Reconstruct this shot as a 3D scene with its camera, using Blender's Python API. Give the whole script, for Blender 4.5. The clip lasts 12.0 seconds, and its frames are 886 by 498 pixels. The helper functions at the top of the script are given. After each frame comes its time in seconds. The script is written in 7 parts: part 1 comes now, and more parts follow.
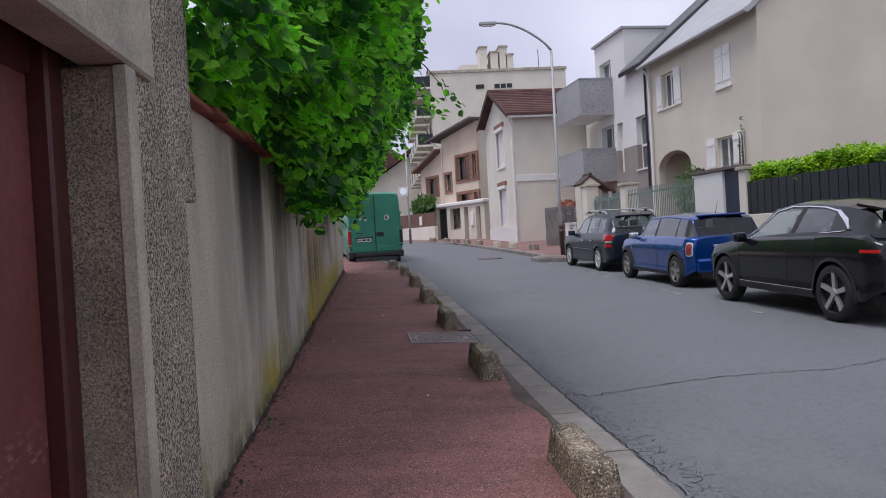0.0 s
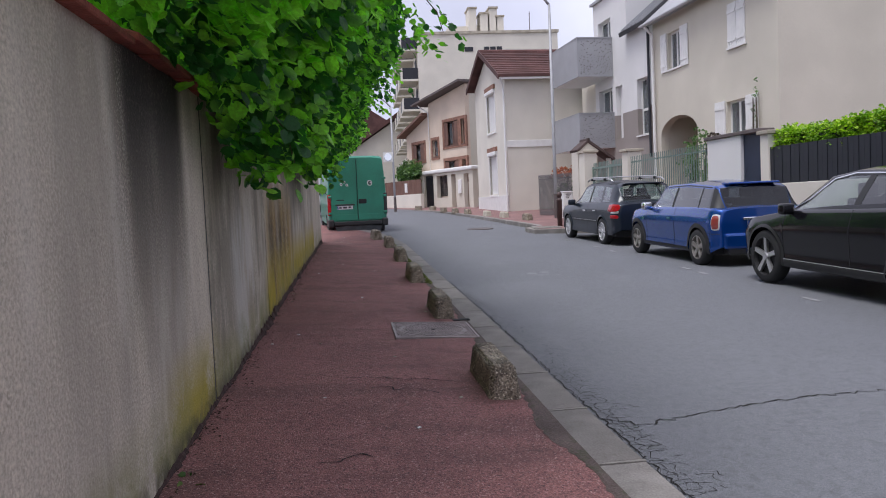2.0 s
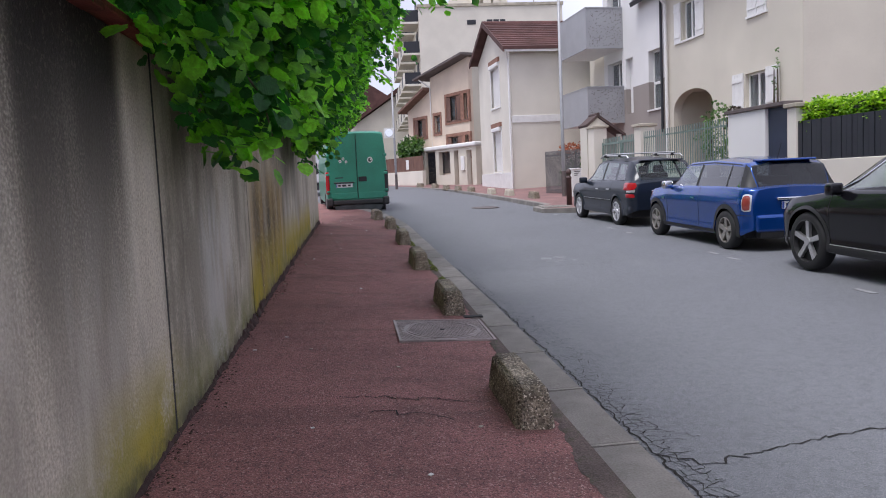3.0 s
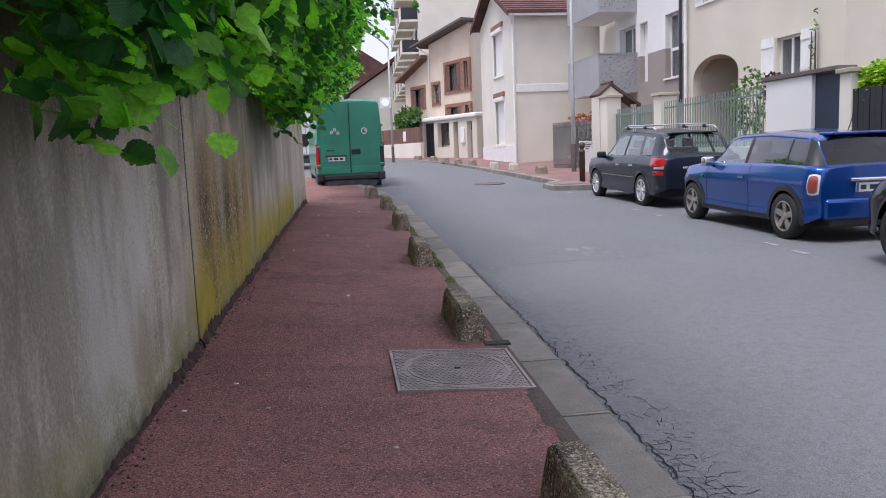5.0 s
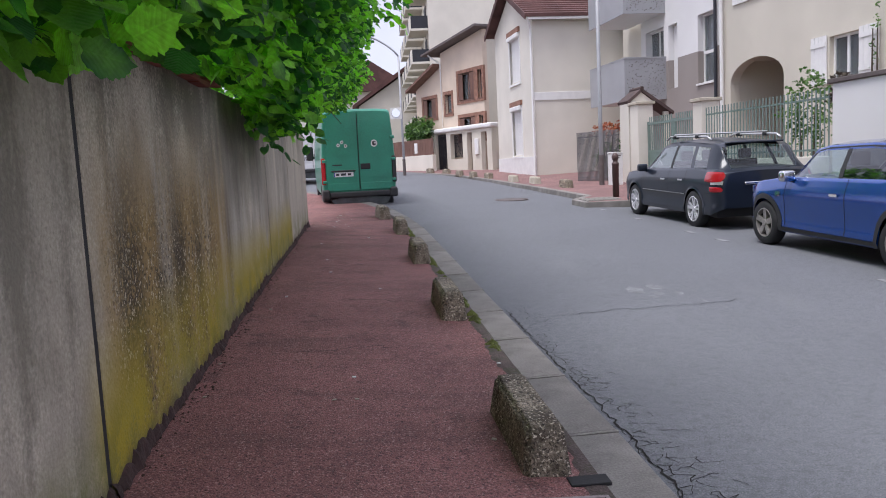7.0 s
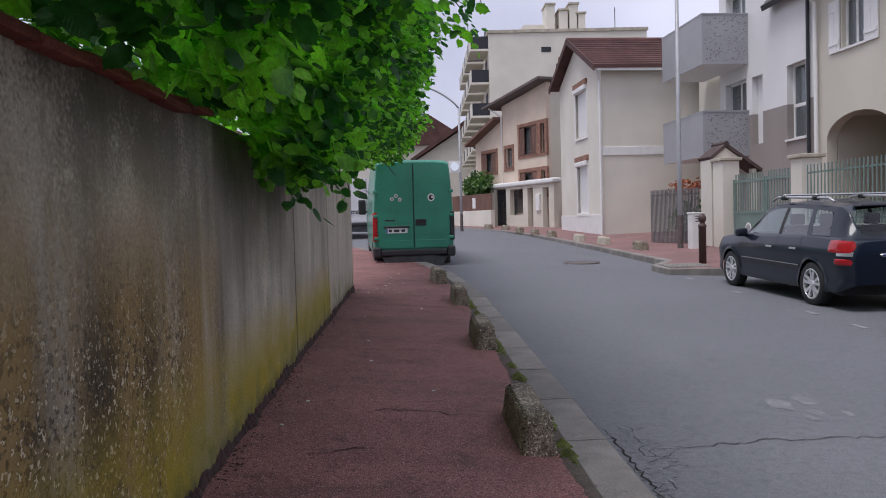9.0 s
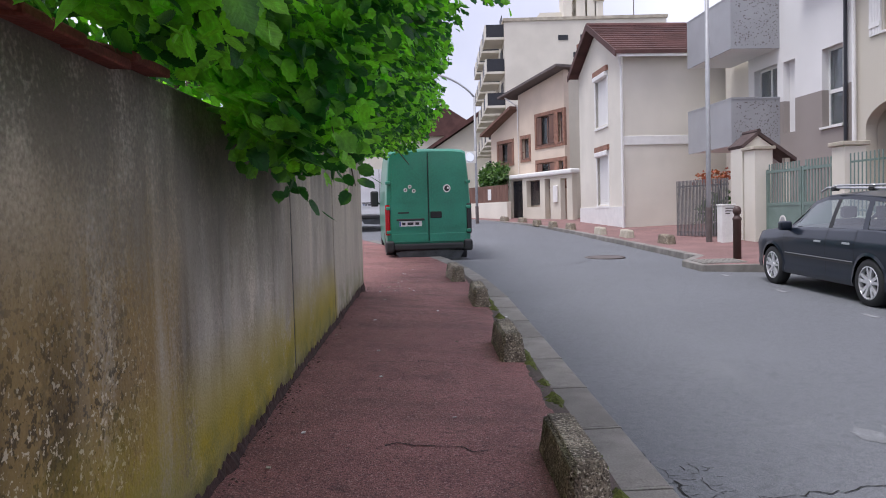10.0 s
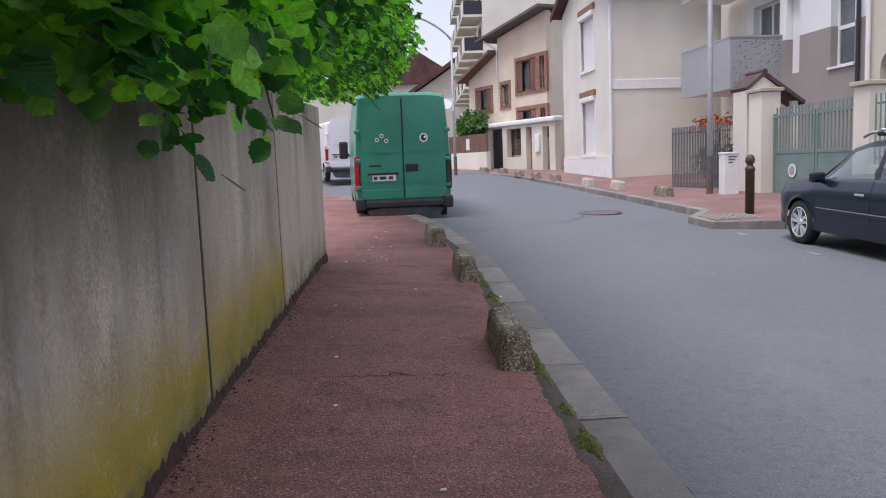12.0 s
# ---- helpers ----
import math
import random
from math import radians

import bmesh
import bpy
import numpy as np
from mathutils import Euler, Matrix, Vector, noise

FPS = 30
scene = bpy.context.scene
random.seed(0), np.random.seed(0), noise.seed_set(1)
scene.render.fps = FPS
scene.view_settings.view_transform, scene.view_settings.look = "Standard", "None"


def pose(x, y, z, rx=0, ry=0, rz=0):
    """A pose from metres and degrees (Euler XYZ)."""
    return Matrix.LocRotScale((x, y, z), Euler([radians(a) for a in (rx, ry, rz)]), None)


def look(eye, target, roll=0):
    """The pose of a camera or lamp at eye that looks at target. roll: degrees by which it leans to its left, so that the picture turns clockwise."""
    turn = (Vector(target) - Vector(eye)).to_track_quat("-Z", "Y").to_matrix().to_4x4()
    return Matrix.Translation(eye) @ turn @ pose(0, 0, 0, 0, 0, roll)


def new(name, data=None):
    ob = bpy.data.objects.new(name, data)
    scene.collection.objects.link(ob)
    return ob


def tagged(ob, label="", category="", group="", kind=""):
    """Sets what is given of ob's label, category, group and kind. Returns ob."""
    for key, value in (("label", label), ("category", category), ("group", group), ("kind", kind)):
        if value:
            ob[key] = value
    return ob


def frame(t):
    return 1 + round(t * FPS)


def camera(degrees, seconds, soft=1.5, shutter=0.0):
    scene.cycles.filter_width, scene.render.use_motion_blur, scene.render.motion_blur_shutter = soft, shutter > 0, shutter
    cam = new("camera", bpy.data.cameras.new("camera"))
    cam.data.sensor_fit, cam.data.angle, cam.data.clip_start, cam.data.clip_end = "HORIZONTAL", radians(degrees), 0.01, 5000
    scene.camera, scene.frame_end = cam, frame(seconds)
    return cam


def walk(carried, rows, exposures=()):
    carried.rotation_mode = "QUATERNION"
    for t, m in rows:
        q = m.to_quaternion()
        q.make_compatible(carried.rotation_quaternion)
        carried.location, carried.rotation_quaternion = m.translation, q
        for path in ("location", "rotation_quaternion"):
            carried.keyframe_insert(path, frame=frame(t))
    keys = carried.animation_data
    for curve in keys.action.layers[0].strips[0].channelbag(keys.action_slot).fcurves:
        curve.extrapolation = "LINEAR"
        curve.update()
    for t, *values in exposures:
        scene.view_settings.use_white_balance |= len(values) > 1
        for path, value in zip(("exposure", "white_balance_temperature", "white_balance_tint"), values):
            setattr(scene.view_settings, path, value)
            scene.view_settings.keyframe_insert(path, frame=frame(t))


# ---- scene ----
cam = camera(60.7, 12.0, soft=1.0)
METRES, EYE, TILT, LEAN, TURN = 12.0, 1.5, 0.0, 0.0, -4.9
ROWS = [
    (0.0, 0.0, 0.0, 0.0, -0.05, -0.81, 3.2),
    (0.5, -0.0063, 0.041, -0.0004, 0.56, -1.21, 2.84),
    (1.0, -0.006, 0.0866, -0.0015, -0.25, -1.52, 2.85),
    (1.5, -0.0075, 0.1213, -0.0001, -0.98, -2.27, 2.94),
    (2.0, -0.0077, 0.1659, -0.0001, -1.2, -3.26, 2.55),
    (2.5, -0.0078, 0.21, 0.0033, -2.21, -3.21, 2.62),
    (3.0, -0.0127, 0.2548, 0.0037, -1.12, -5.02, 2.58),
    (5.0, -0.02, 0.4214, 0.0082, -1.37, -7.13, 2.3),
    (5.5, -0.0211, 0.4602, 0.0105, -3.17, -8.27, 1.68),
    (6.0, -0.0203, 0.5095, 0.0112, -3.47, -7.98, 2.02),
    (6.5, -0.029, 0.555, 0.0125, -0.74, -7.08, 2.45),
    (7.0, -0.0341, 0.5942, 0.0154, -0.65, -6.27, 2.83),
    (9.0, -0.047, 0.7583, 0.0223, 3.56, -2.04, 1.57),
    (9.5, -0.0531, 0.7946, 0.0233, 3.0, -1.89, 1.3),
    (10.0, -0.0572, 0.8403, 0.0236, 4.6, -2.63, 1.56),
    (10.5, -0.0638, 0.8773, 0.0251, 3.91, -2.67, 1.63),
    (11.0, -0.0652, 0.9216, 0.0245, 3.07, -4.3, 2.14),
    (11.5, -0.0684, 0.9559, 0.0236, 3.68, -6.94, 2.36),
    (12.0, -0.0702, 0.9944, 0.0273, 2.81, -6.42, 2.15),
]
walk(cam, [(t, pose(0, 0, EYE, TILT, LEAN, TURN) @ pose(METRES * x, METRES * y, METRES * z, 90 + pitch, roll, yaw)) for t, x, y, z, yaw, pitch, roll in ROWS],
     [(0.0, 0.38), (1.0, 0.34), (1.5, 0.6), (2.5, 0.62), (3.0, 0.8), (5.0, 0.98), (7.0, 0.9), (8.5, 0.46), (9.0, 0.4), (9.5, 0.55), (10.0, 0.78), (10.5, 0.68), (11.0, 0.6), (11.5, 0.98), (12.0, 0.84)])

# ---- light ----
world = bpy.data.worlds.new("overcast")
scene.world = world
world.use_nodes = True
wn, wl = world.node_tree.nodes, world.node_tree.links
bg = wn["Background"]
sky = wn.new("ShaderNodeTexSky")
sky.sky_type = "NISHITA"
sky.sun_disc = False
sky.sun_elevation, sky.sun_rotation = radians(55), radians(200)
cl = wn.new("ShaderNodeTexNoise")
cl.inputs["Scale"].default_value, cl.inputs["Detail"].default_value = 2.2, 6
cr = wn.new("ShaderNodeValToRGB")
cr.color_ramp.elements[0].position, cr.color_ramp.elements[0].color = 0.32, (5.05, 5.12, 6.6, 1)
cr.color_ramp.elements[1].position, cr.color_ramp.elements[1].color = 0.68, (8.3, 8.33, 10.2, 1)
mx = wn.new("ShaderNodeMix")
mx.data_type = "RGBA"
mx.inputs["Factor"].default_value = 0.88
wl.new(cl.outputs["Fac"], cr.inputs["Fac"])
wl.new(sky.outputs["Color"], mx.inputs["A"])
wl.new(cr.outputs["Color"], mx.inputs["B"])
wl.new(mx.outputs["Result"], bg.inputs["Color"])
bg.inputs["Strength"].default_value = 0.085
sun = new("sun", bpy.data.lights.new("sun", "SUN"))
sun.data.energy, sun.data.angle, sun.data.color = 1.75, radians(25), (1.0, 0.98, 1.0)
sun.matrix_basis = look((0, 0, 60), (18, 14, 0))


# ---- materials ----
def mat(name, col, rough=0.8, var=0.2, scale=2.0, fine=60.0, bump=0.15, metal=0.0, col2=None, stretch=(1, 1, 1), coat=0.0, depth=0.01, fvar=None, rnd=0.0, lo=0.38, hi=0.66):
    """Two scales of variation over the base colour, with fine relief."""
    m = bpy.data.materials.new(name)
    m.use_nodes = True
    n, l = m.node_tree.nodes, m.node_tree.links
    b = n["Principled BSDF"]
    b.inputs["Roughness"].default_value, b.inputs["Metallic"].default_value = rough, metal
    b.inputs["Coat Weight"].default_value = coat
    b.inputs["Coat Roughness"].default_value = 0.06
    tc = n.new("ShaderNodeTexCoord")
    mp = n.new("ShaderNodeMapping")
    mp.inputs["Scale"].default_value = stretch
    l.new(tc.outputs["Object"], mp.inputs["Vector"])
    big = n.new("ShaderNodeTexNoise")
    big.inputs["Scale"].default_value, big.inputs["Detail"].default_value = scale, 5
    l.new(mp.outputs["Vector"], big.inputs["Vector"])
    small = n.new("ShaderNodeTexNoise")
    small.inputs["Scale"].default_value, small.inputs["Detail"].default_value = fine, 3
    l.new(tc.outputs["Object"], small.inputs["Vector"])
    r1 = n.new("ShaderNodeValToRGB")
    dark = col2 or tuple(c * (1 - var) for c in col)
    r1.color_ramp.elements[0].position, r1.color_ramp.elements[0].color = lo, (*dark, 1)
    r1.color_ramp.elements[1].position, r1.color_ramp.elements[1].color = hi, (*col, 1)
    l.new(big.outputs["Fac"], r1.inputs["Fac"])
    r2 = n.new("ShaderNodeMapRange")
    fv = var * 0.6 if fvar is None else fvar
    r2.inputs["From Min"].default_value, r2.inputs["From Max"].default_value = 0.3, 0.7
    r2.inputs["To Min"].default_value, r2.inputs["To Max"].default_value = 1 - fv, 1 + fv
    l.new(small.outputs["Fac"], r2.inputs["Value"])
    mul = n.new("ShaderNodeMix")
    mul.data_type, mul.blend_type = "RGBA", "MULTIPLY"
    mul.inputs["Factor"].default_value = 1
    l.new(r1.outputs["Color"], mul.inputs["A"])
    l.new(r2.outputs["Result"], mul.inputs["B"])
    out = mul.outputs["Result"]
    if rnd:
        oi = n.new("ShaderNodeObjectInfo")
        rr = n.new("ShaderNodeMapRange")
        rr.inputs["To Min"].default_value, rr.inputs["To Max"].default_value = 1 - rnd, 1 + rnd
        l.new(oi.outputs["Random"], rr.inputs["Value"])
        m2 = n.new("ShaderNodeMix")
        m2.data_type, m2.blend_type = "RGBA", "MULTIPLY"
        m2.inputs["Factor"].default_value = 1
        l.new(out, m2.inputs["A"])
        l.new(rr.outputs["Result"], m2.inputs["B"])
        out = m2.outputs["Result"]
    l.new(out, b.inputs["Base Color"])
    if bump:
        bp = n.new("ShaderNodeBump")
        bp.inputs["Strength"].default_value, bp.inputs["Distance"].default_value = bump, depth
        l.new(small.outputs["Fac"], bp.inputs["Height"])
        l.new(bp.outputs["Normal"], b.inputs["Normal"])
    return m


def overlay(m, col, scale, lo, hi, stretch=(1, 1, 1), zfade=None, amount=1.0, mask=None, yband=None, slope=0.0, grit=None, detail=7, soft=0.3):
    """Stains of another colour over a material; zfade: heights between which they fade out."""
    n, l = m.node_tree.nodes, m.node_tree.links
    b = n["Principled BSDF"]
    old = b.inputs["Base Color"].links[0].from_socket
    tc = n.new("ShaderNodeTexCoord")
    mp = n.new("ShaderNodeMapping")
    mp.inputs["Scale"].default_value = stretch
    l.new(tc.outputs["Object"], mp.inputs["Vector"])
    t = n.new("ShaderNodeTexNoise")
    t.inputs["Scale"].default_value, t.inputs["Detail"].default_value, t.inputs["Roughness"].default_value = scale, detail, 0.62
    l.new(mp.outputs["Vector"], t.inputs["Vector"])
    r = n.new("ShaderNodeMapRange")
    r.inputs["From Min"].default_value, r.inputs["From Max"].default_value = lo, hi
    r.inputs["To Max"].default_value = amount
    if grit:
        # pebbles break the stain's edge up
        g = n.new("ShaderNodeTexNoise")
        g.inputs["Scale"].default_value, g.inputs["Detail"].default_value = grit[0], 2
        l.new(tc.outputs["Object"], g.inputs["Vector"])
        ga = n.new("ShaderNodeMath")
        ga.operation = "MULTIPLY_ADD"
        ga.inputs[1].default_value = grit[1]
        l.new(g.outputs["Fac"], ga.inputs[0])
        l.new(t.outputs["Fac"], ga.inputs[2])
        gs = n.new("ShaderNodeMath")
        gs.operation = "SUBTRACT"
        gs.inputs[1].default_value = grit[1] * 0.5
        l.new(ga.outputs["Value"], gs.inputs[0])
        l.new(gs.outputs["Value"], r.inputs["Value"])
    else:
        l.new(t.outputs["Fac"], r.inputs["Value"])
    f = r.outputs["Result"]
    if zfade:
        sp = n.new("ShaderNodeSeparateXYZ")
        l.new(tc.outputs["Object"], sp.inputs["Vector"])
        hh = n.new("ShaderNodeMath")
        hh.operation = "MULTIPLY_ADD"
        hh.inputs[1].default_value = -slope
        l.new(sp.outputs["Y"], hh.inputs[0])
        l.new(sp.outputs["Z"], hh.inputs[2])
        r2 = n.new("ShaderNodeMapRange")
        r2.inputs["From Min"].default_value, r2.inputs["From Max"].default_value = zfade
        r2.inputs["To Min"].default_value, r2.inputs["To Max"].default_value = 1, 0
        l.new(hh.outputs["Value"], r2.inputs["Value"])
        mm = n.new("ShaderNodeMath")
        mm.operation = "MULTIPLY"
        l.new(f, mm.inputs[0])
        l.new(r2.outputs["Result"], mm.inputs[1])
        f = mm.outputs["Value"]
    if yband:
        # a stain with a place of its own along the wall
        sp2 = n.new("ShaderNodeSeparateXYZ")
        l.new(tc.outputs["Object"], sp2.inputs["Vector"])
        for edge, sgn in ((yband[0], 1), (yband[1], -1)):
            q = n.new("ShaderNodeMapRange")
            q.interpolation_type = "SMOOTHSTEP"
            q.inputs["From Min"].default_value, q.inputs["From Max"].default_value = edge - soft, edge + soft
            q.inputs["To Min"].default_value, q.inputs["To Max"].default_value = (0, 1) if sgn > 0 else (1, 0)
            l.new(sp2.outputs["Y"], q.inputs["Value"])
            m4 = n.new("ShaderNodeMath")
            m4.operation = "MULTIPLY"
            l.new(f, m4.inputs[0])
            l.new(q.outputs["Result"], m4.inputs[1])
            f = m4.outputs["Value"]
    if mask:
        # large patches in which the stain shows
        t2 = n.new("ShaderNodeTexNoise")
        t2.inputs["Scale"].default_value, t2.inputs["Detail"].default_value = mask[0], 2
        l.new(tc.outputs["Object"], t2.inputs["Vector"])
        r3 = n.new("ShaderNodeMapRange")
        r3.inputs["From Min"].default_value, r3.inputs["From Max"].default_value = mask[1], mask[2]
        l.new(t2.outputs["Fac"], r3.inputs["Value"])
        m3 = n.new("ShaderNodeMath")
        m3.operation = "MULTIPLY"
        l.new(f, m3.inputs[0])
        l.new(r3.outputs["Result"], m3.inputs[1])
        f = m3.outputs["Value"]
    mix = n.new("ShaderNodeMix")
    mix.data_type = "RGBA"
    l.new(f, mix.inputs["Factor"])
    l.new(old, mix.inputs["A"])
    mix.inputs["B"].default_value = (*col, 1)
    l.new(mix.outputs["Result"], b.inputs["Base Color"])
    return m


def glass(name, tint, rough=0.02):
    m = bpy.data.materials.new(name)
    m.use_nodes = True
    b = m.node_tree.nodes["Principled BSDF"]
    b.inputs["Base Color"].default_value = (*tint, 1)
    b.inputs["Roughness"].default_value = rough
    b.inputs["Transmission Weight"].default_value = 0.85
    b.inputs["IOR"].default_value = 1.45
    return m


def car_glass(name, tint):
    """A thin pane: clear tinted sheet with a mirror gloss that grows at a slant."""
    m = bpy.data.materials.new(name)
    m.use_nodes = True
    n, l = m.node_tree.nodes, m.node_tree.links
    tr, gl, mxs, lw, mr = n.new("ShaderNodeBsdfTransparent"), n.new("ShaderNodeBsdfGlossy"), n.new("ShaderNodeMixShader"), n.new("ShaderNodeLayerWeight"), n.new("ShaderNodeMapRange")
    tr.inputs["Color"].default_value = (*tint, 1)
    gl.inputs["Roughness"].default_value = 0.03
    lw.inputs["Blend"].default_value = 0.35
    mr.inputs["From Min"].default_value, mr.inputs["From Max"].default_value = 0.2, 1.0
    mr.inputs["To Min"].default_value, mr.inputs["To Max"].default_value = 0.07, 0.75
    l.new(lw.outputs["Facing"], mr.inputs["Value"])
    l.new(mr.outputs["Result"], mxs.inputs["Fac"])
    l.new(tr.outputs["BSDF"], mxs.inputs[1])
    l.new(gl.outputs["BSDF"], mxs.inputs[2])
    l.new(mxs.outputs["Shader"], n["Material Output"].inputs["Surface"])
    return m


def leafy(name, col, col2, trans=0.35, clump=2.2):
    """Leaves: each one its own green, with light passing through."""
    m = bpy.data.materials.new(name)
    m.use_nodes = True
    n, l = m.node_tree.nodes, m.node_tree.links
    b = n["Principled BSDF"]
    b.inputs["Roughness"].default_value = 0.5
    g = n.new("ShaderNodeNewGeometry")
    r = n.new("ShaderNodeValToRGB")
    r.color_ramp.elements[0].color, r.color_ramp.elements[1].color = (*col, 1), (*col2, 1)
    r.color_ramp.elements[0].position, r.color_ramp.elements[1].position = 0.34, 1.0
    tcc = n.new("ShaderNodeTexCoord")
    cn = n.new("ShaderNodeTexNoise")
    cn.inputs["Scale"].default_value, cn.inputs["Detail"].default_value = clump, 2
    l.new(tcc.outputs["Object"], cn.inputs["Vector"])
    cm = n.new("ShaderNodeMapRange")
    cm.inputs["From Min"].default_value, cm.inputs["From Max"].default_value = 0.36, 0.68
    cm.inputs["To Min"].default_value, cm.inputs["To Max"].default_value = -0.3, 0.85
    l.new(cn.outputs["Fac"], cm.inputs["Value"])
    ca = n.new("ShaderNodeMath")
    ca.operation = "MULTIPLY_ADD"
    ca.inputs[1].default_value = 0.75
    l.new(g.outputs["Random Per Island"], ca.inputs[0])
    l.new(cm.outputs["Result"], ca.inputs[2])
    l.new(ca.outputs["Value"], r.inputs["Fac"])
    # leaf_mottle: veins and blotches
    tcl = n.new("ShaderNodeTexCoord")
    nz = n.new("ShaderNodeTexNoise")
    nz.inputs["Scale"].default_value, nz.inputs["Detail"].default_value = 45, 4
    l.new(tcl.outputs["Object"], nz.inputs["Vector"])
    mr = n.new("ShaderNodeMapRange")
    mr.inputs["From Min"].default_value, mr.inputs["From Max"].default_value = 0.3, 0.7
    mr.inputs["To Min"].default_value, mr.inputs["To Max"].default_value = 0.8, 1.18
    l.new(nz.outputs["Fac"], mr.inputs["Value"])
    mv = n.new("ShaderNodeMix")
    mv.data_type, mv.blend_type = "RGBA", "MULTIPLY"
    mv.inputs["Factor"].default_value = 1
    l.new(r.outputs["Color"], mv.inputs["A"])
    l.new(mr.outputs["Result"], mv.inputs["B"])
    bpl = n.new("ShaderNodeBump")
    bpl.inputs["Strength"].default_value, bpl.inputs["Distance"].default_value = 0.5, 0.01
    # ribs: one down the middle, slanting ones to both sides, the blade quilted between them
    uvm, sep = n.new("ShaderNodeUVMap"), n.new("ShaderNodeSeparateXYZ")
    l.new(uvm.outputs["UV"], sep.inputs["Vector"])

    def calc(op, a, *rest):
        q = n.new("ShaderNodeMath")
        q.operation = op
        for i, v in enumerate((a, *rest)):
            if isinstance(v, (int, float)):
                q.inputs[i].default_value = v
            else:
                l.new(v, q.inputs[i])
        return q.outputs["Value"]

    au = calc("ABSOLUTE", sep.outputs["X"])
    fold = calc("PINGPONG", calc("MULTIPLY", calc("MULTIPLY_ADD", au, -0.75, sep.outputs["Y"]), 8.0), 0.5)
    rib = calc("MAXIMUM", calc("MULTIPLY_ADD", au, -30.0, 1.0), calc("MULTIPLY_ADD", fold, -7.0, 0.7))
    rib = calc("MAXIMUM", rib, 0.0)
    tone = calc("MULTIPLY_ADD", rib, 0.16, 0.97)
    mv2 = n.new("ShaderNodeMix")
    mv2.data_type, mv2.blend_type = "RGBA", "MULTIPLY"
    mv2.inputs["Factor"].default_value = 1
    l.new(mv.outputs["Result"], mv2.inputs["A"])
    l.new(tone, mv2.inputs["B"])
    mv = mv2
    l.new(calc("MULTIPLY_ADD", fold, 0.45, nz.outputs["Fac"]), bpl.inputs["Height"])
    l.new(bpl.outputs["Normal"], b.inputs["Normal"])
    tr = n.new("ShaderNodeBsdfTranslucent")
    br = n.new("ShaderNodeMix")
    br.data_type, br.blend_type = "RGBA", "MULTIPLY"
    br.inputs["Factor"].default_value = 1
    br.inputs["B"].default_value = (1.35, 1.75, 0.7, 1)
    l.new(mv.outputs["Result"], br.inputs["A"])
    l.new(mv.outputs["Result"], b.inputs["Base Color"])
    l.new(br.outputs["Result"], tr.inputs["Color"])
    ms = n.new("ShaderNodeMixShader")
    ms.inputs["Fac"].default_value = trans
    l.new(b.outputs["BSDF"], ms.inputs[1])
    l.new(tr.outputs["BSDF"], ms.inputs[2])
    l.new(ms.outputs["Shader"], n["Material Output"].inputs["Surface"])
    return m


M_ASPHALT = mat("asphalt", (0.147, 0.153, 0.167), 0.8, 0.10, 0.4, 160, 0.6, fvar=0.5, depth=0.008)
overlay(M_ASPHALT, (0.085, 0.088, 0.095), 15, 0.5, 0.66, amount=0.5)
overlay(M_ASPHALT, (0.06, 0.06, 0.064), 70, 0.56, 0.66, amount=0.6)
overlay(M_ASPHALT, (0.24, 0.24, 0.245), 95, 0.6, 0.67, amount=0.7, detail=3)
overlay(M_ASPHALT, (0.19, 0.195, 0.2), 0.8, 0.58, 0.75, stretch=(1, 0.4, 1), amount=0.35)
M_RED = mat("red_asphalt", (0.325, 0.14, 0.13), 0.8, 0.25, 0.8, 110, 0.9, fvar=0.5, depth=0.01)
overlay(M_RED, (0.06, 0.027, 0.027), 17, 0.5, 0.64, amount=0.3)
overlay(M_RED, (0.075, 0.034, 0.034), 2.2, 0.5, 0.72, amount=0.4)
overlay(M_RED, (0.05, 0.024, 0.024), 65, 0.54, 0.63, amount=0.75, detail=3)
overlay(M_RED, (0.05, 0.028, 0.025), 3.6, 0.58, 0.70, amount=0.5, grit=(50, 0.35), detail=5)
overlay(M_RED, (0.10, 0.05, 0.045), 1.3, 0.50, 0.62, stretch=(0.35, 1.6, 1), amount=0.4, detail=5, grit=(50, 0.2))
overlay(M_RED, (0.52, 0.33, 0.30), 70, 0.58, 0.65, amount=0.75, detail=3)
M_RED2 = mat("faded_red_asphalt", (0.25, 0.14, 0.13), 0.88, 0.25, 0.8, 120, 0.5, fvar=0.4, depth=0.008)
M_KERB = mat("kerb_stone", (0.26, 0.24, 0.22), 0.85, 0.3, 2.5, 90, 0.35, rnd=0.16)
overlay(M_KERB, (0.10, 0.085, 0.075), 4, 0.5, 0.68, amount=0.5, grit=(60, 0.3))
M_PATCH = mat("grey_patch", (0.13, 0.095, 0.085), 0.9, 0.4, 3, 90, 0.6, fvar=0.4)
overlay(M_PATCH, (0.05, 0.055, 0.03), 6, 0.5, 0.62, amount=0.7, grit=(60, 0.3))
M_MOSS = mat("kerb_moss", (0.13, 0.15, 0.035), 0.95, 0.5, 9, 70, 0.8, fvar=0.5)
M_MORTAR = mat("kerb_mortar", (0.28, 0.26, 0.235), 0.95, 0.3, 6, 60, 0.3)
M_FOOT = mat("dark_foot_strip", (0.06, 0.032, 0.028), 0.95, 0.4, 8, 60, 0.5)
M_PEBBLE = mat("pebble_concrete", (0.42, 0.35, 0.26), 0.9, 0.5, 9, 55, 1.0, fvar=0.75, depth=0.02, rnd=0.1)
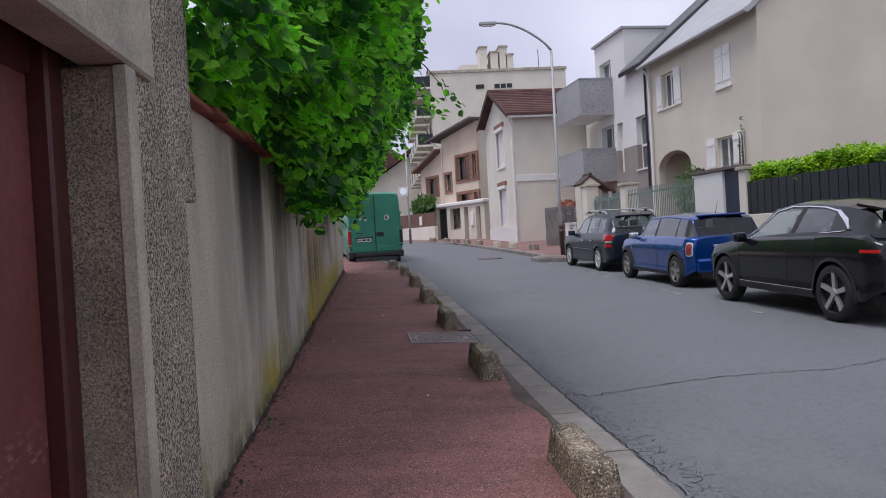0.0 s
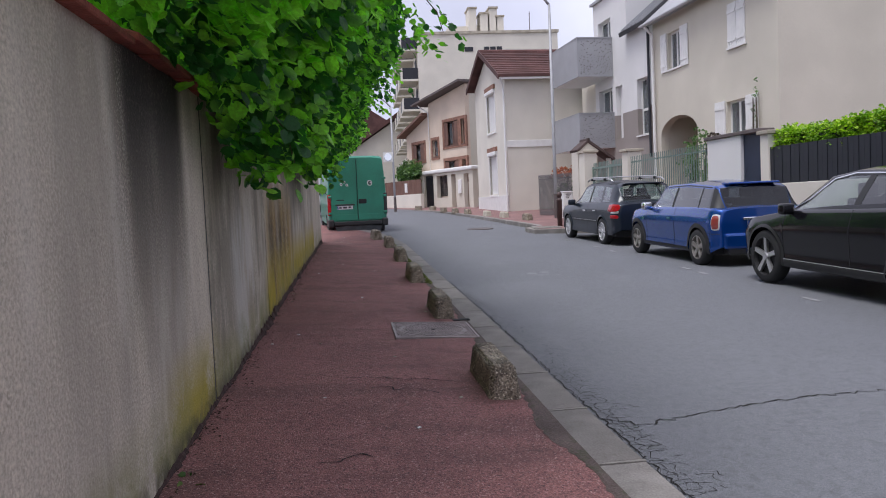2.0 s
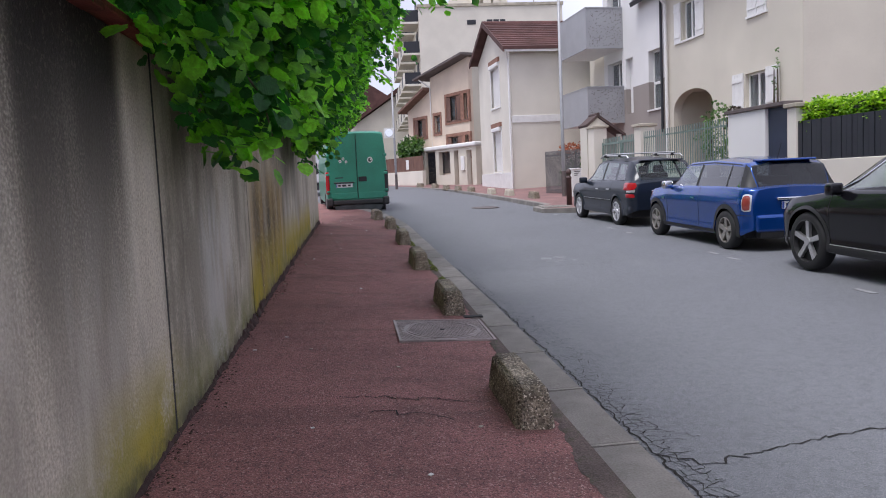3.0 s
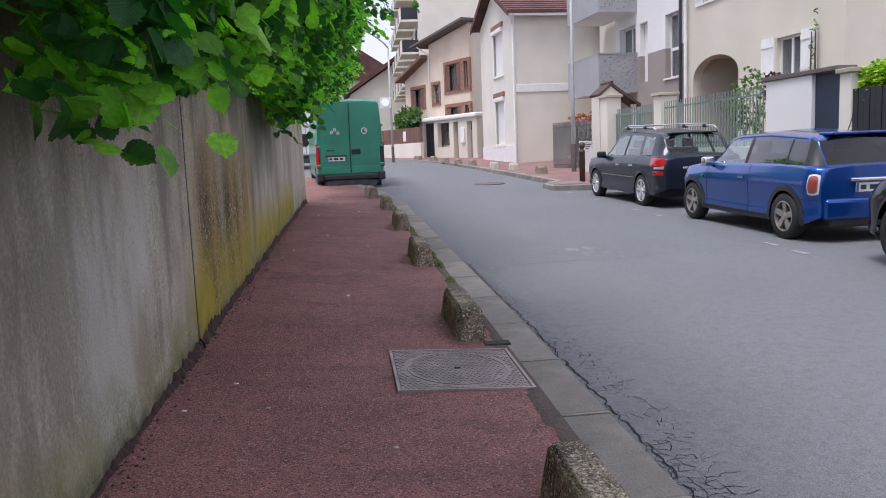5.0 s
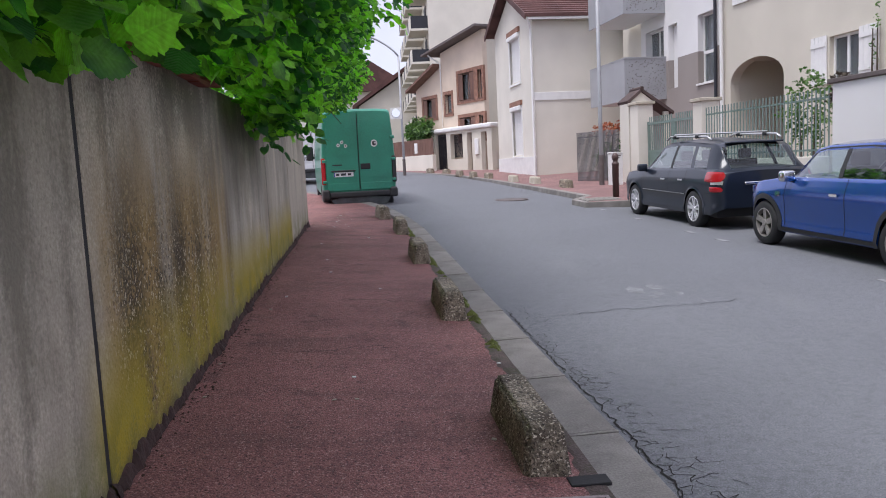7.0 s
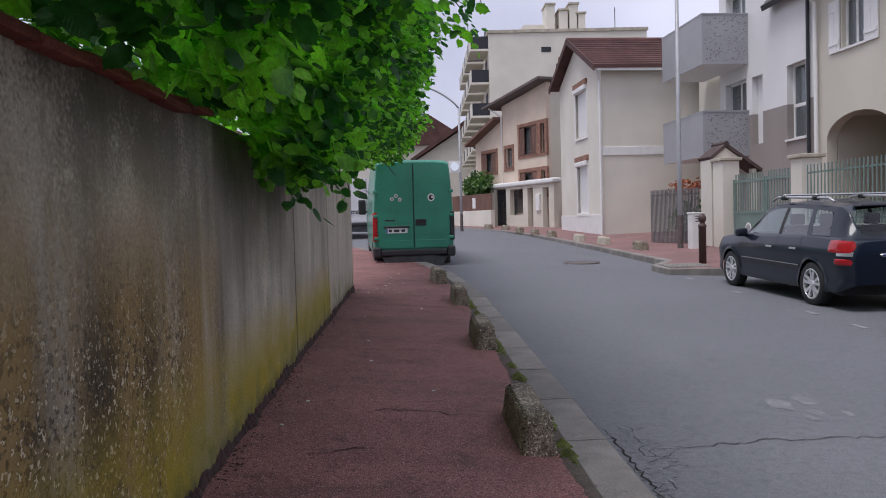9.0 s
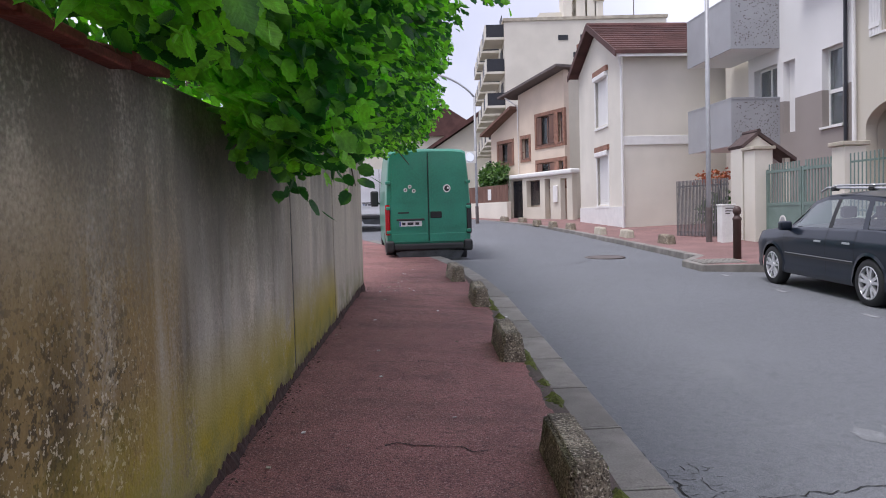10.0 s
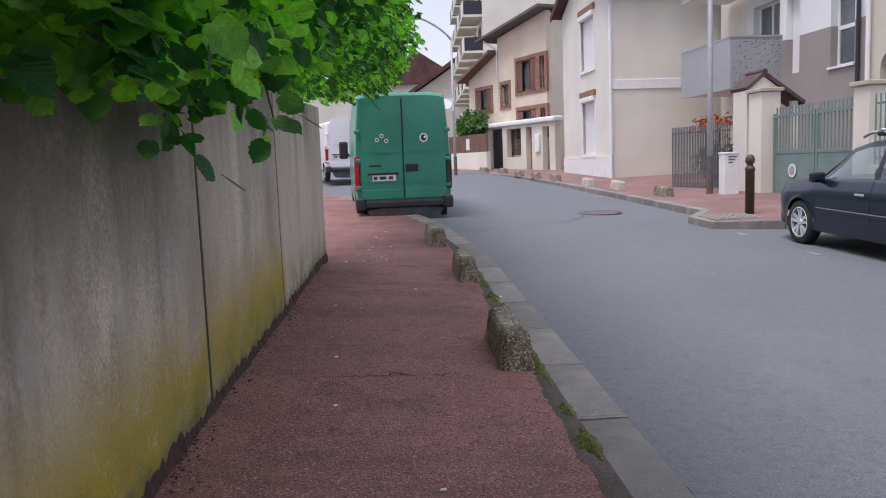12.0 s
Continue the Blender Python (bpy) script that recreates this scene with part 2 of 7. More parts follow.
overlay(M_PEBBLE, (0.055, 0.04, 0.028), 5, 0.42, 0.6, amount=0.85, grit=(55, 0.45))
overlay(M_PEBBLE, (0.66, 0.58, 0.46), 60, 0.57, 0.63, amount=0.9, detail=2)
overlay(M_PEBBLE, (0.035, 0.028, 0.022), 75, 0.56, 0.62, amount=0.85, detail=2)
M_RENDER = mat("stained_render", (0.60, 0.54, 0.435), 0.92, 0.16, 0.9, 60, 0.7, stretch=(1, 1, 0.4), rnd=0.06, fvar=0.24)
overlay(M_RENDER, (0.34, 0.305, 0.25), 1.6, 0.42, 0.66, stretch=(1, 1, 0.3), amount=0.6, detail=4)
# salt-and-pepper aggregate worn bare in streaks on the first panel
overlay(M_RENDER, (0.24, 0.215, 0.18), 3.0, 0.42, 0.58, stretch=(1, 1, 0.25), amount=0.36, yband=(4.6, 7.0), soft=0.3, detail=3, grit=(75, 0.5))
overlay(M_RENDER, (0.66, 0.62, 0.54), 3.2, 0.52, 0.64, stretch=(1, 1, 0.2), amount=0.3, yband=(3.8, 7.3), soft=0.2, detail=3)
# black drips from the coping over the first panel
overlay(M_RENDER, (0.045, 0.038, 0.03), 2.8, 0.30, 0.5, stretch=(1, 1, 0.1), amount=0.92, yband=(5.45, 6.72), soft=0.12, zfade=(2.4, 0.5), detail=3, grit=(70, 0.6))
overlay(M_RENDER, (0.02, 0.018, 0.015), 3.4, 0.26, 0.38, stretch=(1, 1, 0.09), amount=0.95, yband=(5.6, 6.7), soft=0.1, zfade=(2.1, 1.0), detail=3, grit=(70, 0.45))
# old grime in large mottled patches past the first panel
overlay(M_RENDER, (0.27, 0.235, 0.18), 1.1, 0.42, 0.60, stretch=(1, 1, 0.6), amount=0.75, yband=(7.25, 18.4), soft=0.1, detail=8, grit=(45, 0.12))
overlay(M_RENDER, (0.13, 0.12, 0.09), 2.3, 0.50, 0.62, stretch=(1, 1, 0.25), amount=0.6, yband=(7.25, 16.0), soft=0.1, detail=7, grit=(45, 0.15))
# smooth second panel with faint runs and paler washes
overlay(M_RENDER, (0.12, 0.108, 0.088), 3.2, 0.46, 0.6, stretch=(1, 1, 0.1), amount=0.8, yband=(7.5, 9.6), soft=0.2, zfade=(2.4, 0.5), detail=3, grit=(62, 0.3))
overlay(M_RENDER, (0.53, 0.52, 0.48), 1.6, 0.44, 0.54, stretch=(1, 1, 0.35), amount=0.6, yband=(8.3, 9.5), soft=0.2, zfade=(1.3, 1.75), detail=3)
# third panel: ochre wash, then dark gritty runs, each with a place of its own
overlay(M_RENDER, (0.29, 0.19, 0.06), 2.2, 0.28, 0.48, stretch=(1, 1, 0.14), amount=0.9, yband=(10.5, 13.5), soft=0.25, slope=0.036, zfade=(1.05, 1.7), detail=4, grit=(55, 0.3))
for ya, yb, zlo, zhi, am in ((10.72, 11.12, 0.95, 1.55, 0.9), (11.3, 11.55, 0.6, 1.3, 0.7), (11.72, 12.05, 0.85, 1.45, 0.9), (12.22, 12.5, 0.7, 1.3, 0.75), (12.75, 12.9, 0.5, 1.15, 0.5), (13.42, 13.6, 0.75, 1.35, 0.8)):
    overlay(M_RENDER, (0.05, 0.038, 0.02), 3.4, 0.26, 0.46, stretch=(1, 1, 0.1), amount=am, yband=(ya, yb), soft=0.13, slope=0.036, zfade=(zlo, zhi), detail=4, grit=(38, 1.0))
overlay(M_RENDER, (0.10, 0.088, 0.066), 1.5, 0.42, 0.54, amount=0.7, yband=(10.6, 13.4), soft=0.35, slope=0.036, zfade=(1.75, 1.2), detail=6, grit=(50, 0.4))
overlay(M_RENDER, (0.03, 0.024, 0.014), 34, 0.54, 0.60, amount=0.7, yband=(10.6, 13.0), slope=0.036, zfade=(0.8, 1.4), detail=2)
overlay(M_RENDER, (0.66, 0.58, 0.42), 38, 0.60, 0.645, amount=0.85, yband=(10.6, 13.0), slope=0.036, zfade=(0.7, 1.3), detail=2)
overlay(M_RENDER, (0.50, 0.46, 0.39), 2.6, 0.48, 0.60, stretch=(1, 1, 0.09), amount=0.5, yband=(12.5, 15.9), soft=0.3, slope=0.036, zfade=(1.2, 1.7), detail=3)
# square-edged grey stain under the coping
overlay(M_RENDER, (0.085, 0.075, 0.06), 1.7, 0.28, 0.5, stretch=(1, 1, 0.5), amount=0.85, yband=(13.5, 15.7), soft=0.08, zfade=(2.1, 1.35), detail=5, grit=(50, 0.15))
overlay(M_RENDER, (0.17, 0.155, 0.125), 2.0, 0.46, 0.58, stretch=(1, 1, 0.4), amount=0.6, yband=(12.6, 15.9), soft=0.3, zfade=(1.9, 0.9), detail=6, grit=(40, 0.3))
# blue-grey runs on the fourth panel, small drips on the fifth
overlay(M_RENDER, (0.17, 0.17, 0.165), 3.2, 0.42, 0.58, stretch=(1, 1, 0.09), amount=0.7, yband=(16.1, 18.3), soft=0.15, zfade=(2.6, 0.9), detail=4)
overlay(M_RENDER, (0.14, 0.125, 0.10), 3.6, 0.46, 0.6, stretch=(1, 1, 0.09), amount=0.65, yband=(18.5, 21.4), soft=0.2, zfade=(2.5, 1.7), detail=3)
# fine pepper of bare grit all over
overlay(M_RENDER, (0.16, 0.14, 0.11), 42, 0.57, 0.65, amount=0.35, detail=3, mask=(0.9, 0.4, 0.6))
# moss along the foot, thickest beyond the second joint
overlay(M_RENDER, (0.36, 0.28, 0.02), 1.5, 0.28, 0.48, slope=0.036, zfade=(0.22, 0.72), amount=1.0, yband=(10.3, 18.5), soft=0.2, detail=5, grit=(45, 0.3))
overlay(M_RENDER, (0.34, 0.28, 0.03), 1.5, 0.28, 0.48, slope=0.036, zfade=(0.16, 0.55), amount=0.95, yband=(6.1, 7.4), soft=0.3, detail=5, grit=(45, 0.3))
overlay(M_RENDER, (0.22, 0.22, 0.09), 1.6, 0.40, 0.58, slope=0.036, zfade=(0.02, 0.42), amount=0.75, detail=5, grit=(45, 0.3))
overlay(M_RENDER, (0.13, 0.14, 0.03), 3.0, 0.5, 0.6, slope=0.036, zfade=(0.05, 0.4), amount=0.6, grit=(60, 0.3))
# brown-black band along the lowest edge, fading out upwards
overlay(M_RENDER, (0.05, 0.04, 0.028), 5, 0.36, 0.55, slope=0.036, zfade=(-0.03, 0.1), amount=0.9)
M_DASH = mat("pebbledash", (0.66, 0.58, 0.46), 0.95, 0.25, 1.5, 105, 1.0, fvar=0.5, depth=0.02)
overlay(M_DASH, (0.04, 0.032, 0.024), 78, 0.49, 0.55, amount=0.95, detail=2)
overlay(M_DASH, (0.62, 0.55, 0.43), 100, 0.60, 0.66, amount=0.7, detail=2)
overlay(M_DASH, (0.16, 0.135, 0.10), 2.2, 0.5, 0.7, amount=0.5, stretch=(1, 1, 0.5))
M_CONC = mat("smooth_concrete", (0.50, 0.45, 0.365), 0.9, 0.3, 2.5, 80, 0.3)
M_JAMB = mat("speckled_jamb", (0.42, 0.35, 0.26), 0.92, 0.35, 2.0, 90, 0.6, fvar=0.3)
overlay(M_JAMB, (0.06, 0.046, 0.03), 120, 0.5, 0.58, amount=0.8, mask=(2.2, 0.4, 0.58), detail=3)
overlay(M_JAMB, (0.48, 0.42, 0.33), 80, 0.64, 0.68, amount=0.6, detail=2)
M_COPING = mat("coping_tile", (0.30, 0.085, 0.06), 0.85, 0.4, 4, 60, 0.3, rnd=0.2)
M_DOOR = mat("oxblood_paint", (0.19, 0.058, 0.05), 0.5, 0.25, 2, 25, 0.15)
M_DOORF = mat("oxblood_frame_paint", (0.085, 0.02, 0.02), 0.4, 0.3, 2, 25, 0.1)
overlay(M_DOOR, (0.45, 0.33, 0.30), 30, 0.54, 0.60, stretch=(1, 0.5, 1.6), amount=0.85, zfade=(0.6, 1.0), mask=(2.5, 0.46, 0.54), detail=4)
overlay(M_DOOR, (0.30, 0.17, 0.14), 40, 0.66, 0.7, amount=0.7, mask=(1.5, 0.55, 0.65))
M_CREAM = mat("cream_render", (0.71, 0.67, 0.59), 0.92, 0.1, 0.6, 50, 0.15)
M_BEIGE = mat("beige_render", (0.64, 0.595, 0.505), 0.92, 0.12, 0.5, 50, 0.15)
M_PEACH = mat("peach_render", (0.69, 0.57, 0.46), 0.92, 0.12, 0.7, 50, 0.15)
M_WHITE = mat("white_render", (0.74, 0.73, 0.72), 0.9, 0.06, 0.6, 50, 0.1)
M_TAUPE = mat("taupe_render", (0.30, 0.265, 0.245), 0.9, 0.08, 0.6, 50, 0.1)
M_PAINTW = mat("white_paint", (0.78, 0.77, 0.75), 0.5, 0.08, 3, 30, 0.05)
M_GREYP = mat("grey_metal_panel", (0.34, 0.345, 0.36), 0.5, 0.08, 1.5, 40, 0.04)
M_DARK = mat("dark_metal", (0.02, 0.022, 0.03), 0.5, 0.2, 3, 40, 0.05)
M_BLACK = mat("black_rubber", (0.018, 0.018, 0.02), 0.75, 0.2, 6, 60, 0.1)
M_CANOPY = mat("weathered_canopy_tile", (0.105, 0.07, 0.065), 0.85, 0.35, 3, 30, 0.3)
M_TILE = mat("brown_roof_tile", (0.125, 0.058, 0.052), 0.85, 0.35, 1.2, 30, 0.2, rnd=0.2)
M_SLATE = mat("dark_roof", (0.05, 0.05, 0.055), 0.6, 0.3, 2, 30, 0.2)
M_ZINC = mat("zinc", (0.45, 0.45, 0.46), 0.45, 0.12, 2, 30, 0.05, metal=0.3)
M_BRICK = mat("brick_surround", (0.33, 0.17, 0.12), 0.9, 0.4, 7, 30, 0.2)
M_BROWNW = mat("brown_wood", (0.19, 0.10, 0.075), 0.7, 0.3, 4, 40, 0.1, stretch=(1, 1, 0.2))
M_GREENP = mat("green_gate_paint", (0.17, 0.24, 0.215), 0.5, 0.12, 3, 40, 0.05)
M_STEEL = mat("galvanised_post", (0.37, 0.375, 0.39), 0.5, 0.12, 4, 40, 0.05, metal=0.2)
M_COVER = mat("worn_iron", (0.33, 0.27, 0.26), 0.45, 0.3, 6, 60, 0.2)
M_IRON = mat("cast_iron", (0.13, 0.105, 0.10), 0.7, 0.25, 5, 60, 0.2)
M_BOLL = mat("brown_bollard_paint", (0.075, 0.04, 0.035), 0.5, 0.2, 5, 40, 0.1)
M_GLASS = glass("window_glass", (0.55, 0.6, 0.63))
M_CARGLASS = car_glass("car_glass", (0.70, 0.80, 0.77))
M_TINTGLASS = car_glass("tinted_car_glass", (0.10, 0.11, 0.12))
M_INSIDE = mat("dim_interior", (0.12, 0.11, 0.10), 0.9, 0.2, 1, 10, 0)
M_LEAF = leafy("hazel_leaf", (0.022, 0.11, 0.024), (0.27, 0.63, 0.065), 0.5)
M_HEDGE = leafy("hedge_leaf", (0.13, 0.27, 0.015), (0.38, 0.55, 0.03), 0.3)
M_SHRUB = leafy("shrub_leaf", (0.06, 0.125, 0.04), (0.14, 0.23, 0.075), 0.3)
M_FLOWER = leafy("orange_flower", (0.30, 0.07, 0.04), (0.5, 0.16, 0.08), 0.2)
M_BARK = mat("bark", (0.12, 0.095, 0.07), 0.95, 0.4, 6, 40, 0.5)
M_EARTH = mat("earth", (0.14, 0.13, 0.10), 0.95, 0.3, 0.3, 5, 0.2)


# ---- building blocks ----
def part(name, bm, material, parent=None, label="", smooth=False):
    me = bpy.data.meshes.new(name)
    bm.to_mesh(me)
    bm.free()
    return part_mesh(name, me, material, parent, label, smooth)


def part_mesh(name, me, material, parent=None, label="", smooth=False):
    if material is not None and not me.materials:
        me.materials.append(material)
    if smooth:
        me.shade_smooth()
    ob = new(name, me)
    if parent is not None:
        ob.parent = parent
    if label:
        ob["label"] = label
    return ob


def thing(name, m, label, category, group="", kind=""):
    ob = new(name)
    ob.matrix_basis = m
    return tagged(ob, label, category, group, kind)


def B():
    return bmesh.new()


def box(bm, x0, x1, y0, y1, z0, z1, m=None):
    v = [bm.verts.new((x, y, z)) for x in (x0, x1) for y in (y0, y1) for z in (z0, z1)]
    for q in ((0, 1, 3, 2), (4, 6, 7, 5), (0, 4, 5, 1), (2, 3, 7, 6), (0, 2, 6, 4), (1, 5, 7, 3)):
        bm.faces.new([v[i] for i in q])
    if m is not None:
        bmesh.ops.transform(bm, matrix=m, verts=v)
    return v


def boxes(*bs, bev=0.0, seg=1):
    bm = B()
    for b in bs:
        box(bm, *b)
    if bev:
        bmesh.ops.bevel(bm, geom=list(bm.edges), offset=bev, segments=seg, affect="EDGES", profile=0.5)
    return bm


def prism(pts, axis, a, b, bm=None):
    """A polygon (in the two other axes) carried from a to b along an axis."""
    bm = bm or B()
    put = {"x": lambda p, c: (c, p[0], p[1]), "y": lambda p, c: (p[0], c, p[1]), "z": lambda p, c: (p[0], p[1], c)}[axis]
    lo = [bm.verts.new(put(p, a)) for p in pts]
    hi = [bm.verts.new(put(p, b)) for p in pts]
    bm.faces.new(lo)
    bm.faces.new(hi[::-1])
    k = len(pts)
    for i in range(k):
        bm.faces.new((lo[i], hi[i], hi[(i + 1) % k], lo[(i + 1) % k]))
    bmesh.ops.recalc_face_normals(bm, faces=list(bm.faces))
    return bm


def tube(bm, p, q, r0, r1=None, seg=10):
    r1 = r0 if r1 is None else r1
    p, q = Vector(p), Vector(q)
    rot = (q - p).to_track_quat("Z", "Y").to_matrix().to_4x4()
    m = Matrix.Translation((p + q) / 2) @ rot
    bmesh.ops.create_cone(bm, cap_ends=True, segments=seg, radius1=r0, radius2=r1, depth=(q - p).length, matrix=m)
    return bm


def pipe(pts, radii, seg=8):
    """A round bar through points, with its own thickness at each."""
    bm = B()
    rings = []
    for i, p in enumerate(pts):
        d = Vector(pts[min(i + 1, len(pts) - 1)]) - Vector(pts[max(i - 1, 0)])
        rot = d.to_track_quat("Z", "Y").to_matrix()
        rings.append([bm.verts.new(Vector(p) + rot @ Vector((radii[i] * math.cos(a), radii[i] * math.sin(a), 0))) for a in [k * math.tau / seg for k in range(seg)]])
    for r, s in zip(rings, rings[1:]):
        for k in range(seg):
            bm.faces.new((r[k], r[(k + 1) % seg], s[(k + 1) % seg], s[k]))
    bm.faces.new(rings[0][::-1])
    bm.faces.new(rings[-1])
    return bm


def panel(u0, u1, z0, z1, holes=(), th=0.25, bm=None):
    """A wall in the plane x = 0 along y, its back at x = th, with real openings (y0, y1, z0, z1)."""
    bm = bm or B()
    us = sorted({u0, u1, *[h[0] for h in holes], *[h[1] for h in holes]})
    zs = sorted({z0, z1, *[h[2] for h in holes], *[h[3] for h in holes]})
    solid = {}
    for i in range(len(us) - 1):
        for j in range(len(zs) - 1):
            c = ((us[i] + us[i + 1]) / 2, (zs[j] + zs[j + 1]) / 2)
            solid[i, j] = not any(h[0] < c[0] < h[1] and h[2] < c[1] < h[3] for h in holes)
    vs = {}

    def v(i, j, k):
        if (i, j, k) not in vs:
            vs[i, j, k] = bm.verts.new((k * th, us[i], zs[j]))
        return vs[i, j, k]

    for (i, j), s in solid.items():
        if not s:
            continue
        bm.faces.new((v(i, j, 0), v(i, j + 1, 0), v(i + 1, j + 1, 0), v(i + 1, j, 0)))
        bm.faces.new((v(i, j, 1), v(i + 1, j, 1), v(i + 1, j + 1, 1), v(i, j + 1, 1)))
        for di, dj, a, b in ((-1, 0, (i, j), (i, j + 1)), (1, 0, (i + 1, j + 1), (i + 1, j)), (0, -1, (i + 1, j), (i, j)), (0, 1, (i, j + 1), (i + 1, j + 1))):
            if not solid.get((i + di, j + dj), False):
                bm.faces.new((v(*a, 0), v(*a, 1), v(*b, 1), v(*b, 0)))
    return bm


def window(parent, u0, u1, z0, z1, x=0.12, bars=1, fr=None, name="window", rail=None):
    """A framed window in an opening of a panel: frame, sash bars and panes."""
    w = 0.06
    bs = [(x, x + 0.07, u0, u1, z0, z0 + w), (x, x + 0.07, u0, u1, z1 - w, z1), (x, x + 0.07, u0, u0 + w, z0 + w, z1 - w), (x, x + 0.07, u1 - w, u1, z0 + w, z1 - w)]
    step = (u1 - u0) / (bars + 1)
    for k in range(bars):
        c = u0 + step * (k + 1)
        bs.append((x + 0.005, x + 0.065, c - 0.04, c + 0.04, z0 + w, z1 - w))
    if rail:
        bs.append((x + 0.008, x + 0.06, u0 + w, u1 - w, rail - 0.05, rail + 0.05))
    fo = part(name, boxes(*bs), fr or M_PAINTW, parent)
    for k in range(bars + 1):
        part("pane", boxes((x + 0.03, x + 0.04, u0 + step * k + 0.03, u0 + step * (k + 1) - 0.03, z0 + w / 2, z1 - w / 2)), M_GLASS, fo)
    part("sill", boxes((-0.06, x, u0 - 0.05, u1 + 0.05, z0 - 0.06, z0 - 0.002)), fr or M_PAINTW, fo)
    return fo


def shutter(parent, u0, u1, z0, z1, material, x=-0.05, boards=4):
    """A ledged board shutter lying against the wall."""
    bm = B()
    st = (u1 - u0) / boards
    for k in range(boards):
        box(bm, x, x + 0.035, u0 + st * k + 0.004, u0 + st * (k + 1) - 0.004, z0, z1)
    for c in (0.18, 0.82):
        zc = z0 + (z1 - z0) * c
        box(bm, x - 0.02, x - 0.001, u0 + 0.02, u1 - 0.02, zc - 0.05, zc + 0.05)
    return part("shutter", bm, material, parent)


def leaves(pos, direction, size, rng, material, name, parent, curl=0.25, kind="stuff", toothed=False):
    """Broad pointed leaves, one island each: positions, the way each tip points, and lengths."""
    n = len(pos)
    half = [(0.24, -0.03), (0.43, 0.18), (0.42, 0.33), (0.53, 0.50), (0.42, 0.62), (0.41, 0.79), (0.17, 0.90)]
    if toothed:
        rim = [(0.12, -0.05), (0.27, -0.02), (0.36, 0.07), (0.44, 0.17), (0.50, 0.30), (0.52, 0.44), (0.50, 0.57), (0.45, 0.70), (0.36, 0.82), (0.23, 0.93)]
        half = [q for a, b in zip(rim, rim[1:] + [(0.0, 1.06)]) for q in (a, ((a[0] + b[0]) / 2 * 0.955, (a[1] + b[1]) / 2 - 0.018))]
    shape = np.array([(0, 0, 0)] + [(a, b, 1) for a, b in half] + [(0, 1.13, 0)] + [(-a, b, 1) for a, b in half[::-1]] + [(0, 0.45, 0)], float)
    nv = len(shape)
    d = direction / np.linalg.norm(direction, axis=1)[:, None]
    up = rng.normal(0, 0.75, (n, 3)) + np.array((0.35, -0.2, 1.0))
    sx = np.cross(d, up)
    sx /= np.linalg.norm(sx, axis=1)[:, None] + 1e-9
    nz = np.cross(sx, d)
    lift = rng.uniform(-curl, curl * 1.4, n)[:, None]
    co = np.empty((n, nv, 3))
    for k, (a, b, c) in enumerate(shape):
        wide = a * rng.uniform(0.85, 1.1, n)[:, None]
        bend = (lift * c * abs(a) - 0.28 * b * b * np.abs(lift))
        co[:, k] = pos + size[:, None] * (sx * wide + d * b + nz * bend)
    tri = np.array([(nv - 1, k, (k + 1) % (nv - 1)) for k in range(nv - 1)])
    idx = (tri[None] + (np.arange(n) * nv)[:, None, None]).reshape(-1)
    me = bpy.data.meshes.new(name)
    me.vertices.add(n * nv)
    me.vertices.foreach_set("co", co.reshape(-1))
    nt = n * (nv - 1)
    me.loops.add(nt * 3)
    me.loops.foreach_set("vertex_index", idx.astype(np.int32))
    me.polygons.add(nt)
    me.polygons.foreach_set("loop_start", np.arange(0, nt * 3, 3, dtype=np.int32))
    me.polygons.foreach_set("use_smooth", np.ones(nt, dtype=bool))
    uv = me.uv_layers.new(name="UVMap")
    uv.data.foreach_set("uv", np.tile(shape[tri.reshape(-1), :2], (n, 1)).reshape(-1))
    me.update(calc_edges=True)
    me.validate()
    ob = part_mesh(name, me, material, parent)
    ob["kind"] = kind
    return ob


# ---- the lie of the land ----
def lerp(xs, v):
    return float(np.interp(v, [p[0] for p in xs], [p[1] for p in xs]))


def wall_z(y):
    return -0.05 + 0.036 * y if y < 30 else 1.03 + 0.028 * (y - 30)


def left_z(y):
    return wall_z(y) - 0.25


def right_z(y):
    return -0.15 + 0.0255 * y


KERB_L = [(-30, 1.75), (4.5, 1.64), (6.5, 1.56), (9, 1.50), (11, 1.46), (13.5, 1.38), (17.5, 1.26), (21, 1.14), (22.8, 1.0), (25.4, 0.68), (27, 0.35), (30, -0.5), (35, -2.2), (42, -5), (50, -9), (60, -15), (75, -26)]
KERB_R = [(-30, 11.9), (24.3, 8.0), (24.9, 6.6), (25.05, 5.35), (26.1, 5.3), (27.2, 5.98), (32.6, 5.72), (39.5, 5.3), (45.5, 4.75), (49, 4.1), (53, 3.0), (57, 1.2), (61, -1.5), (66, -6.5), (75, -18)]


def road_z(x, y):
    f = min(max((x - 1.5) / 4.5, -0.2), 1.2)
    return left_z(y) + (right_z(y) - left_z(y)) * f


def foot_z(x, y):
    """The right-hand footway."""
    return right_z(y) + 0.15 + 0.02 * max(0, x - lerp(KERB_R, y))


def sheet(xs_of, ys, zf, name, material, rough=0.0):
    """A ground surface between two lines, with n columns."""
    bm = B()
    rows = []
    for y in ys:
        row = []
        for x in xs_of(y):
            row.append(bm.verts.new((x, y, zf(x, y) + rough * noise.noise((x * 0.7, y * 0.5, 0)))))
        rows.append(row)
    for a, b in zip(rows, rows[1:]):
        for i in range(len(a) - 1):
            bm.faces.new((a[i], a[i + 1], b[i + 1], b[i]))
    return part(name, bm, material, None, smooth=True)


def span(a, b, n):
    return [a + (b - a) * i / n for i in range(n + 1)]


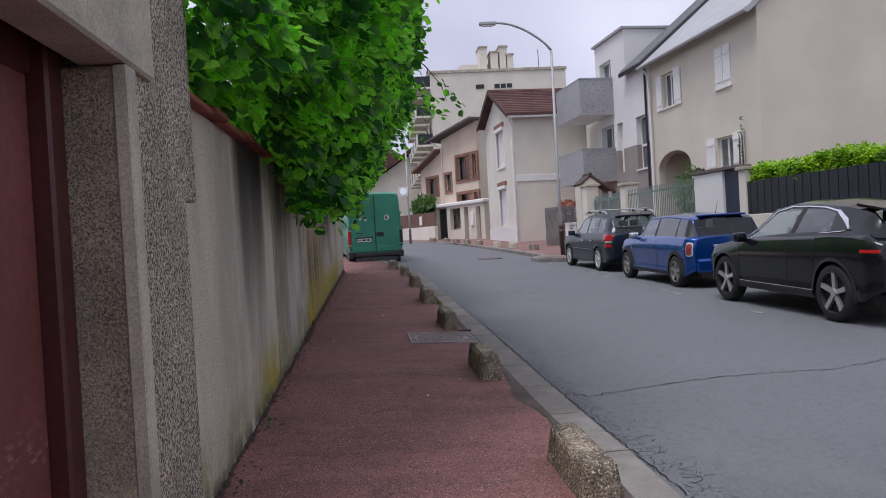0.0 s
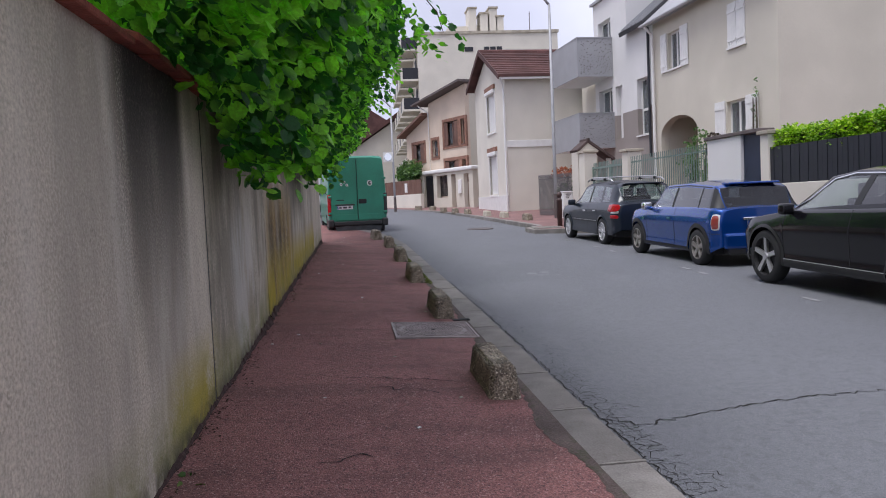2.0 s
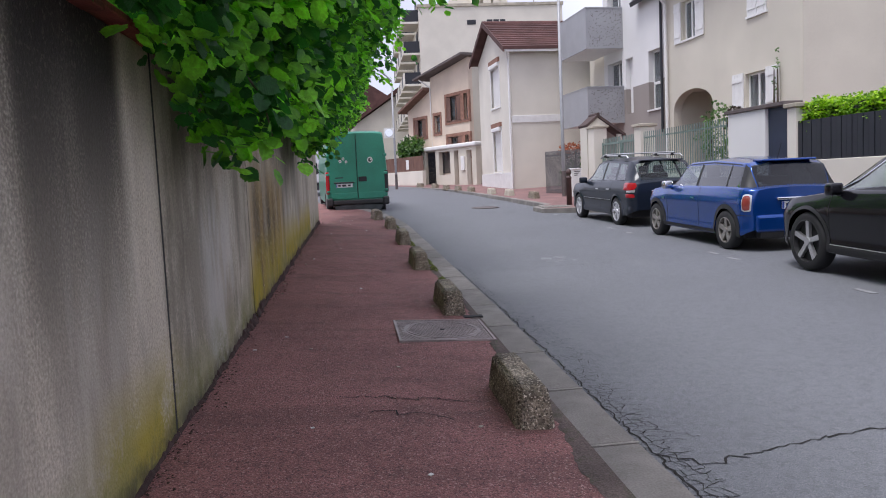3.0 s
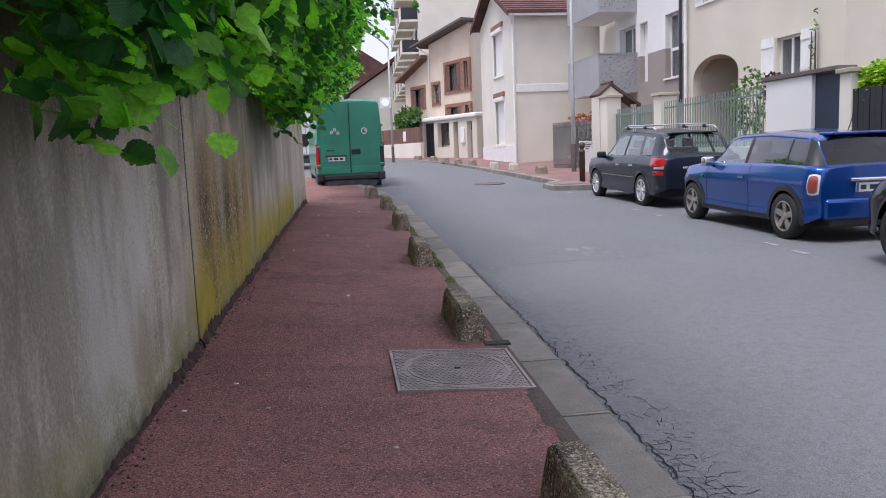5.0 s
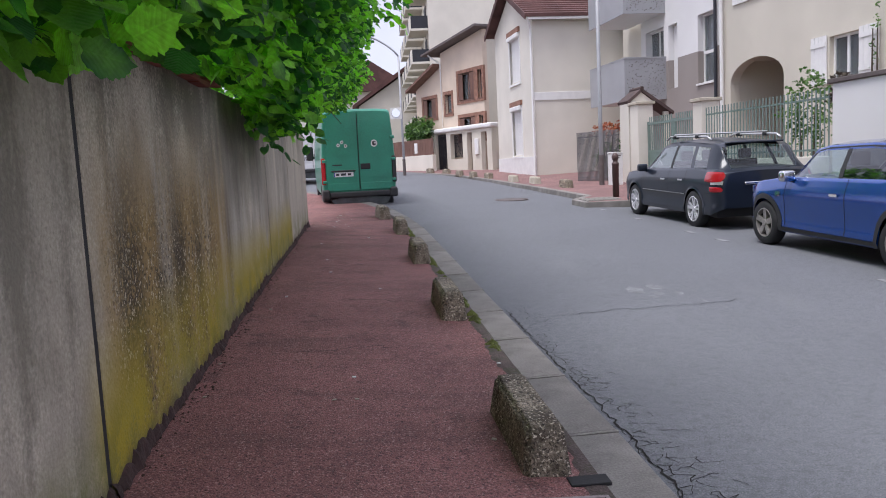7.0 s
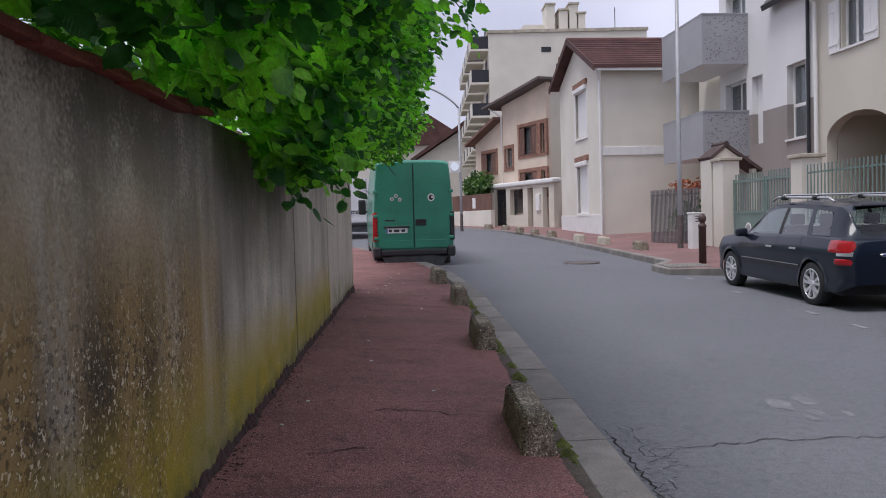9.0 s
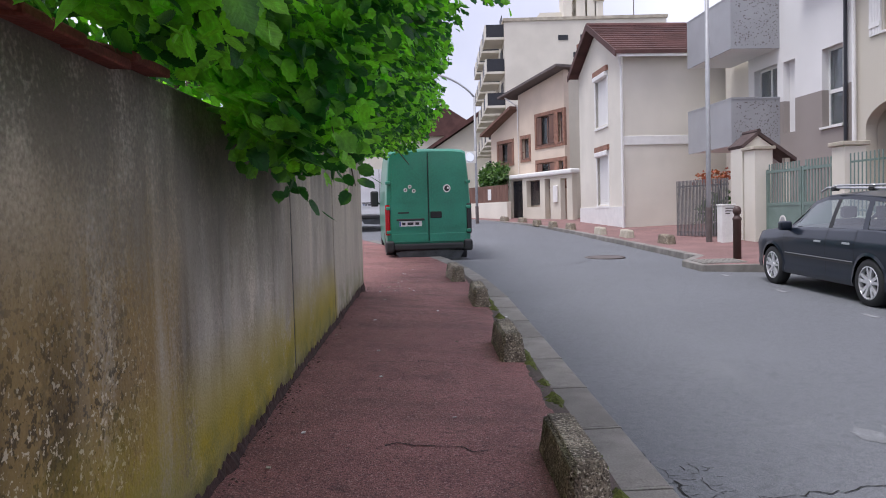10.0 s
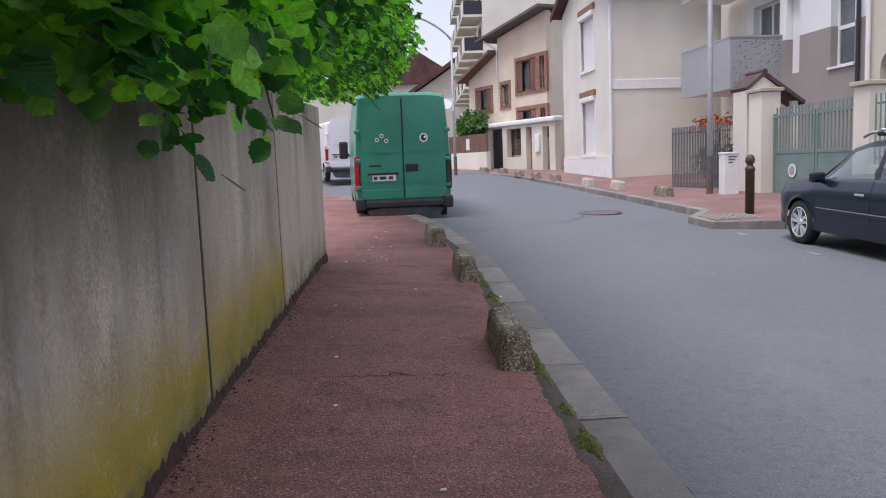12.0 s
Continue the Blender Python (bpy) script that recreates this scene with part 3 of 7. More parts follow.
YS = sorted(span(-30, 0, 10)[:-1] + span(0, 30, 60)[:-1] + span(30, 75, 45) + [24.3, 24.9, 25.05, 26.1, 27.2])
ground = sheet(lambda y: span(-2500, 2500, 40), [-2500, -400, -60, -30, 0, 30, 60, 90, 130, 400, 2500], lambda x, y: 0.0255 * min(max(y, -60), 130) - 0.75, "ground", M_EARTH)
tagged(ground, "bare brownish earth around the houses", "ground", kind="structure")
road = sheet(lambda y: [lerp(KERB_L, y) + o for o in (-0.06, 0.0, 0.1, 0.2, 0.3, 0.4, 0.55)] + span(lerp(KERB_L, y) + 0.7, lerp(KERB_R, y) + 0.06, 14), YS, road_z, "road", M_ASPHALT, 0.012)
tagged(road, "worn grey asphalt road with fine cracks", "road", kind="structure")


def left_foot(x, y):
    k = lerp(KERB_L, y) - 0.3
    f = min(max((x + 1.0) / (k + 1.0), 0), 1) if y < 21.4 else min(max((x + 6.0) / (k + 6.0), 0), 1)
    return wall_z(y) - 0.13 * f


foot_l = sheet(lambda y: span(-1.1 if y < 21.5 else lerp(KERB_L, y) - 7, lerp(KERB_L, y) - 0.29, 12), [y for y in YS if y > -12], left_foot, "pavement_left", M_RED, 0.014)
tagged(foot_l, "dark red asphalt footway with cracks and patches", "pavement", kind="structure")
foot_r = sheet(lambda y: span(lerp(KERB_R, y) + 0.14, lerp(KERB_R, y) + 6.5, 8), YS, foot_z, "pavement_right", M_RED2, 0.01)
tagged(foot_r, "faded red asphalt footway along the houses", "pavement", kind="structure")


# ---- left wall, gate pier ----
def wall_top(y):
    return lerp([(3.5, 2.30), (14, 2.36), (18, 2.46), (21.5, 2.58)], y)


wall_l = thing("wall_left", pose(0, 0, 0), "tall stained concrete garden wall with tiled coping", "wall", kind="structure")
JOINTS = [3.72, 7.3, 10.4, 16.05, 18.4, 21.5]
for i, (a, b) in enumerate(zip(JOINTS, JOINTS[1:])):
    bm = prism([(a + 0.022, wall_z(a) - 0.3), (b - 0.022, wall_z(b) - 0.3), (b - 0.022, wall_top(b)), (a + 0.022, wall_top(a))], "x", -1.22, -0.985)
    bmesh.ops.bevel(bm, geom=list(bm.edges), offset=0.008, segments=1, affect="EDGES")
    part("panel", bm, M_RENDER, wall_l)
for y in JOINTS[1:-1]:
    part("joint", boxes((-1.2, -0.990, y - 0.0245, y + 0.0245, wall_z(y) - 0.2, wall_top(y) - 0.01)), M_BLACK, wall_l)
part("backing", prism([(3.7, -0.3), (21.4, 0.4), (21.4, 2.4), (3.7, 2.2)], "x", -1.2, -1.03), M_BLACK, wall_l)
# the wall turns away at its end
part("panel", boxes((-6.0, -1.225, 21.26, 21.48, 0.3, 2.56), bev=0.008), M_RENDER, wall_l)
# dark ragged strip in the corner at the wall's foot
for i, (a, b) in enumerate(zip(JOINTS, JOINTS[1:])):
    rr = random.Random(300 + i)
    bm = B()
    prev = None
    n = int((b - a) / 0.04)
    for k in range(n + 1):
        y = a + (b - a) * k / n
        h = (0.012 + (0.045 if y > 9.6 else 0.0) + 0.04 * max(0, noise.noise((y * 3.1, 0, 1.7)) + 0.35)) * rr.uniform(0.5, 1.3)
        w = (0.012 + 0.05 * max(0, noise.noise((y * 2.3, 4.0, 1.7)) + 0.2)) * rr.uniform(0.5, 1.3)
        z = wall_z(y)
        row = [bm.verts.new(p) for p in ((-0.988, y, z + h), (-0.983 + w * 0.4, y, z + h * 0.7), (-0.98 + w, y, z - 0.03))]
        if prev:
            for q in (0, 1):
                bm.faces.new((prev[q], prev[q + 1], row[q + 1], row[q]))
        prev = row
    part("foot_strip", bm, M_FOOT, wall_l)
me = None
y = 3.8
rng = random.Random(4)
while y < 13.0:
    if me is None:
        bm = prism([(-1.30, 0.02), (-0.90, -0.01), (-0.90, 0.025), (-1.08, 0.075), (-1.30, 0.05)], "y", 0.0, 0.36)
        bmesh.ops.bevel(bm, geom=list(bm.edges), offset=0.006, segments=1, affect="EDGES")
        ob = part("coping_tile", bm, M_COPING, wall_l)
        me = ob.data
    else:
        ob = part_mesh("coping_tile", me, M_COPING, wall_l)
    ob.matrix_basis = pose(rng.uniform(-0.012, 0.012), y, wall_top(y) + 0.003, rng.uniform(-0.6, 0.6), rng.uniform(-1, 1), 0)
    y += 0.362

pier = thing("gate_pier", pose(0, 0, 0), "pebbledash gate pier with concrete lintel over a dark red door", "pier", kind="structure")
part("pier_body", boxes((-1.5, -0.9, 2.95, 3.72, -0.25, 4.2), bev=0.012), M_DASH, pier)
part("upper_return", boxes((-1.25, -0.905, 3.722, 3.95, 1.75, 4.2), bev=0.01), M_DASH, pier)
part("jamb", boxes((-1.6, -0.88, 2.86, 2.948, -0.25, 2.20), bev=0.012), M_JAMB, pier)
part("arris", boxes((-0.93, -0.872, 2.852, 2.952, -0.25, 2.2), bev=0.006), M_CONC, pier, "smooth pale concrete edge strip")
part("lintel", boxes((-1.06, -0.87, -2.4, 3.2, 2.205, 4.2), bev=0.012), M_CONC, pier)
# dark hollow added behind the lintel to keep the space over the door black
part("head_box", boxes((-1.62, -1.5, -2.4, 2.94, -0.2, 3.0), (-1.5, -1.06, -2.4, 2.94, 2.9, 3.0)), M_DARK, pier)
gate_l = thing("garage_door", pose(0, 0, 0), "dark red painted metal door set back under a lintel", "door")
bm = boxes((-1.22, -1.17, -2.2, 2.718, -0.15, 2.2), bev=0.006)
part("leaf", bm, M_DOOR, gate_l)
part("door_frame", boxes((-1.26, -1.1, 2.72, 2.85, -0.15, 2.3), bev=0.012), M_DOORF, gate_l)
part("head_rail", boxes((-1.26, -1.15, -2.2, 2.72, 2.14, 2.3), bev=0.01), M_DOORF, gate_l)
part("wall_behind", boxes((-1.5, -0.95, -9, -2.4, -0.6, 4.2)), M_RENDER, pier)

# ---- kerbs ----
kerb_l = thing("kerb_left", pose(0, 0, 0), "worn grey concrete kerb stones", "kerb", kind="structure")
y = 1.0
while y < 34:
    x0, x1 = lerp(KERB_L, y), lerp(KERB_L, y + 0.99)
    a = math.degrees(math.atan2(-(x1 - x0), 0.99))
    ln = math.hypot(x1 - x0, 0.99) - 0.012
    sl = math.degrees(math.atan(0.036))
    bm = boxes((-0.30, 0.0, 0.0, ln, -0.25, 0.0), bev=0.018)
    ob = part("kerb_stone", bm, M_KERB, kerb_l)
    ob.matrix_basis = pose(x0, y, wall_z(y) - 0.125, sl, rng.uniform(-1, 0.5), a)
    jt = part("kerb_joint", boxes((-0.296, -0.004, -0.016, 0.006, -0.2, -0.001)), M_MORTAR, kerb_l)
    jt.matrix_basis = ob.matrix_basis
    y += 1.0
for i in range(10):
    rr = random.Random(500 + i)
    bm = B()
    prev = None
    for k in range(41):
        y = 2.5 + 2.2 * i + 0.055 * k
        x = lerp(KERB_L, y) - 0.30
        w = 0.05 + 0.07 * max(0.0, noise.noise((y * 1.3, 7.0, 0.4)) + 0.35) + rr.uniform(-0.015, 0.015)
        row = [bm.verts.new((x - u, y, left_foot(x - u, y) + 0.014 * noise.noise(((x - u) * 0.7, y * 0.5, 0)) + 0.006 + dz)) for u, dz in ((-0.02, 0.0), (w * 0.6, 0.002), (w, -0.004))]
        if prev:
            for q in (0, 1):
                bm.faces.new((row[q], row[q + 1], prev[q + 1], prev[q]))
        prev = row
    part("edge_dirt", bm, M_PATCH, kerb_l)
# moss in the joint behind the kerb
for i in range(16):
    rr = random.Random(700 + i)
    bm = B()
    prev = None
    ya, ln = 12.8 + 0.62 * i + rr.uniform(-0.2, 0.2), rr.uniform(0.25, 0.7)
    n = int(ln / 0.02)
    for k in range(n + 1):
        y = ya + ln * k / n
        x = lerp(KERB_L, y) - 0.305
        w = (0.016 + 0.06 * math.sin(math.pi * k / n)) * rr.uniform(0.5, 1.4)
        z = left_foot(x, y) + 0.014 * noise.noise((x * 0.7, y * 0.5, 0)) + 0.006
        row = [bm.verts.new(p) for p in ((x + w * 0.5, y, z), (x - w * 0.2, y, z + w * rr.uniform(0.2, 0.7)), (x - w, y, z - 0.004))]
        if prev:
            for q in (0, 1):
                bm.faces.new((row[q], row[q + 1], prev[q + 1], prev[q]))
        prev = row
    part("moss", bm, M_MOSS, kerb_l)
kerb_r = thing("kerb_right", pose(0, 0, 0), "pale grey kerb stones of the far footway", "kerb", kind="structure")
ys = span(6, 24.3, 18) + [24.9, 25.05, 26.1, 27.2] + span(28, 57, 29)
for a, b in zip(ys, ys[1:]):
    p, q = Vector((lerp(KERB_R, a), a, right_z(a) + 0.15)), Vector((lerp(KERB_R, b), b, right_z(b) + 0.15))
    if (q - p).length < 0.05:
        continue
    ln = (q - p).length
    bm = boxes((0.0, 0.2, 0.005, ln - 0.005, -0.3, 0.006), bev=0.015)
    ob = part("kerb_stone", bm, M_KERB, kerb_r)
    d = (q - p).normalized()
    side = Vector((d.y, -d.x, 0)).normalized()
    ob.matrix_basis = Matrix.Translation(p) @ Matrix((side, d, side.cross(d))).transposed().to_4x4()


# ---- concrete parking blocks ----
def parking_block(m, ln=0.92, wd=0.25, h=0.25, material=None, label="mossy exposed-aggregate concrete block along the kerb"):
    ob = thing("parking_block", m, label, "kerb block", "blocks along the footway")
    bm = B()
    v = [bm.verts.new(p) for p in ((-wd / 2, -ln / 2, -0.06), (wd / 2, -ln / 2, -0.06), (wd / 2, ln / 2, -0.06), (-wd / 2, ln / 2, -0.06),
                                   (-wd * 0.34, -ln / 2 + 0.05, h), (wd * 0.34, -ln / 2 + 0.05, h), (wd * 0.34, ln / 2 - 0.05, h), (-wd * 0.34, ln / 2 - 0.05, h))]
    for q in ((3, 2, 1, 0), (4, 5, 6, 7), (0, 1, 5, 4), (1, 2, 6, 5), (2, 3, 7, 6), (3, 0, 4, 7)):
        bm.faces.new([v[i] for i in q])
    bmesh.ops.bevel(bm, geom=list(bm.edges), offset=0.018, segments=2, affect="EDGES")
    bmesh.ops.subdivide_edges(bm, edges=[e for e in bm.edges if e.calc_length() > 0.1], cuts=6, use_grid_fill=True)
    for w in bm.verts:
        n = noise.noise(w.co * 14 + Vector((m.translation.y, 0, 0)))
        w.co += w.co.normalized() * n * 0.007
    part("body", bm, material or M_PEBBLE, ob, smooth=True)
    return ob


for x, y in ((1.15, 4.46), (1.02, 7.7), (0.94, 10.93), (0.86, 14.12), (0.80, 17.32), (0.69, 20.45), (0.43, 23.2)):
    a = math.degrees(math.atan2(lerp(KERB_L, y - 0.5) - lerp(KERB_L, y + 0.5), 1))
    parking_block(pose(x, y, wall_z(y) - 0.125, 2, 0, a))
for x, y in ((6.33, 31.1), (6.02, 34.3), (5.66, 36.6), (5.3, 40.5), (4.95, 42.9), (4.6, 45.5), (4.3, 49), (3.6, 51.5)):
    a = math.degrees(math.atan2(lerp(KERB_R, y - 0.5) - lerp(KERB_R, y + 0.5), 1))
    pale = y in (34.3, 36.6)
    parking_block(pose(x + 0.15, y, foot_z(x, y), 1.4, 0, a), material=M_CONC if pale else M_PEBBLE, label="pale newer concrete block along the far footway" if pale else "dark weathered concrete block along the far footway")

# ---- far side: garden fronts ----
A = 4.2
ZF = 0.72
front = pose(8.82, 26.85, ZF, 0, 0, A)   # u along y, x away from the street
fw = thing("garden_wall", front, "low cream rendered garden wall", "wall", kind="structure")
part("low_wall", boxes((0, 0.22, -5.5, -0.57, -0.4, 0.78), bev=0.01), M_CREAM, fw)
part("low_wall", boxes((0, 0.22, -34, -8.28, -1.0, 0.95), bev=0.01), M_CREAM, fw)


def pillar(u0, u1, z1, x0=0.0, x1=0.5, cap=True, z0=-0.4):
    ob = thing("gate_pillar", front, "cream rendered gate pillar with flat cap", "pillar", "gate pillars")
    part("shaft", boxes((x0, x1, u0, u1, z0, z1), bev=0.01), M_CREAM, ob)
    if cap:
        part("cap", boxes((x0 - 0.06, x1 + 0.06, u0 - 0.06, u1 + 0.06, z1 + 0.001, z1 + 0.09), bev=0.012), M_CONC, ob)
    return ob


pillar(3.35, 3.95, 2.55)
pillar(4.05, 4.75, 2.65, cap=False)
pillar(-0.56, -0.1, 2.3)
pillar(-8.27, -7.96, 2.1)
roof = thing("gate_canopy", front, "small brown tiled canopy beside the gate", "roof")
part("slope", prism([(0.0, 2.64), (0.45, 3.0), (0.45, 3.11), (-0.04, 2.72)], "y", 4.0, 4.85), M_CANOPY, roof)
part("slope", prism([(0.452, 3.0), (1.52, 2.26), (1.54, 2.35), (0.452, 3.11)], "y", 4.0, 4.85), M_CANOPY, roof)
part("ridge_tile", pipe([(0.452, 3.98, 3.11), (0.452, 4.87, 3.11)], [0.06, 0.06]), M_CANOPY, roof)
part("gable", prism([(0.06, 2.655), (0.45, 2.98), (0.9, 2.66), (0.9, 2.655)], "y", 4.06, 4.14), M_CREAM, roof)
part("post", boxes((1.25, 1.4, 4.1, 4.25, -0.3, 2.36)), M_CREAM, roof)


def picket_gate(u0, u1, z0, z1, x):
    ob = thing("garden_gate", front, "grey-green painted metal double gate with pickets over solid panels", "gate")
    mid = (u0 + u1) / 2
    for a, b in ((u0, mid - 0.02), (mid + 0.02, u1)):
        fr = part("gate_frame", boxes((x, x + 0.05, a, a + 0.07, z0, z1), (x, x + 0.05, b - 0.07, b, z0, z1), (x + 0.003, x + 0.047, a + 0.07, b - 0.07, z0 + 0.95, z0 + 1.03), (x + 0.003, x + 0.047, a + 0.07, b - 0.07, z1 - 0.1, z1 - 0.03)), M_GREENP, ob)
        part("gate_panel", boxes((x + 0.015, x + 0.03, a + 0.07, b - 0.07, z0, z0 + 0.95)), M_GREENP, ob)
        n = int((b - a) / 0.125)
        for k in range(1, n):
            c = a + (b - a) * k / n
            part("picket", boxes((x + 0.012, x + 0.036, c - 0.016, c + 0.016, z0 + 1.0, z1 + 0.14)), M_GREENP, fr)
        if a == mid + 0.02:
            bm = B()
            tube(bm, (x - 0.002, (a + b) / 2, z0 + 0.55), (x - 0.012, (a + b) / 2, z0 + 0.55), 0.16, seg=20)
            sg = part("sign", bm, M_PAINTW, ob, "round white sign with a dark ring")
            bm = B()
            tube(bm, (x - 0.013, (a + b) / 2, z0 + 0.55), (x - 0.016, (a + b) / 2, z0 + 0.55), 0.11, seg=20)
            part("sign_face", bm, M_GREYP, sg)
    return ob


picket_gate(-0.08, 3.33, 0.1, 2.0, 0.3)


def picket_fence(m, u0, u1, z0, z1, step, material, label, back=None):
    ob = thing("picket_fence", m, label, "fence")
    part("rail", boxes((0.09, 0.12, u0, u1, z0 + 0.1, z0 + 0.14)), material, ob)
    part("rail", boxes((0.09, 0.12, u0, u1, z1 - 0.2, z1 - 0.16)), material, ob)
    n = int((u1 - u0) / step)
    me = None
    for k in range(n + 1):
        if me is None:
            q = part("picket", boxes((0.07, 0.088, -0.013, 0.013, z0, z1)), material, ob)
            me = q.data
        else:
            q = part_mesh("picket", me, material, ob)
        q.location = (0, u0 + (u1 - u0) * k / n, 0)
    return ob


picket_fence(front, -5.4, -0.66, 0.79, 2.12, 0.13, M_GREENP, "grey-green metal picket fence on a low wall")
picket_fence(pose(8.45, 31.9, 0.86, 0, 0, 24.5), 0.0, 2.1, 0.05, 1.75, 0.06, mat("weathered_bar_paint", (0.17, 0.165, 0.17), 0.6, 0.3, 5, 40, 0.1), "grey weathered metal bar fence beside the lamp post")
gw = thing("gate_house", front, "white rendered entrance wall with navy gate", "wall", kind="structure")
part("white_panel", boxes((0, 0.3, -7.15, -5.6, -0.4, 2.18), bev=0.01), M_WHITE, gw)
part("cap", boxes((-0.05, 0.4, -7.95, -5.5, 2.182, 2.27), bev=0.01), M_IRON, gw)
door = thing("garden_door", front, "closed navy blue metal garden door", "door")
part("leaf", boxes((0.08, 0.13, -7.95, -7.16, -0.1, 2.17), bev=0.004), mat("navy_paint", (0.02, 0.03, 0.06), 0.5, 0.15, 3, 40, 0.04), door)
df = thing("slat_fence", front, "tall charcoal metal slat fence on a low wall", "fence")
me = None
for k in range(170):
    u = -8.33 - 0.15 * k
    if me is None:
        q = part("slat", boxes((0.05, 0.075, -0.068, 0.068, 0.955, 1.79)), M_DARK, df)
        me = q.data
    else:
        q = part_mesh("slat", me, M_DARK, df)
    q.location = (0.008 * (k % 2), u, 0)
part("rail", boxes((0.085, 0.11, -34, -8.28, 1.6, 1.66)), M_DARK, df)


# ---- far side: big cream house ----
SETBACK = pose(12.03, 29.69, 0.734, 0, 0, A) @ Matrix.Scale(1.08, 4)
h1 = thing("cream_house", SETBACK, "cream rendered house with white shutters and pale roof", "house")
HOLES = [(-0.43, 0.45, 5.15, 6.42), (-4.33, -3.43, 5.1, 6.35), (-4.26, -3.25, 2.45, 3.5)]
# spandrels of the arch stand in a square opening
part("wall", panel(-5.87, 1.6, -1, 7.1, HOLES + [(-1.45, 1.15, -0.8, 3.49)], 0.3), M_BEIGE, h1)
for sgn in (-1, 1):
    pts = [(-0.15 + sgn * 1.3, 3.49), (-0.15, 3.49)] + [(-0.15 + sgn * 1.3 * math.sin(t), 2.85 + 0.635 * math.cos(t)) for t in span(0.02, math.pi / 2, 10)]
    part("arch_spandrel", prism(pts, "x", 0.0, 0.3), M_BEIGE, h1)
part("passage", boxes((0.31, 4, -1.5, -1.45, -1, 3.6), (0.31, 4, 1.15, 1.2, -1, 3.6), (0.31, 4, -1.45, 1.15, 3.52, 3.6), (4.01, 4.1, -1.5, 1.2, -1, 3.6)), M_BEIGE, h1)
part("end_wall", prism([(0.002, -1), (10, -1), (10, 7.1), (5, 11.2), (0.002, 7.1)], "y", -5.865, -5.6), M_BEIGE, h1)
part("end_wall", prism([(0.31, -1), (10, -1), (10, 7.1), (5, 11.2), (0.31, 7.1)], "y", 1.35, 1.6), M_BEIGE, h1)
part("back_wall", boxes((9.8, 10, -5.6, 1.35, -1, 7.1)), M_BEIGE, h1)
part("roof", prism([(-0.35, 6.85), (5, 11.3), (10.35, 6.85), (10.35, 7.05), (5, 11.52), (-0.35, 7.05)], "y", -5.95, 1.7), M_ZINC, h1)
gut = part("gutter", pipe([(-0.42, -6.0, 6.95), (-0.42, 1.75, 6.95)], [0.07, 0.07]), M_ZINC, h1)
part("downpipe", pipe([(-0.4, 1.45, 6.9), (-0.12, 1.45, 6.6), (-0.1, 1.45, 0)], [0.055] * 3), M_PAINTW, h1)
w = window(h1, -0.43, 0.45, 5.15, 6.42, bars=1)
shutter(h1, 0.5, 0.95, 5.1, 6.45, M_PAINTW)
shutter(h1, -1.0, -0.48, 5.1, 6.45, M_PAINTW)
window(h1, -4.33, -3.43, 5.1, 6.35)
shutter(h1, -4.33, -3.89, 5.08, 6.4, M_PAINTW, -0.03)
shutter(h1, -3.87, -3.40, 5.08, 6.4, M_PAINTW, -0.03)
window(h1, -4.26, -3.25, 2.45, 3.5)
shutter(h1, -3.2, -2.62, 2.4, 3.55, M_PAINTW)
shutter(h1, -4.92, -4.31, 2.4, 3.55, M_PAINTW)
part("floor_inside", boxes((0.3, 9.8, -5.6, 1.35, 4.4, 4.5)), M_INSIDE, h1)
part("partition", boxes((3.0, 3.1, -5.6, 1.35, 4.5, 7.0), (3.0, 3.1, -5.6, -1.1, 0, 4.4)), M_INSIDE, h1)

# ---- far side: modern white block with balconies ----
md = thing("white_apartment_house", SETBACK, "white and taupe rendered apartment house with grey balconies", "house")
WH = [(2.1, 3.06, 3.1, 5.25), (4.44, 5.1, 3.15, 5.3), (5.45, 6.8, 7.15, 8.25), (5.45, 6.9, 4.2, 5.35)]
part("wall", panel(1.62, 7.3, 4.13, 7.2, [(u0, u1, max(z0, 4.13), z1) for u0, u1, z0, z1 in WH if z0 < 6] + [(5.45, 6.8, 7.15, 7.2)], 0.35), M_WHITE, md)
part("wall", panel(3.9, 7.3, 7.2, 9.15, [(5.45, 6.8, 7.2, 8.25)], 0.35), M_WHITE, md)
part("base_wall", panel(1.62, 7.3, -1, 4.13, [(u0, u1, z0, min(z1, 4.13)) for u0, u1, z0, z1 in WH if z0 < 4], 0.35), M_TAUPE, md)
part("end_wall", boxes((0.351, 9, 6.95, 7.3, -1, 9.15)), M_WHITE, md)
part("step_wall", boxes((0.351, 9, 3.9, 4.2, 7.2, 9.15)), M_WHITE, md)
part("back_wall", boxes((8.7, 9, 1.62, 6.95, -1, 9.1)), M_WHITE, md)
part("flat_roof", boxes((-0.12, 9.1, 3.82, 7.4, 9.151, 9.25)), M_GREYP, md)
part("pitched_roof", prism([(-0.3, 7.05), (5, 11.4), (5, 11.6), (-0.35, 7.2)], "y", 1.72, 3.88), M_SLATE, md)
for k in range(6):
    u = 1.85 + 0.36 * k
    part("roof_batten", prism([(-0.32, 7.225), (5, 11.63), (5, 11.7), (-0.32, 7.29)], "y", u, u + 0.05), M_GREYP, md)
part("drainpipe", pipe([(-0.08, 1.86, 7.1), (-0.08, 1.86, 2.2)], [0.05, 0.05]), M_DARK, md)
for (u0, u1, z0, z1), bars in zip(WH, (0, 0, 1, 1)):
    if u0 == 4.44:
        part("louvre_screen", boxes((0.2, 0.24, u0, u1, z0, z1)), M_WHITE, md)
    else:
        window(md, u0, u1, z0, z1, 0.2, bars, rail=z0 + (z1 - z0) * 0.45 if bars == 0 else None)
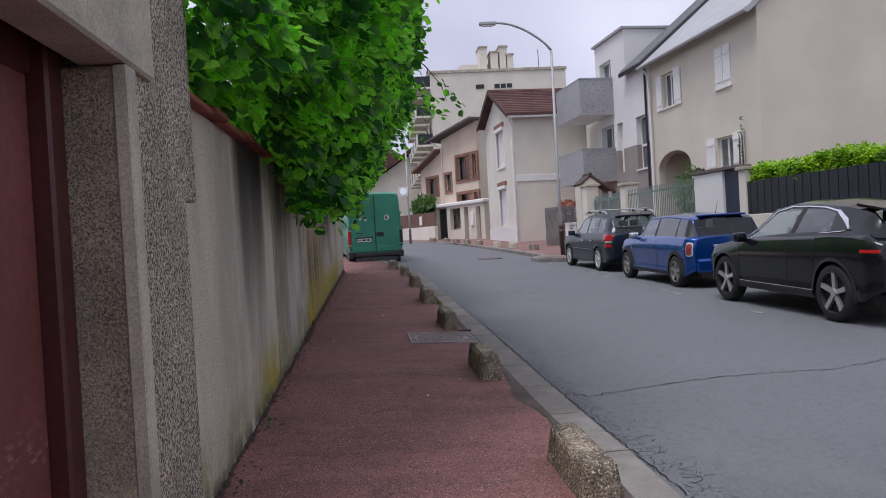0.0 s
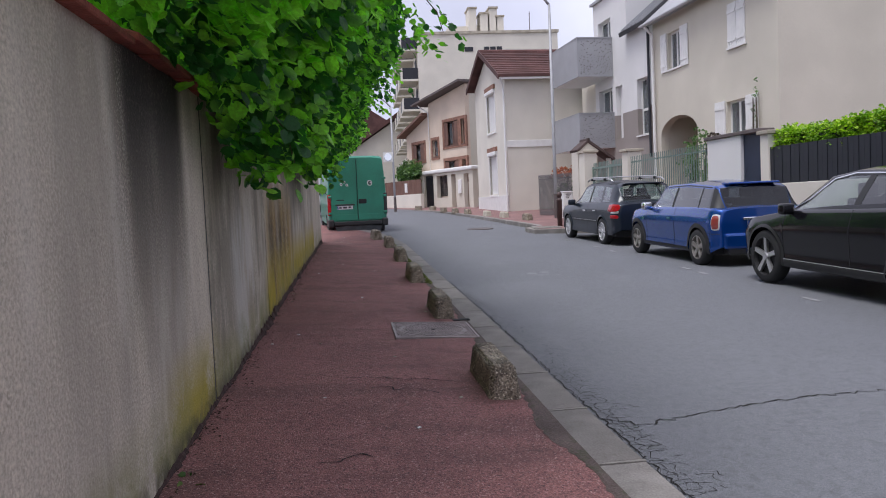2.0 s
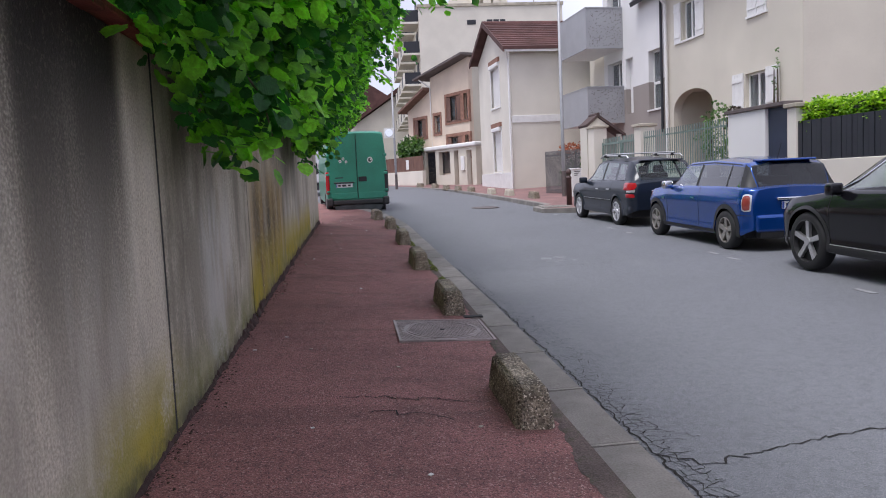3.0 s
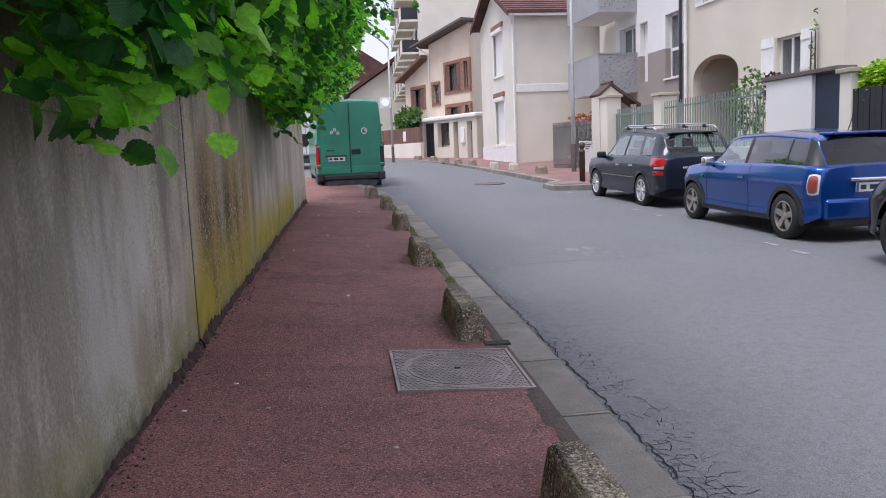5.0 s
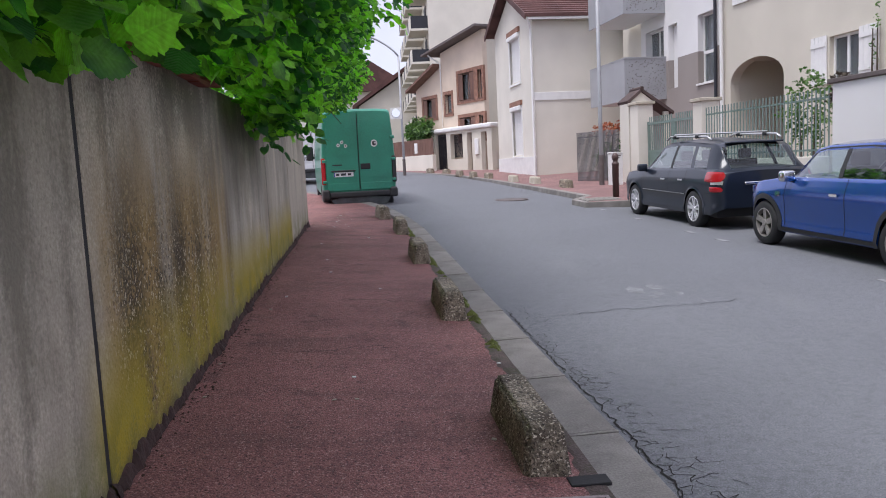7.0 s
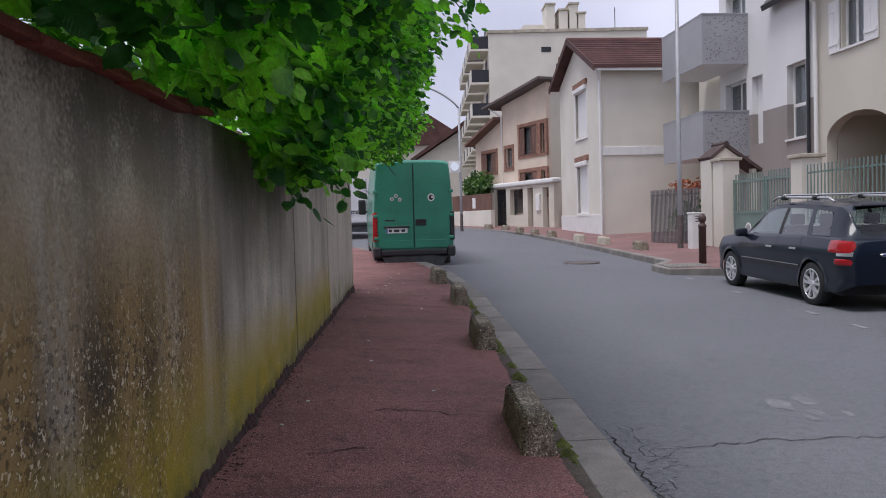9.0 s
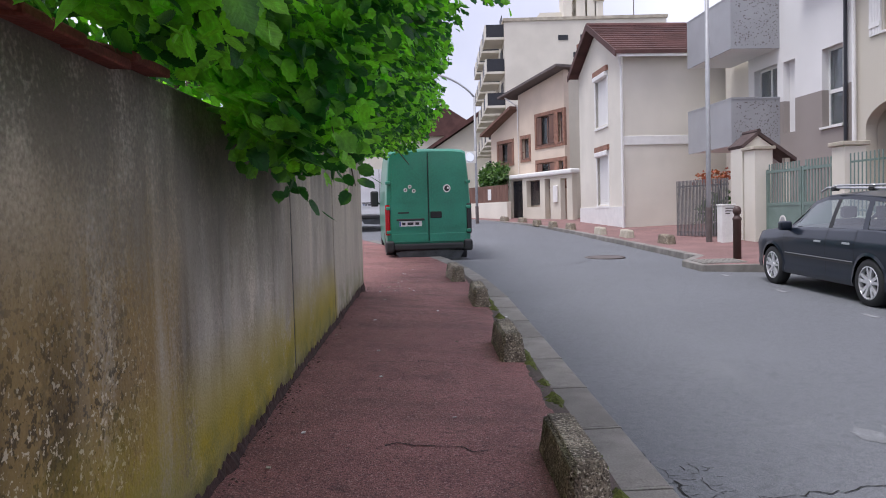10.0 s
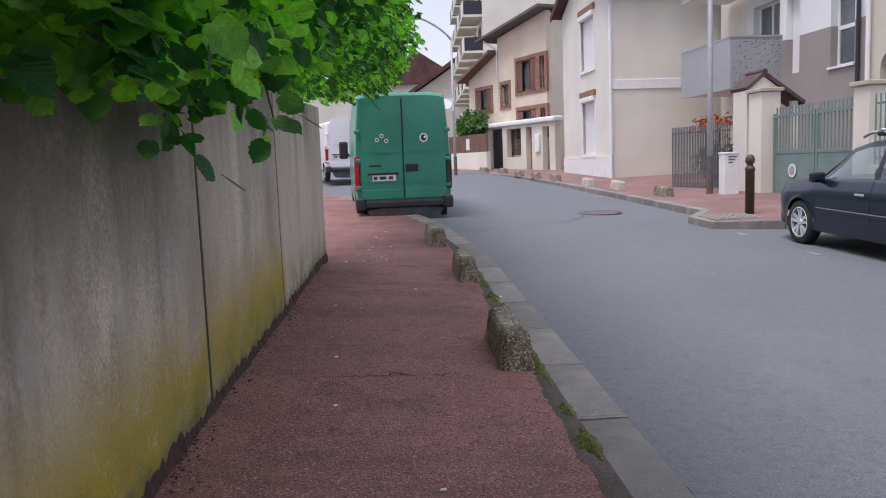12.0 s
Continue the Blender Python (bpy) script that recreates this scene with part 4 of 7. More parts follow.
part("partition", boxes((2.5, 2.6, 1.9, 6.9, -1, 9.0)), M_INSIDE, md)
part("floor_inside", boxes((0.36, 8.6, 1.9, 6.9, 6.2, 6.3)), M_INSIDE, md)


def balcony(z0, z1, u0, u1, dp, perforated):
    bal = part("balcony", boxes((-dp + 0.05, 0.0, u0 + 0.03, u1 - 0.05, z0, z0 + 0.2)), M_WHITE, md, "grey metal balcony with perforated side")
    part("front_panel", boxes((-dp, -dp + 0.04, u0, u1, z0 - 0.02, z1)), M_GREYP, bal)
    if perforated:
        bm = B()
        box(bm, -dp + 0.04, 0, u0, u0 + 0.04, z0 - 0.02, z1)
        part("side_panel", bm, M_GREYP, bal)
        r = random.Random(7)
        bm = B()
        for _ in range(260):
            x, z, s = r.uniform(-dp + 0.1, -0.05), r.uniform(z0 + 0.08, z1 - 0.06), r.uniform(0.008, 0.02)
            tube(bm, (x, u0 - 0.004, z), (x, u0 + 0.002, z), s, seg=6)
        q = part("perforation", bm, M_IRON, bal)
        q["kind"] = "stuff"
    part("handrail", boxes((-dp - 0.01, 0, u0 - 0.02, u0 + 0.06, z1 + 0.001, z1 + 0.05), (-dp - 0.01, -dp + 0.06, u0 + 0.06, u1, z1 + 0.001, z1 + 0.05)), M_GREYP, bal)
    return bal


balcony(2.85, 4.25, 5.3, 8.6, 1.55, True)
balcony(5.8, 7.35, 5.3, 8.6, 1.55, True)
part("side_wing", boxes((0.1, 8, 7.31, 9.2, -1, 6.6)), M_CREAM, md)

# ---- far side: gabled cream house ----
hs = thing("gabled_house", pose(7.52, 39.94, 1.05, 0, 0, A), "cream gabled house with brown tiled roof and white shutters", "house")
holes = [(2.1, 3.85, 4.35, 6.55), (2.1, 3.75, 0.95, 3.25)]
part("wall", panel(0, 6.7, -1, 6.8, holes, 0.3), M_CREAM, hs)
part("gable", prism([(0.0, 6.801), (6.7, 6.801), (6.7, 7.08), (3.6, 8.55)], "x", 0, 0.3), M_CREAM, hs)
part("side_wall", boxes((0.301, 12, 0.0, 0.3, -1, 6.8)), M_CREAM, hs)
part("side_wall", boxes((0.301, 12, 6.4, 6.7, -1, 7.05)), M_CREAM, hs)
part("back_wall", boxes((11.7, 12, 0.3, 6.4, -1, 6.8)), M_CREAM, hs)
part("string_course", boxes((-0.02, 10, -0.04, -0.001, 3.25, 3.6), bev=0.008), M_PAINTW, hs)
part("plinth", boxes((-0.04, -0.001, -0.0, 6.7, -1, 0.85)), M_PAINTW, hs)
part("downpipe", pipe([(-0.3, -0.35, 6.75), (-0.1, -0.06, 6.3), (-0.1, -0.06, 0)], [0.05] * 3), M_PAINTW, hs)
part("eaves_board", boxes((-0.3, 12.2, -0.42, -0.36, 6.62, 6.8)), M_PAINTW, hs)
for e, ze in ((-0.45, 6.72), (7.05, 7.05)):
    ridge, eave = (3.6, 8.68), (e, ze)
    n = 13
    for k in range(n):
        f0, f1 = k / n, (k + 1) / n + 0.02
        y0, z0 = eave[0] + (ridge[0] - eave[0]) * f0, eave[1] + (ridge[1] - eave[1]) * f0
        y1, z1 = eave[0] + (ridge[0] - eave[0]) * min(f1, 1), eave[1] + (ridge[1] - eave[1]) * min(f1, 1)
        t0, t1 = 0.16, 0.09
        part("tile_course", prism([(y0, z0), (y1, z1), (y1, z1 + t1), (y0, z0 + t0)], "x", -0.4, 12.2), M_TILE, hs)
part("ridge", pipe([(-0.42, 3.6, 8.77), (12.2, 3.6, 8.77)], [0.12, 0.12]), M_TILE, hs)
part("bargeboard", prism([(-0.5, 6.6), (3.6, 8.58), (7.1, 6.94), (7.1, 7.18), (3.6, 8.85), (-0.5, 6.85)], "x", -0.46, -0.405), M_TILE, hs)
for u0, u1, z0, z1 in holes:
    q = part("roller_shutter", boxes((0.115, 0.13, u0, u1, z0, z1)), M_PAINTW, hs)
    sl = part("slat", boxes((0.1, 0.114, u0, u1, 0, 0.062), bev=0.004), M_PAINTW, q)
    sl.location.z = z0
    for z in span(z0, z1 - 0.07, 32)[1:]:
        part_mesh("slat", sl.data, M_PAINTW, q).location.z = z
    part("surround", boxes((-0.03, 0.1, u0 - 0.1, u0, z0 - 0.06, z1), (-0.03, 0.1, u1, u1 + 0.1, z0 - 0.06, z1), (-0.06, 0.1, u0 - 0.1, u1 + 0.1, z0 - 0.14, z0 - 0.061)), M_PAINTW, q)
    part("head_box", boxes((-0.14, 0.09, u0 - 0.05, u1 + 0.05, z1 - 0.22, z1 - 0.01), bev=0.03), M_PAINTW, q)
    part("lintel", boxes((-0.10, 0.0, u0 - 0.15, u1 + 0.15, z1, z1 + 0.22)), M_BRICK, q)

# ---- far side: peach house with brick surrounds, its front wall ----
b2 = thing("peach_house", pose(7.3, 50, 1.3, 0, 0, 24), "peach rendered old house with brick window surrounds", "house")
wn2 = [(1.75, 3.55, 4.2, 5.8), (0.9, 1.35, 4.2, 5.8), (4.45, 5.2, 3.6, 4.75), (1.75, 3.55, 1.9, 3.2), (0.9, 1.35, 1.9, 3.2)]
part("wall", panel(0.75, 5.6, -1, 7.0, wn2, 0.3), M_PEACH, b2)
part("gable", prism([(0.75, 7.001), (5.6, 7.001), (5.6, 7.35), (0.75, 8.0)], "x", 0, 0.3), M_PEACH, b2)
part("side_wall", boxes((0.301, 9, 0.75, 1.05, -1, 7.9)), M_BEIGE, b2)
part("side_wall", boxes((0.301, 9, 5.3, 5.6, -1, 7.3)), M_PEACH, b2)
part("back_wall", boxes((8.7, 9, 1.05, 5.3, -1, 7.2)), M_PEACH, b2)
part("roof", prism([(0.4, 8.06), (6.9, 7.3), (6.9, 7.42), (0.4, 8.2)], "x", -0.7, 9.2), M_IRON, b2)
part("downpipe", pipe([(-0.5, 6.3, 7.3), (-0.08, 5.55, 6.7), (-0.08, 5.55, 0)], [0.05] * 3), M_PAINTW, b2)
part("chimney", boxes((1.5, 2.3, 0.9, 1.7, 8.2, 9.6), bev=0.02), M_BRICK, b2)
ext = [(6.4, 8.1, 3.5, 4.7)]
part("wing", panel(5.61, 9.1, -1, 5.4, ext, 0.3), M_PEACH, b2)
part("wing_gable", prism([(5.61, 5.401), (9.1, 5.401), (5.61, 6.55)], "x", 0, 0.3), M_PEACH, b2)
part("wing_roof", prism([(5.61, 6.55), (9.5, 5.3), (9.5, 5.45), (5.61, 6.72)], "x", -0.6, 6), M_BROWNW, b2)
part("wing_side", boxes((0.301, 6, 8.8, 9.1, -1, 5.4)), M_PEACH, b2)
part("partition", boxes((3, 3.1, 1.05, 8.8, -1, 7)), M_INSIDE, b2)
for u0, u1, z0, z1 in wn2 + ext:
    q = window(b2, u0, u1, z0, z1, 0.14, 1 if u1 - u0 > 1 else 0, M_BROWNW)
    part("surround", boxes((-0.04, 0.1, u0 - 0.2, u0, z0 - 0.2, z1 + 0.2), (-0.04, 0.1, u1, u1 + 0.2, z0 - 0.2, z1 + 0.2), (-0.04, 0.1, u0, u1, z1, z1 + 0.2), (-0.05, 0.1, u0, u1, z0 - 0.2, z0 - 0.061)), M_BRICK, q)
    if u1 - u0 > 1:
        shutter(b2, u0 + 0.03, u0 + 0.5, z0 + 0.05, z1 - 0.05, M_BROWNW, -0.02, 3)
        shutter(b2, u1 - 0.5, u1 - 0.03, z0 + 0.05, z1 - 0.05, M_BROWNW, -0.02, 3)
fw2 = thing("front_wall", pose(7.3, 50, 1.25, 0, 0, 24), "pale rendered front wall with rounded cap and metal gates", "wall", kind="structure")
part("wall", panel(-0.6, 6.3, -0.6, 2.45, [(-0.1, 0.5, 0, 2.25), (1.5, 2.05, 0, 2.3), (2.55, 4.0, 0.8, 2.3), (4.45, 5.75, 0, 2.4)], 0.3), M_BEIGE, fw2).location = (-0.5, 0, 0)
part("cap", boxes((-0.65, -0.05, -0.7, 6.5, 2.455, 2.72), bev=0.08, seg=3), M_PAINTW, fw2)
part("letter_box", boxes((-0.6, -0.501, 0.7, 1.1, 1.0, 1.9), bev=0.02), M_PAINTW, fw2)
gt = thing("metal_gate", pose(7.3, 50, 1.25, 0, 0, 24), "dark blue-grey metal bar gate", "gate")
for k in range(12):
    part("bar", boxes((-0.4, -0.37, 4.52 + 0.1 * k, 4.56 + 0.1 * k, 0, 2.35)), M_DARK, gt)
part("rail", boxes((-0.365, -0.34, 4.5, 5.7, 0.2, 0.28), (-0.365, -0.34, 4.5, 5.7, 2.1, 2.18)), M_DARK, gt)
for k in range(12):
    part("bar", boxes((-0.3, -0.27, 2.62 + 0.108 * k, 2.65 + 0.108 * k, 0.9, 2.25)), M_DARK, gt)
rf = thing("board_fence", pose(7.3, 50, 1.35, 0, 0, 24) @ pose(-1.3, -1.9, 0), "red-brown board fence on a pale low wall", "fence")
part("low_wall", boxes((-0.1, 0.15, 6.6, 13, -0.6, 1.05), bev=0.01), M_CREAM, rf)
for k in range(30):
    part("board", boxes((0.0, 0.03, 6.65 + 0.2 * k, 6.83 + 0.2 * k, 1.055, 2.05)), M_BROWNW, rf)
part("notice", boxes((-0.02, -0.004, 8.7, 9.1, 1.2, 1.85)), M_PAINTW, rf)

# ---- distance: apartment block, roofs ----
ap = thing("apartment_block", pose(0, 0, 0), "tall cream apartment block with balconies and chimneys", "apartment block")
part("wall", boxes((5.85, 19, 72, 92, 0, 17.2)), M_CREAM, ap)
part("parapet", boxes((5.75, 19.1, 71.9, 92, 17.201, 17.45)), M_CONC, ap)
part("stair_head", prism([(7.5, 17.45), (13, 17.45), (13, 18.6), (9.2, 18.6), (8.6, 17.9)], "y", 75, 80), M_CREAM, ap)
for x, h in ((11.0, 20.0), (12.1, 19.5), (13.0, 20.0), (13.6, 19.2)):
    c = part("chimney", boxes((x, x + 0.75, 74, 76, 17.46, h), bev=0.03), M_CREAM, ap)
    part("cap", boxes((x - 0.08, x + 0.83, 73.9, 76.1, h + 0.001, h + 0.15)), M_CONC, c)
for x0, x1, z in ((10.2, 11.0, 15.6), (12.0, 12.5, 15.6), (12.6, 13.1, 15.6), (13.2, 13.7, 15.6), (11.4, 12.2, 14.2), (10.6, 11.2, 11.8)):
    part("vent", boxes((x0, x1, 71.96, 71.995, z, z + 0.4)), M_DARK, ap)
part("aerial", boxes((16.6, 16.66, 73, 73.06, 17.46, 19.4)), M_IRON, ap)
for f in range(6):
    z = 1.2 + 2.75 * f
    for k in range(4):
        y0 = 72.3 + 5 * k
        b = part("balcony", boxes((4.3, 5.845, y0, y0 + 3.6, z + 0.9, z + 1.08)), M_CREAM, ap)
        part("parapet", boxes((4.3, 4.4, y0, y0 + 1.7, z + 1.081, z + 2.1)), M_CREAM, b)
        part("end_railing", boxes((4.4, 5.84, y0 + 0.02, y0 + 0.06, z + 1.081, z + 2.1)), M_DARK, b)
        part("railing", boxes((4.32, 4.36, y0 + 1.7, y0 + 3.6, z + 1.1, z + 2.1)), M_DARK, b)
        part("window", boxes((5.8, 5.848, y0 + 1.5, y0 + 3.4, z + 1.1, z + 3.2)), M_SLATE, ap)
fh = thing("far_house", pose(0, 0, 0), "far pale house with steep brown roof", "house")
part("wall", boxes((-14, 6, 100, 112, 0, 11.3)), M_CREAM, fh)
part("roof", prism([(-15, 11.0), (-1.5, 12.9), (0.8, 14.7), (5.2, 11.8), (6.6, 11.0)], "y", 99.5, 112), M_TILE, fh)
fh2 = thing("far_gable_house", pose(0, 0, 0), "far cream house with sloping brown roof", "house")
part("wall", prism([(-0.5, 0), (6.5, 0), (6.5, 12.6), (5.4, 12.4), (-0.5, 8.6)], "y", 92, 97), M_CREAM, fh2)
part("roof", prism([(-1.2, 8.3), (5.4, 12.6), (6.6, 12.9), (6.6, 13.3), (5.2, 13.0), (-1.2, 8.7)], "y", 91.5, 97.2), M_TILE, fh2)
fl = thing("left_row_house", pose(0, 0, 0), "pale house beyond the garden trees", "house")
part("wall", boxes((-30, -12, 62, 75, 0, 8)), M_CREAM, fl)
part("roof", prism([(-30.5, 8), (-21, 12), (-11.5, 8)], "y", 61.5, 75.5), M_TILE, fl)


# ---- street furniture ----
def lamp_post(x, y, z, h, reach, label):
    lp = thing("street_lamp", pose(x, y, z), label, "street lamp")
    part("pole", pipe([(0, 0, -0.2), (0, 0, 2.4), (0, 0, h - 1.2)], [0.068, 0.066, 0.05], 12), M_STEEL, lp, smooth=True)
    part("collar", pipe([(0, 0, -0.1), (0, 0, 0.95)], [0.085, 0.082], 12), M_IRON, lp)
    arm = [(-reach * f, 0, h - 1.2 + 1.2 * math.sin(f * math.pi / 2) ** 0.8 if f else h - 1.2) for f in span(0, 1, 10)]
    part("arm", pipe(arm, [0.05] * 11), M_STEEL, lp, smooth=True)
    bm = boxes((-reach - 0.65, -reach + 0.05, -0.11, 0.11, h - 0.1, h + 0.05), bev=0.04, seg=2)
    head = part("lamp_head", bm, M_STEEL, lp)
    part("diffuser", boxes((-reach - 0.55, -reach - 0.1, -0.08, 0.08, h - 0.13, h - 0.101)), M_PAINTW, head)
    return lp


lamp_post(7.6, 30.9, foot_z(7.6, 30.9), 9.4, 2.3, "tall galvanised street lamp with curved arm")
l2 = lamp_post(2.1, 48.3, 1.2, 7.6, 2.3, "galvanised street lamp by the road bend")
part("mirror_back", prism([(-0.6, 3.1), (0.0, 3.1), (0.0, 3.7), (-0.6, 3.7)], "y", -0.14, -0.11), M_PAINTW, l2, "striped board behind the traffic mirror")
bm = B()
tube(bm, (-0.3, -0.141, 3.4), (-0.3, -0.18, 3.4), 0.25, 0.22, 24)
mm = mat("mirror", (0.75, 0.78, 0.8), 0.05, 0.02, 2, 10, 0, metal=1.0)
part("mirror", bm, mm, l2)
bo = thing("bollard", pose(6.42, 25.95, foot_z(6.42, 25.95)), "dark brown cast bollard with ball top", "bollard")
prof = [(0, -0.1), (0.082, -0.1), (0.082, 0.80), (0.092, 0.81), (0.092, 0.85), (0.065, 0.88), (0.052, 0.92), (0.078, 0.95), (0.09, 1.0), (0.076, 1.06), (0.04, 1.1), (0, 1.11)]


def lathe(prof, seg=16):
    bm = B()
    rings = [[bm.verts.new((r * math.cos(k * math.tau / seg), r * math.sin(k * math.tau / seg), z)) for k in range(seg)] if r > 0 else [bm.verts.new((0, 0, z))] for r, z in prof]
    for a, b in zip(rings, rings[1:]):
        for k in range(seg):
            q = [a[k % len(a)], a[(k + 1) % len(a)], b[(k + 1) % len(b)], b[k % len(b)]]
            q = list(dict.fromkeys(q))
            if len(q) > 2:
                bm.faces.new(q)
    return bm


part("post", lathe(prof), M_BOLL, bo, smooth=True)
ub = thing("utility_box", pose(7.95, 30.55, foot_z(7.95, 30.5), 0, 0, A), "white street utility cabinet beside the gate pillar", "utility box")
part("cabinet", boxes((-0.2, 0.18, -0.15, 0.15, -0.1, 0.98), bev=0.012), M_PAINTW, ub)
part("lid", boxes((-0.215, 0.195, -0.165, 0.165, 0.981, 1.03), bev=0.01), M_PAINTW, ub)
for k, z in enumerate((0.9, 0.83, 0.76)):
    part("label_bar", boxes((-0.1, 0.12 - 0.05 * k, -0.156, -0.151, z, z + 0.03)), M_IRON, ub)


# ---- vehicles ----
def paint(name, col, rough=0.28):
    m = mat(name, col, rough, 0.06, 1.5, 300, 0.0, coat=0.5, fvar=0.03)
    m.node_tree.nodes["Principled BSDF"].inputs["Specular IOR Level"].default_value = 0.25
    return m


M_CHROME = mat("chrome", (0.75, 0.76, 0.78), 0.12, 0.04, 3, 30, 0, metal=1.0)
M_BRIGHT = mat("bright_trim", (0.72, 0.72, 0.74), 0.25, 0.05, 3, 30, 0, metal=0.5)
M_ALLOY = mat("alloy", (0.60, 0.60, 0.61), 0.3, 0.1, 6, 40, 0, metal=0.7)
M_ALLOYD = mat("dull_alloy", (0.32, 0.30, 0.28), 0.5, 0.2, 6, 40, 0, metal=0.4)
M_PLASTIC = mat("black_plastic", (0.022, 0.022, 0.024), 0.55, 0.15, 5, 60, 0.05)
M_LAMPR = mat("red_lamp", (0.40, 0.006, 0.012), 0.15, 0.15, 8, 60, 0, coat=0.3)
M_LAMPO = mat("amber_lamp", (0.30, 0.055, 0.045), 0.15, 0.15, 8, 60, 0, coat=1.0)
M_PLATE = mat("plate_white", (0.68, 0.69, 0.70), 0.4, 0.05, 3, 40, 0)
M_BAR = mat("plate_bar", (0.03, 0.03, 0.035), 0.5, 0.05, 3, 40, 0)
M_BLUEB = mat("plate_blue", (0.03, 0.08, 0.35), 0.4, 0.05, 3, 40, 0)
M_SEAT = mat("dark_seat_cloth", (0.03, 0.03, 0.033), 0.9, 0.2, 5, 90, 0.1)


def grid(fn, nu, nv, bm=None):
    bm = bm or B()
    vs = [[bm.verts.new(fn(i / nu, j / nv)) for j in range(nv + 1)] for i in range(nu + 1)]
    for i in range(nu):
        for j in range(nv):
            bm.faces.new((vs[i][j], vs[i + 1][j], vs[i + 1][j + 1], vs[i][j + 1]))
    return bm


def wheel(parent, x, y, r, side, spokes, rim_mat, wd=0.2, rf=0.0, slim=1.25, spoke_mat=None, twin=0.0):
    """side: -1 for the wheel whose face looks to -x."""
    t = lathe([(r * (0.62 + rf), -wd / 2), (r * 0.9, -wd / 2), (r * 0.985, -wd / 2 + 0.03), (r, -wd / 4), (r, wd / 4), (r * 0.985, wd / 2 - 0.03), (r * 0.9, wd / 2), (r * (0.62 + rf), wd / 2 - 0.01)], 32)
    turn = Matrix.Translation((x, y, r)) @ pose(0, 0, 0, 0, 90 * side, 0)
    bmesh.ops.transform(t, matrix=turn, verts=t.verts)
    w = part("wheel", t, M_BLACK, parent, smooth=True)
    bm = lathe([(r * (0.66 + rf), wd / 2 - 0.05), (r * (0.66 + rf), wd / 2 - 0.008), (r * (0.62 + rf), wd / 2 - 0.004), (r * (0.6 + rf), wd / 2 - 0.07)], 32)
    hoop, bm = bm, (B() if spoke_mat else bm)
    for a in [k * math.tau / spokes + o for k in range(spokes) for o in ((-twin, twin) if twin else (0.0,))]:
        rot = Matrix.Rotation(a, 4, "Z")
        sw = r * slim / spokes
        v = [bm.verts.new(rot @ Vector(p)) for p in ((r * 0.08, -sw * 0.55, wd / 2 - 0.025), (r * (0.63 + rf), -sw * 0.75, wd / 2 - 0.012), (r * (0.63 + rf), sw * 0.55, wd / 2 - 0.012), (r * 0.08, sw * 0.55, wd / 2 - 0.025),
                                                     (r * 0.08, -sw * 0.5, wd / 2 - 0.07), (r * (0.63 + rf), -sw * 0.7, wd / 2 - 0.06), (r * (0.63 + rf), sw * 0.5, wd / 2 - 0.06), (r * 0.08, sw * 0.5, wd / 2 - 0.07))]
        for q in ((0, 1, 2, 3), (0, 4, 5, 1), (2, 6, 7, 3), (1, 5, 6, 2)):
            bm.faces.new([v[i] for i in q])
    bmesh.ops.create_cone(bm, cap_ends=True, segments=14, radius1=r * 0.17, radius2=r * 0.14, depth=0.05, matrix=Matrix.Translation((0, 0, wd / 2 - 0.035)))
    bmesh.ops.recalc_face_normals(bm, faces=list(bm.faces))
    bmesh.ops.transform(bm, matrix=turn, verts=bm.verts)
    part("spokes" if spoke_mat else "rim", bm, spoke_mat or rim_mat, w)
    if spoke_mat:
        bmesh.ops.transform(hoop, matrix=turn, verts=hoop.verts)
        part("rim", hoop, rim_mat, w)
    bm = lathe([(r * (0.64 + rf), -wd / 2 + 0.02), (r * (0.64 + rf), wd / 2 - 0.075), (0, wd / 2 - 0.075)], 24)
    bmesh.ops.transform(bm, matrix=turn, verts=bm.verts)
    part("brake_drum", bm, M_BLACK, w)
    return w


def plate(parent, x0, x1, y, z0, z1, name="number_plate"):
    p = part(name, boxes((x0, x1, y - 0.012, y, z0, z1), bev=0.003), M_PLATE, parent)
    h = z1 - z0
    w = x1 - x0
    part("blue_band", boxes((x0 + 0.003, x0 + 0.07 * w, y - 0.0145, y - 0.0125, z0 + 0.004, z1 - 0.004)), M_BLUEB, p)
    for a, b in ((0.12, 0.27), (0.36, 0.62), (0.71, 0.88)):
        part("bar", boxes((x0 + a * w, x0 + b * w, y - 0.0145, y - 0.0125, z0 + 0.25 * h, z1 - 0.25 * h)), M_BAR, p)
    return p


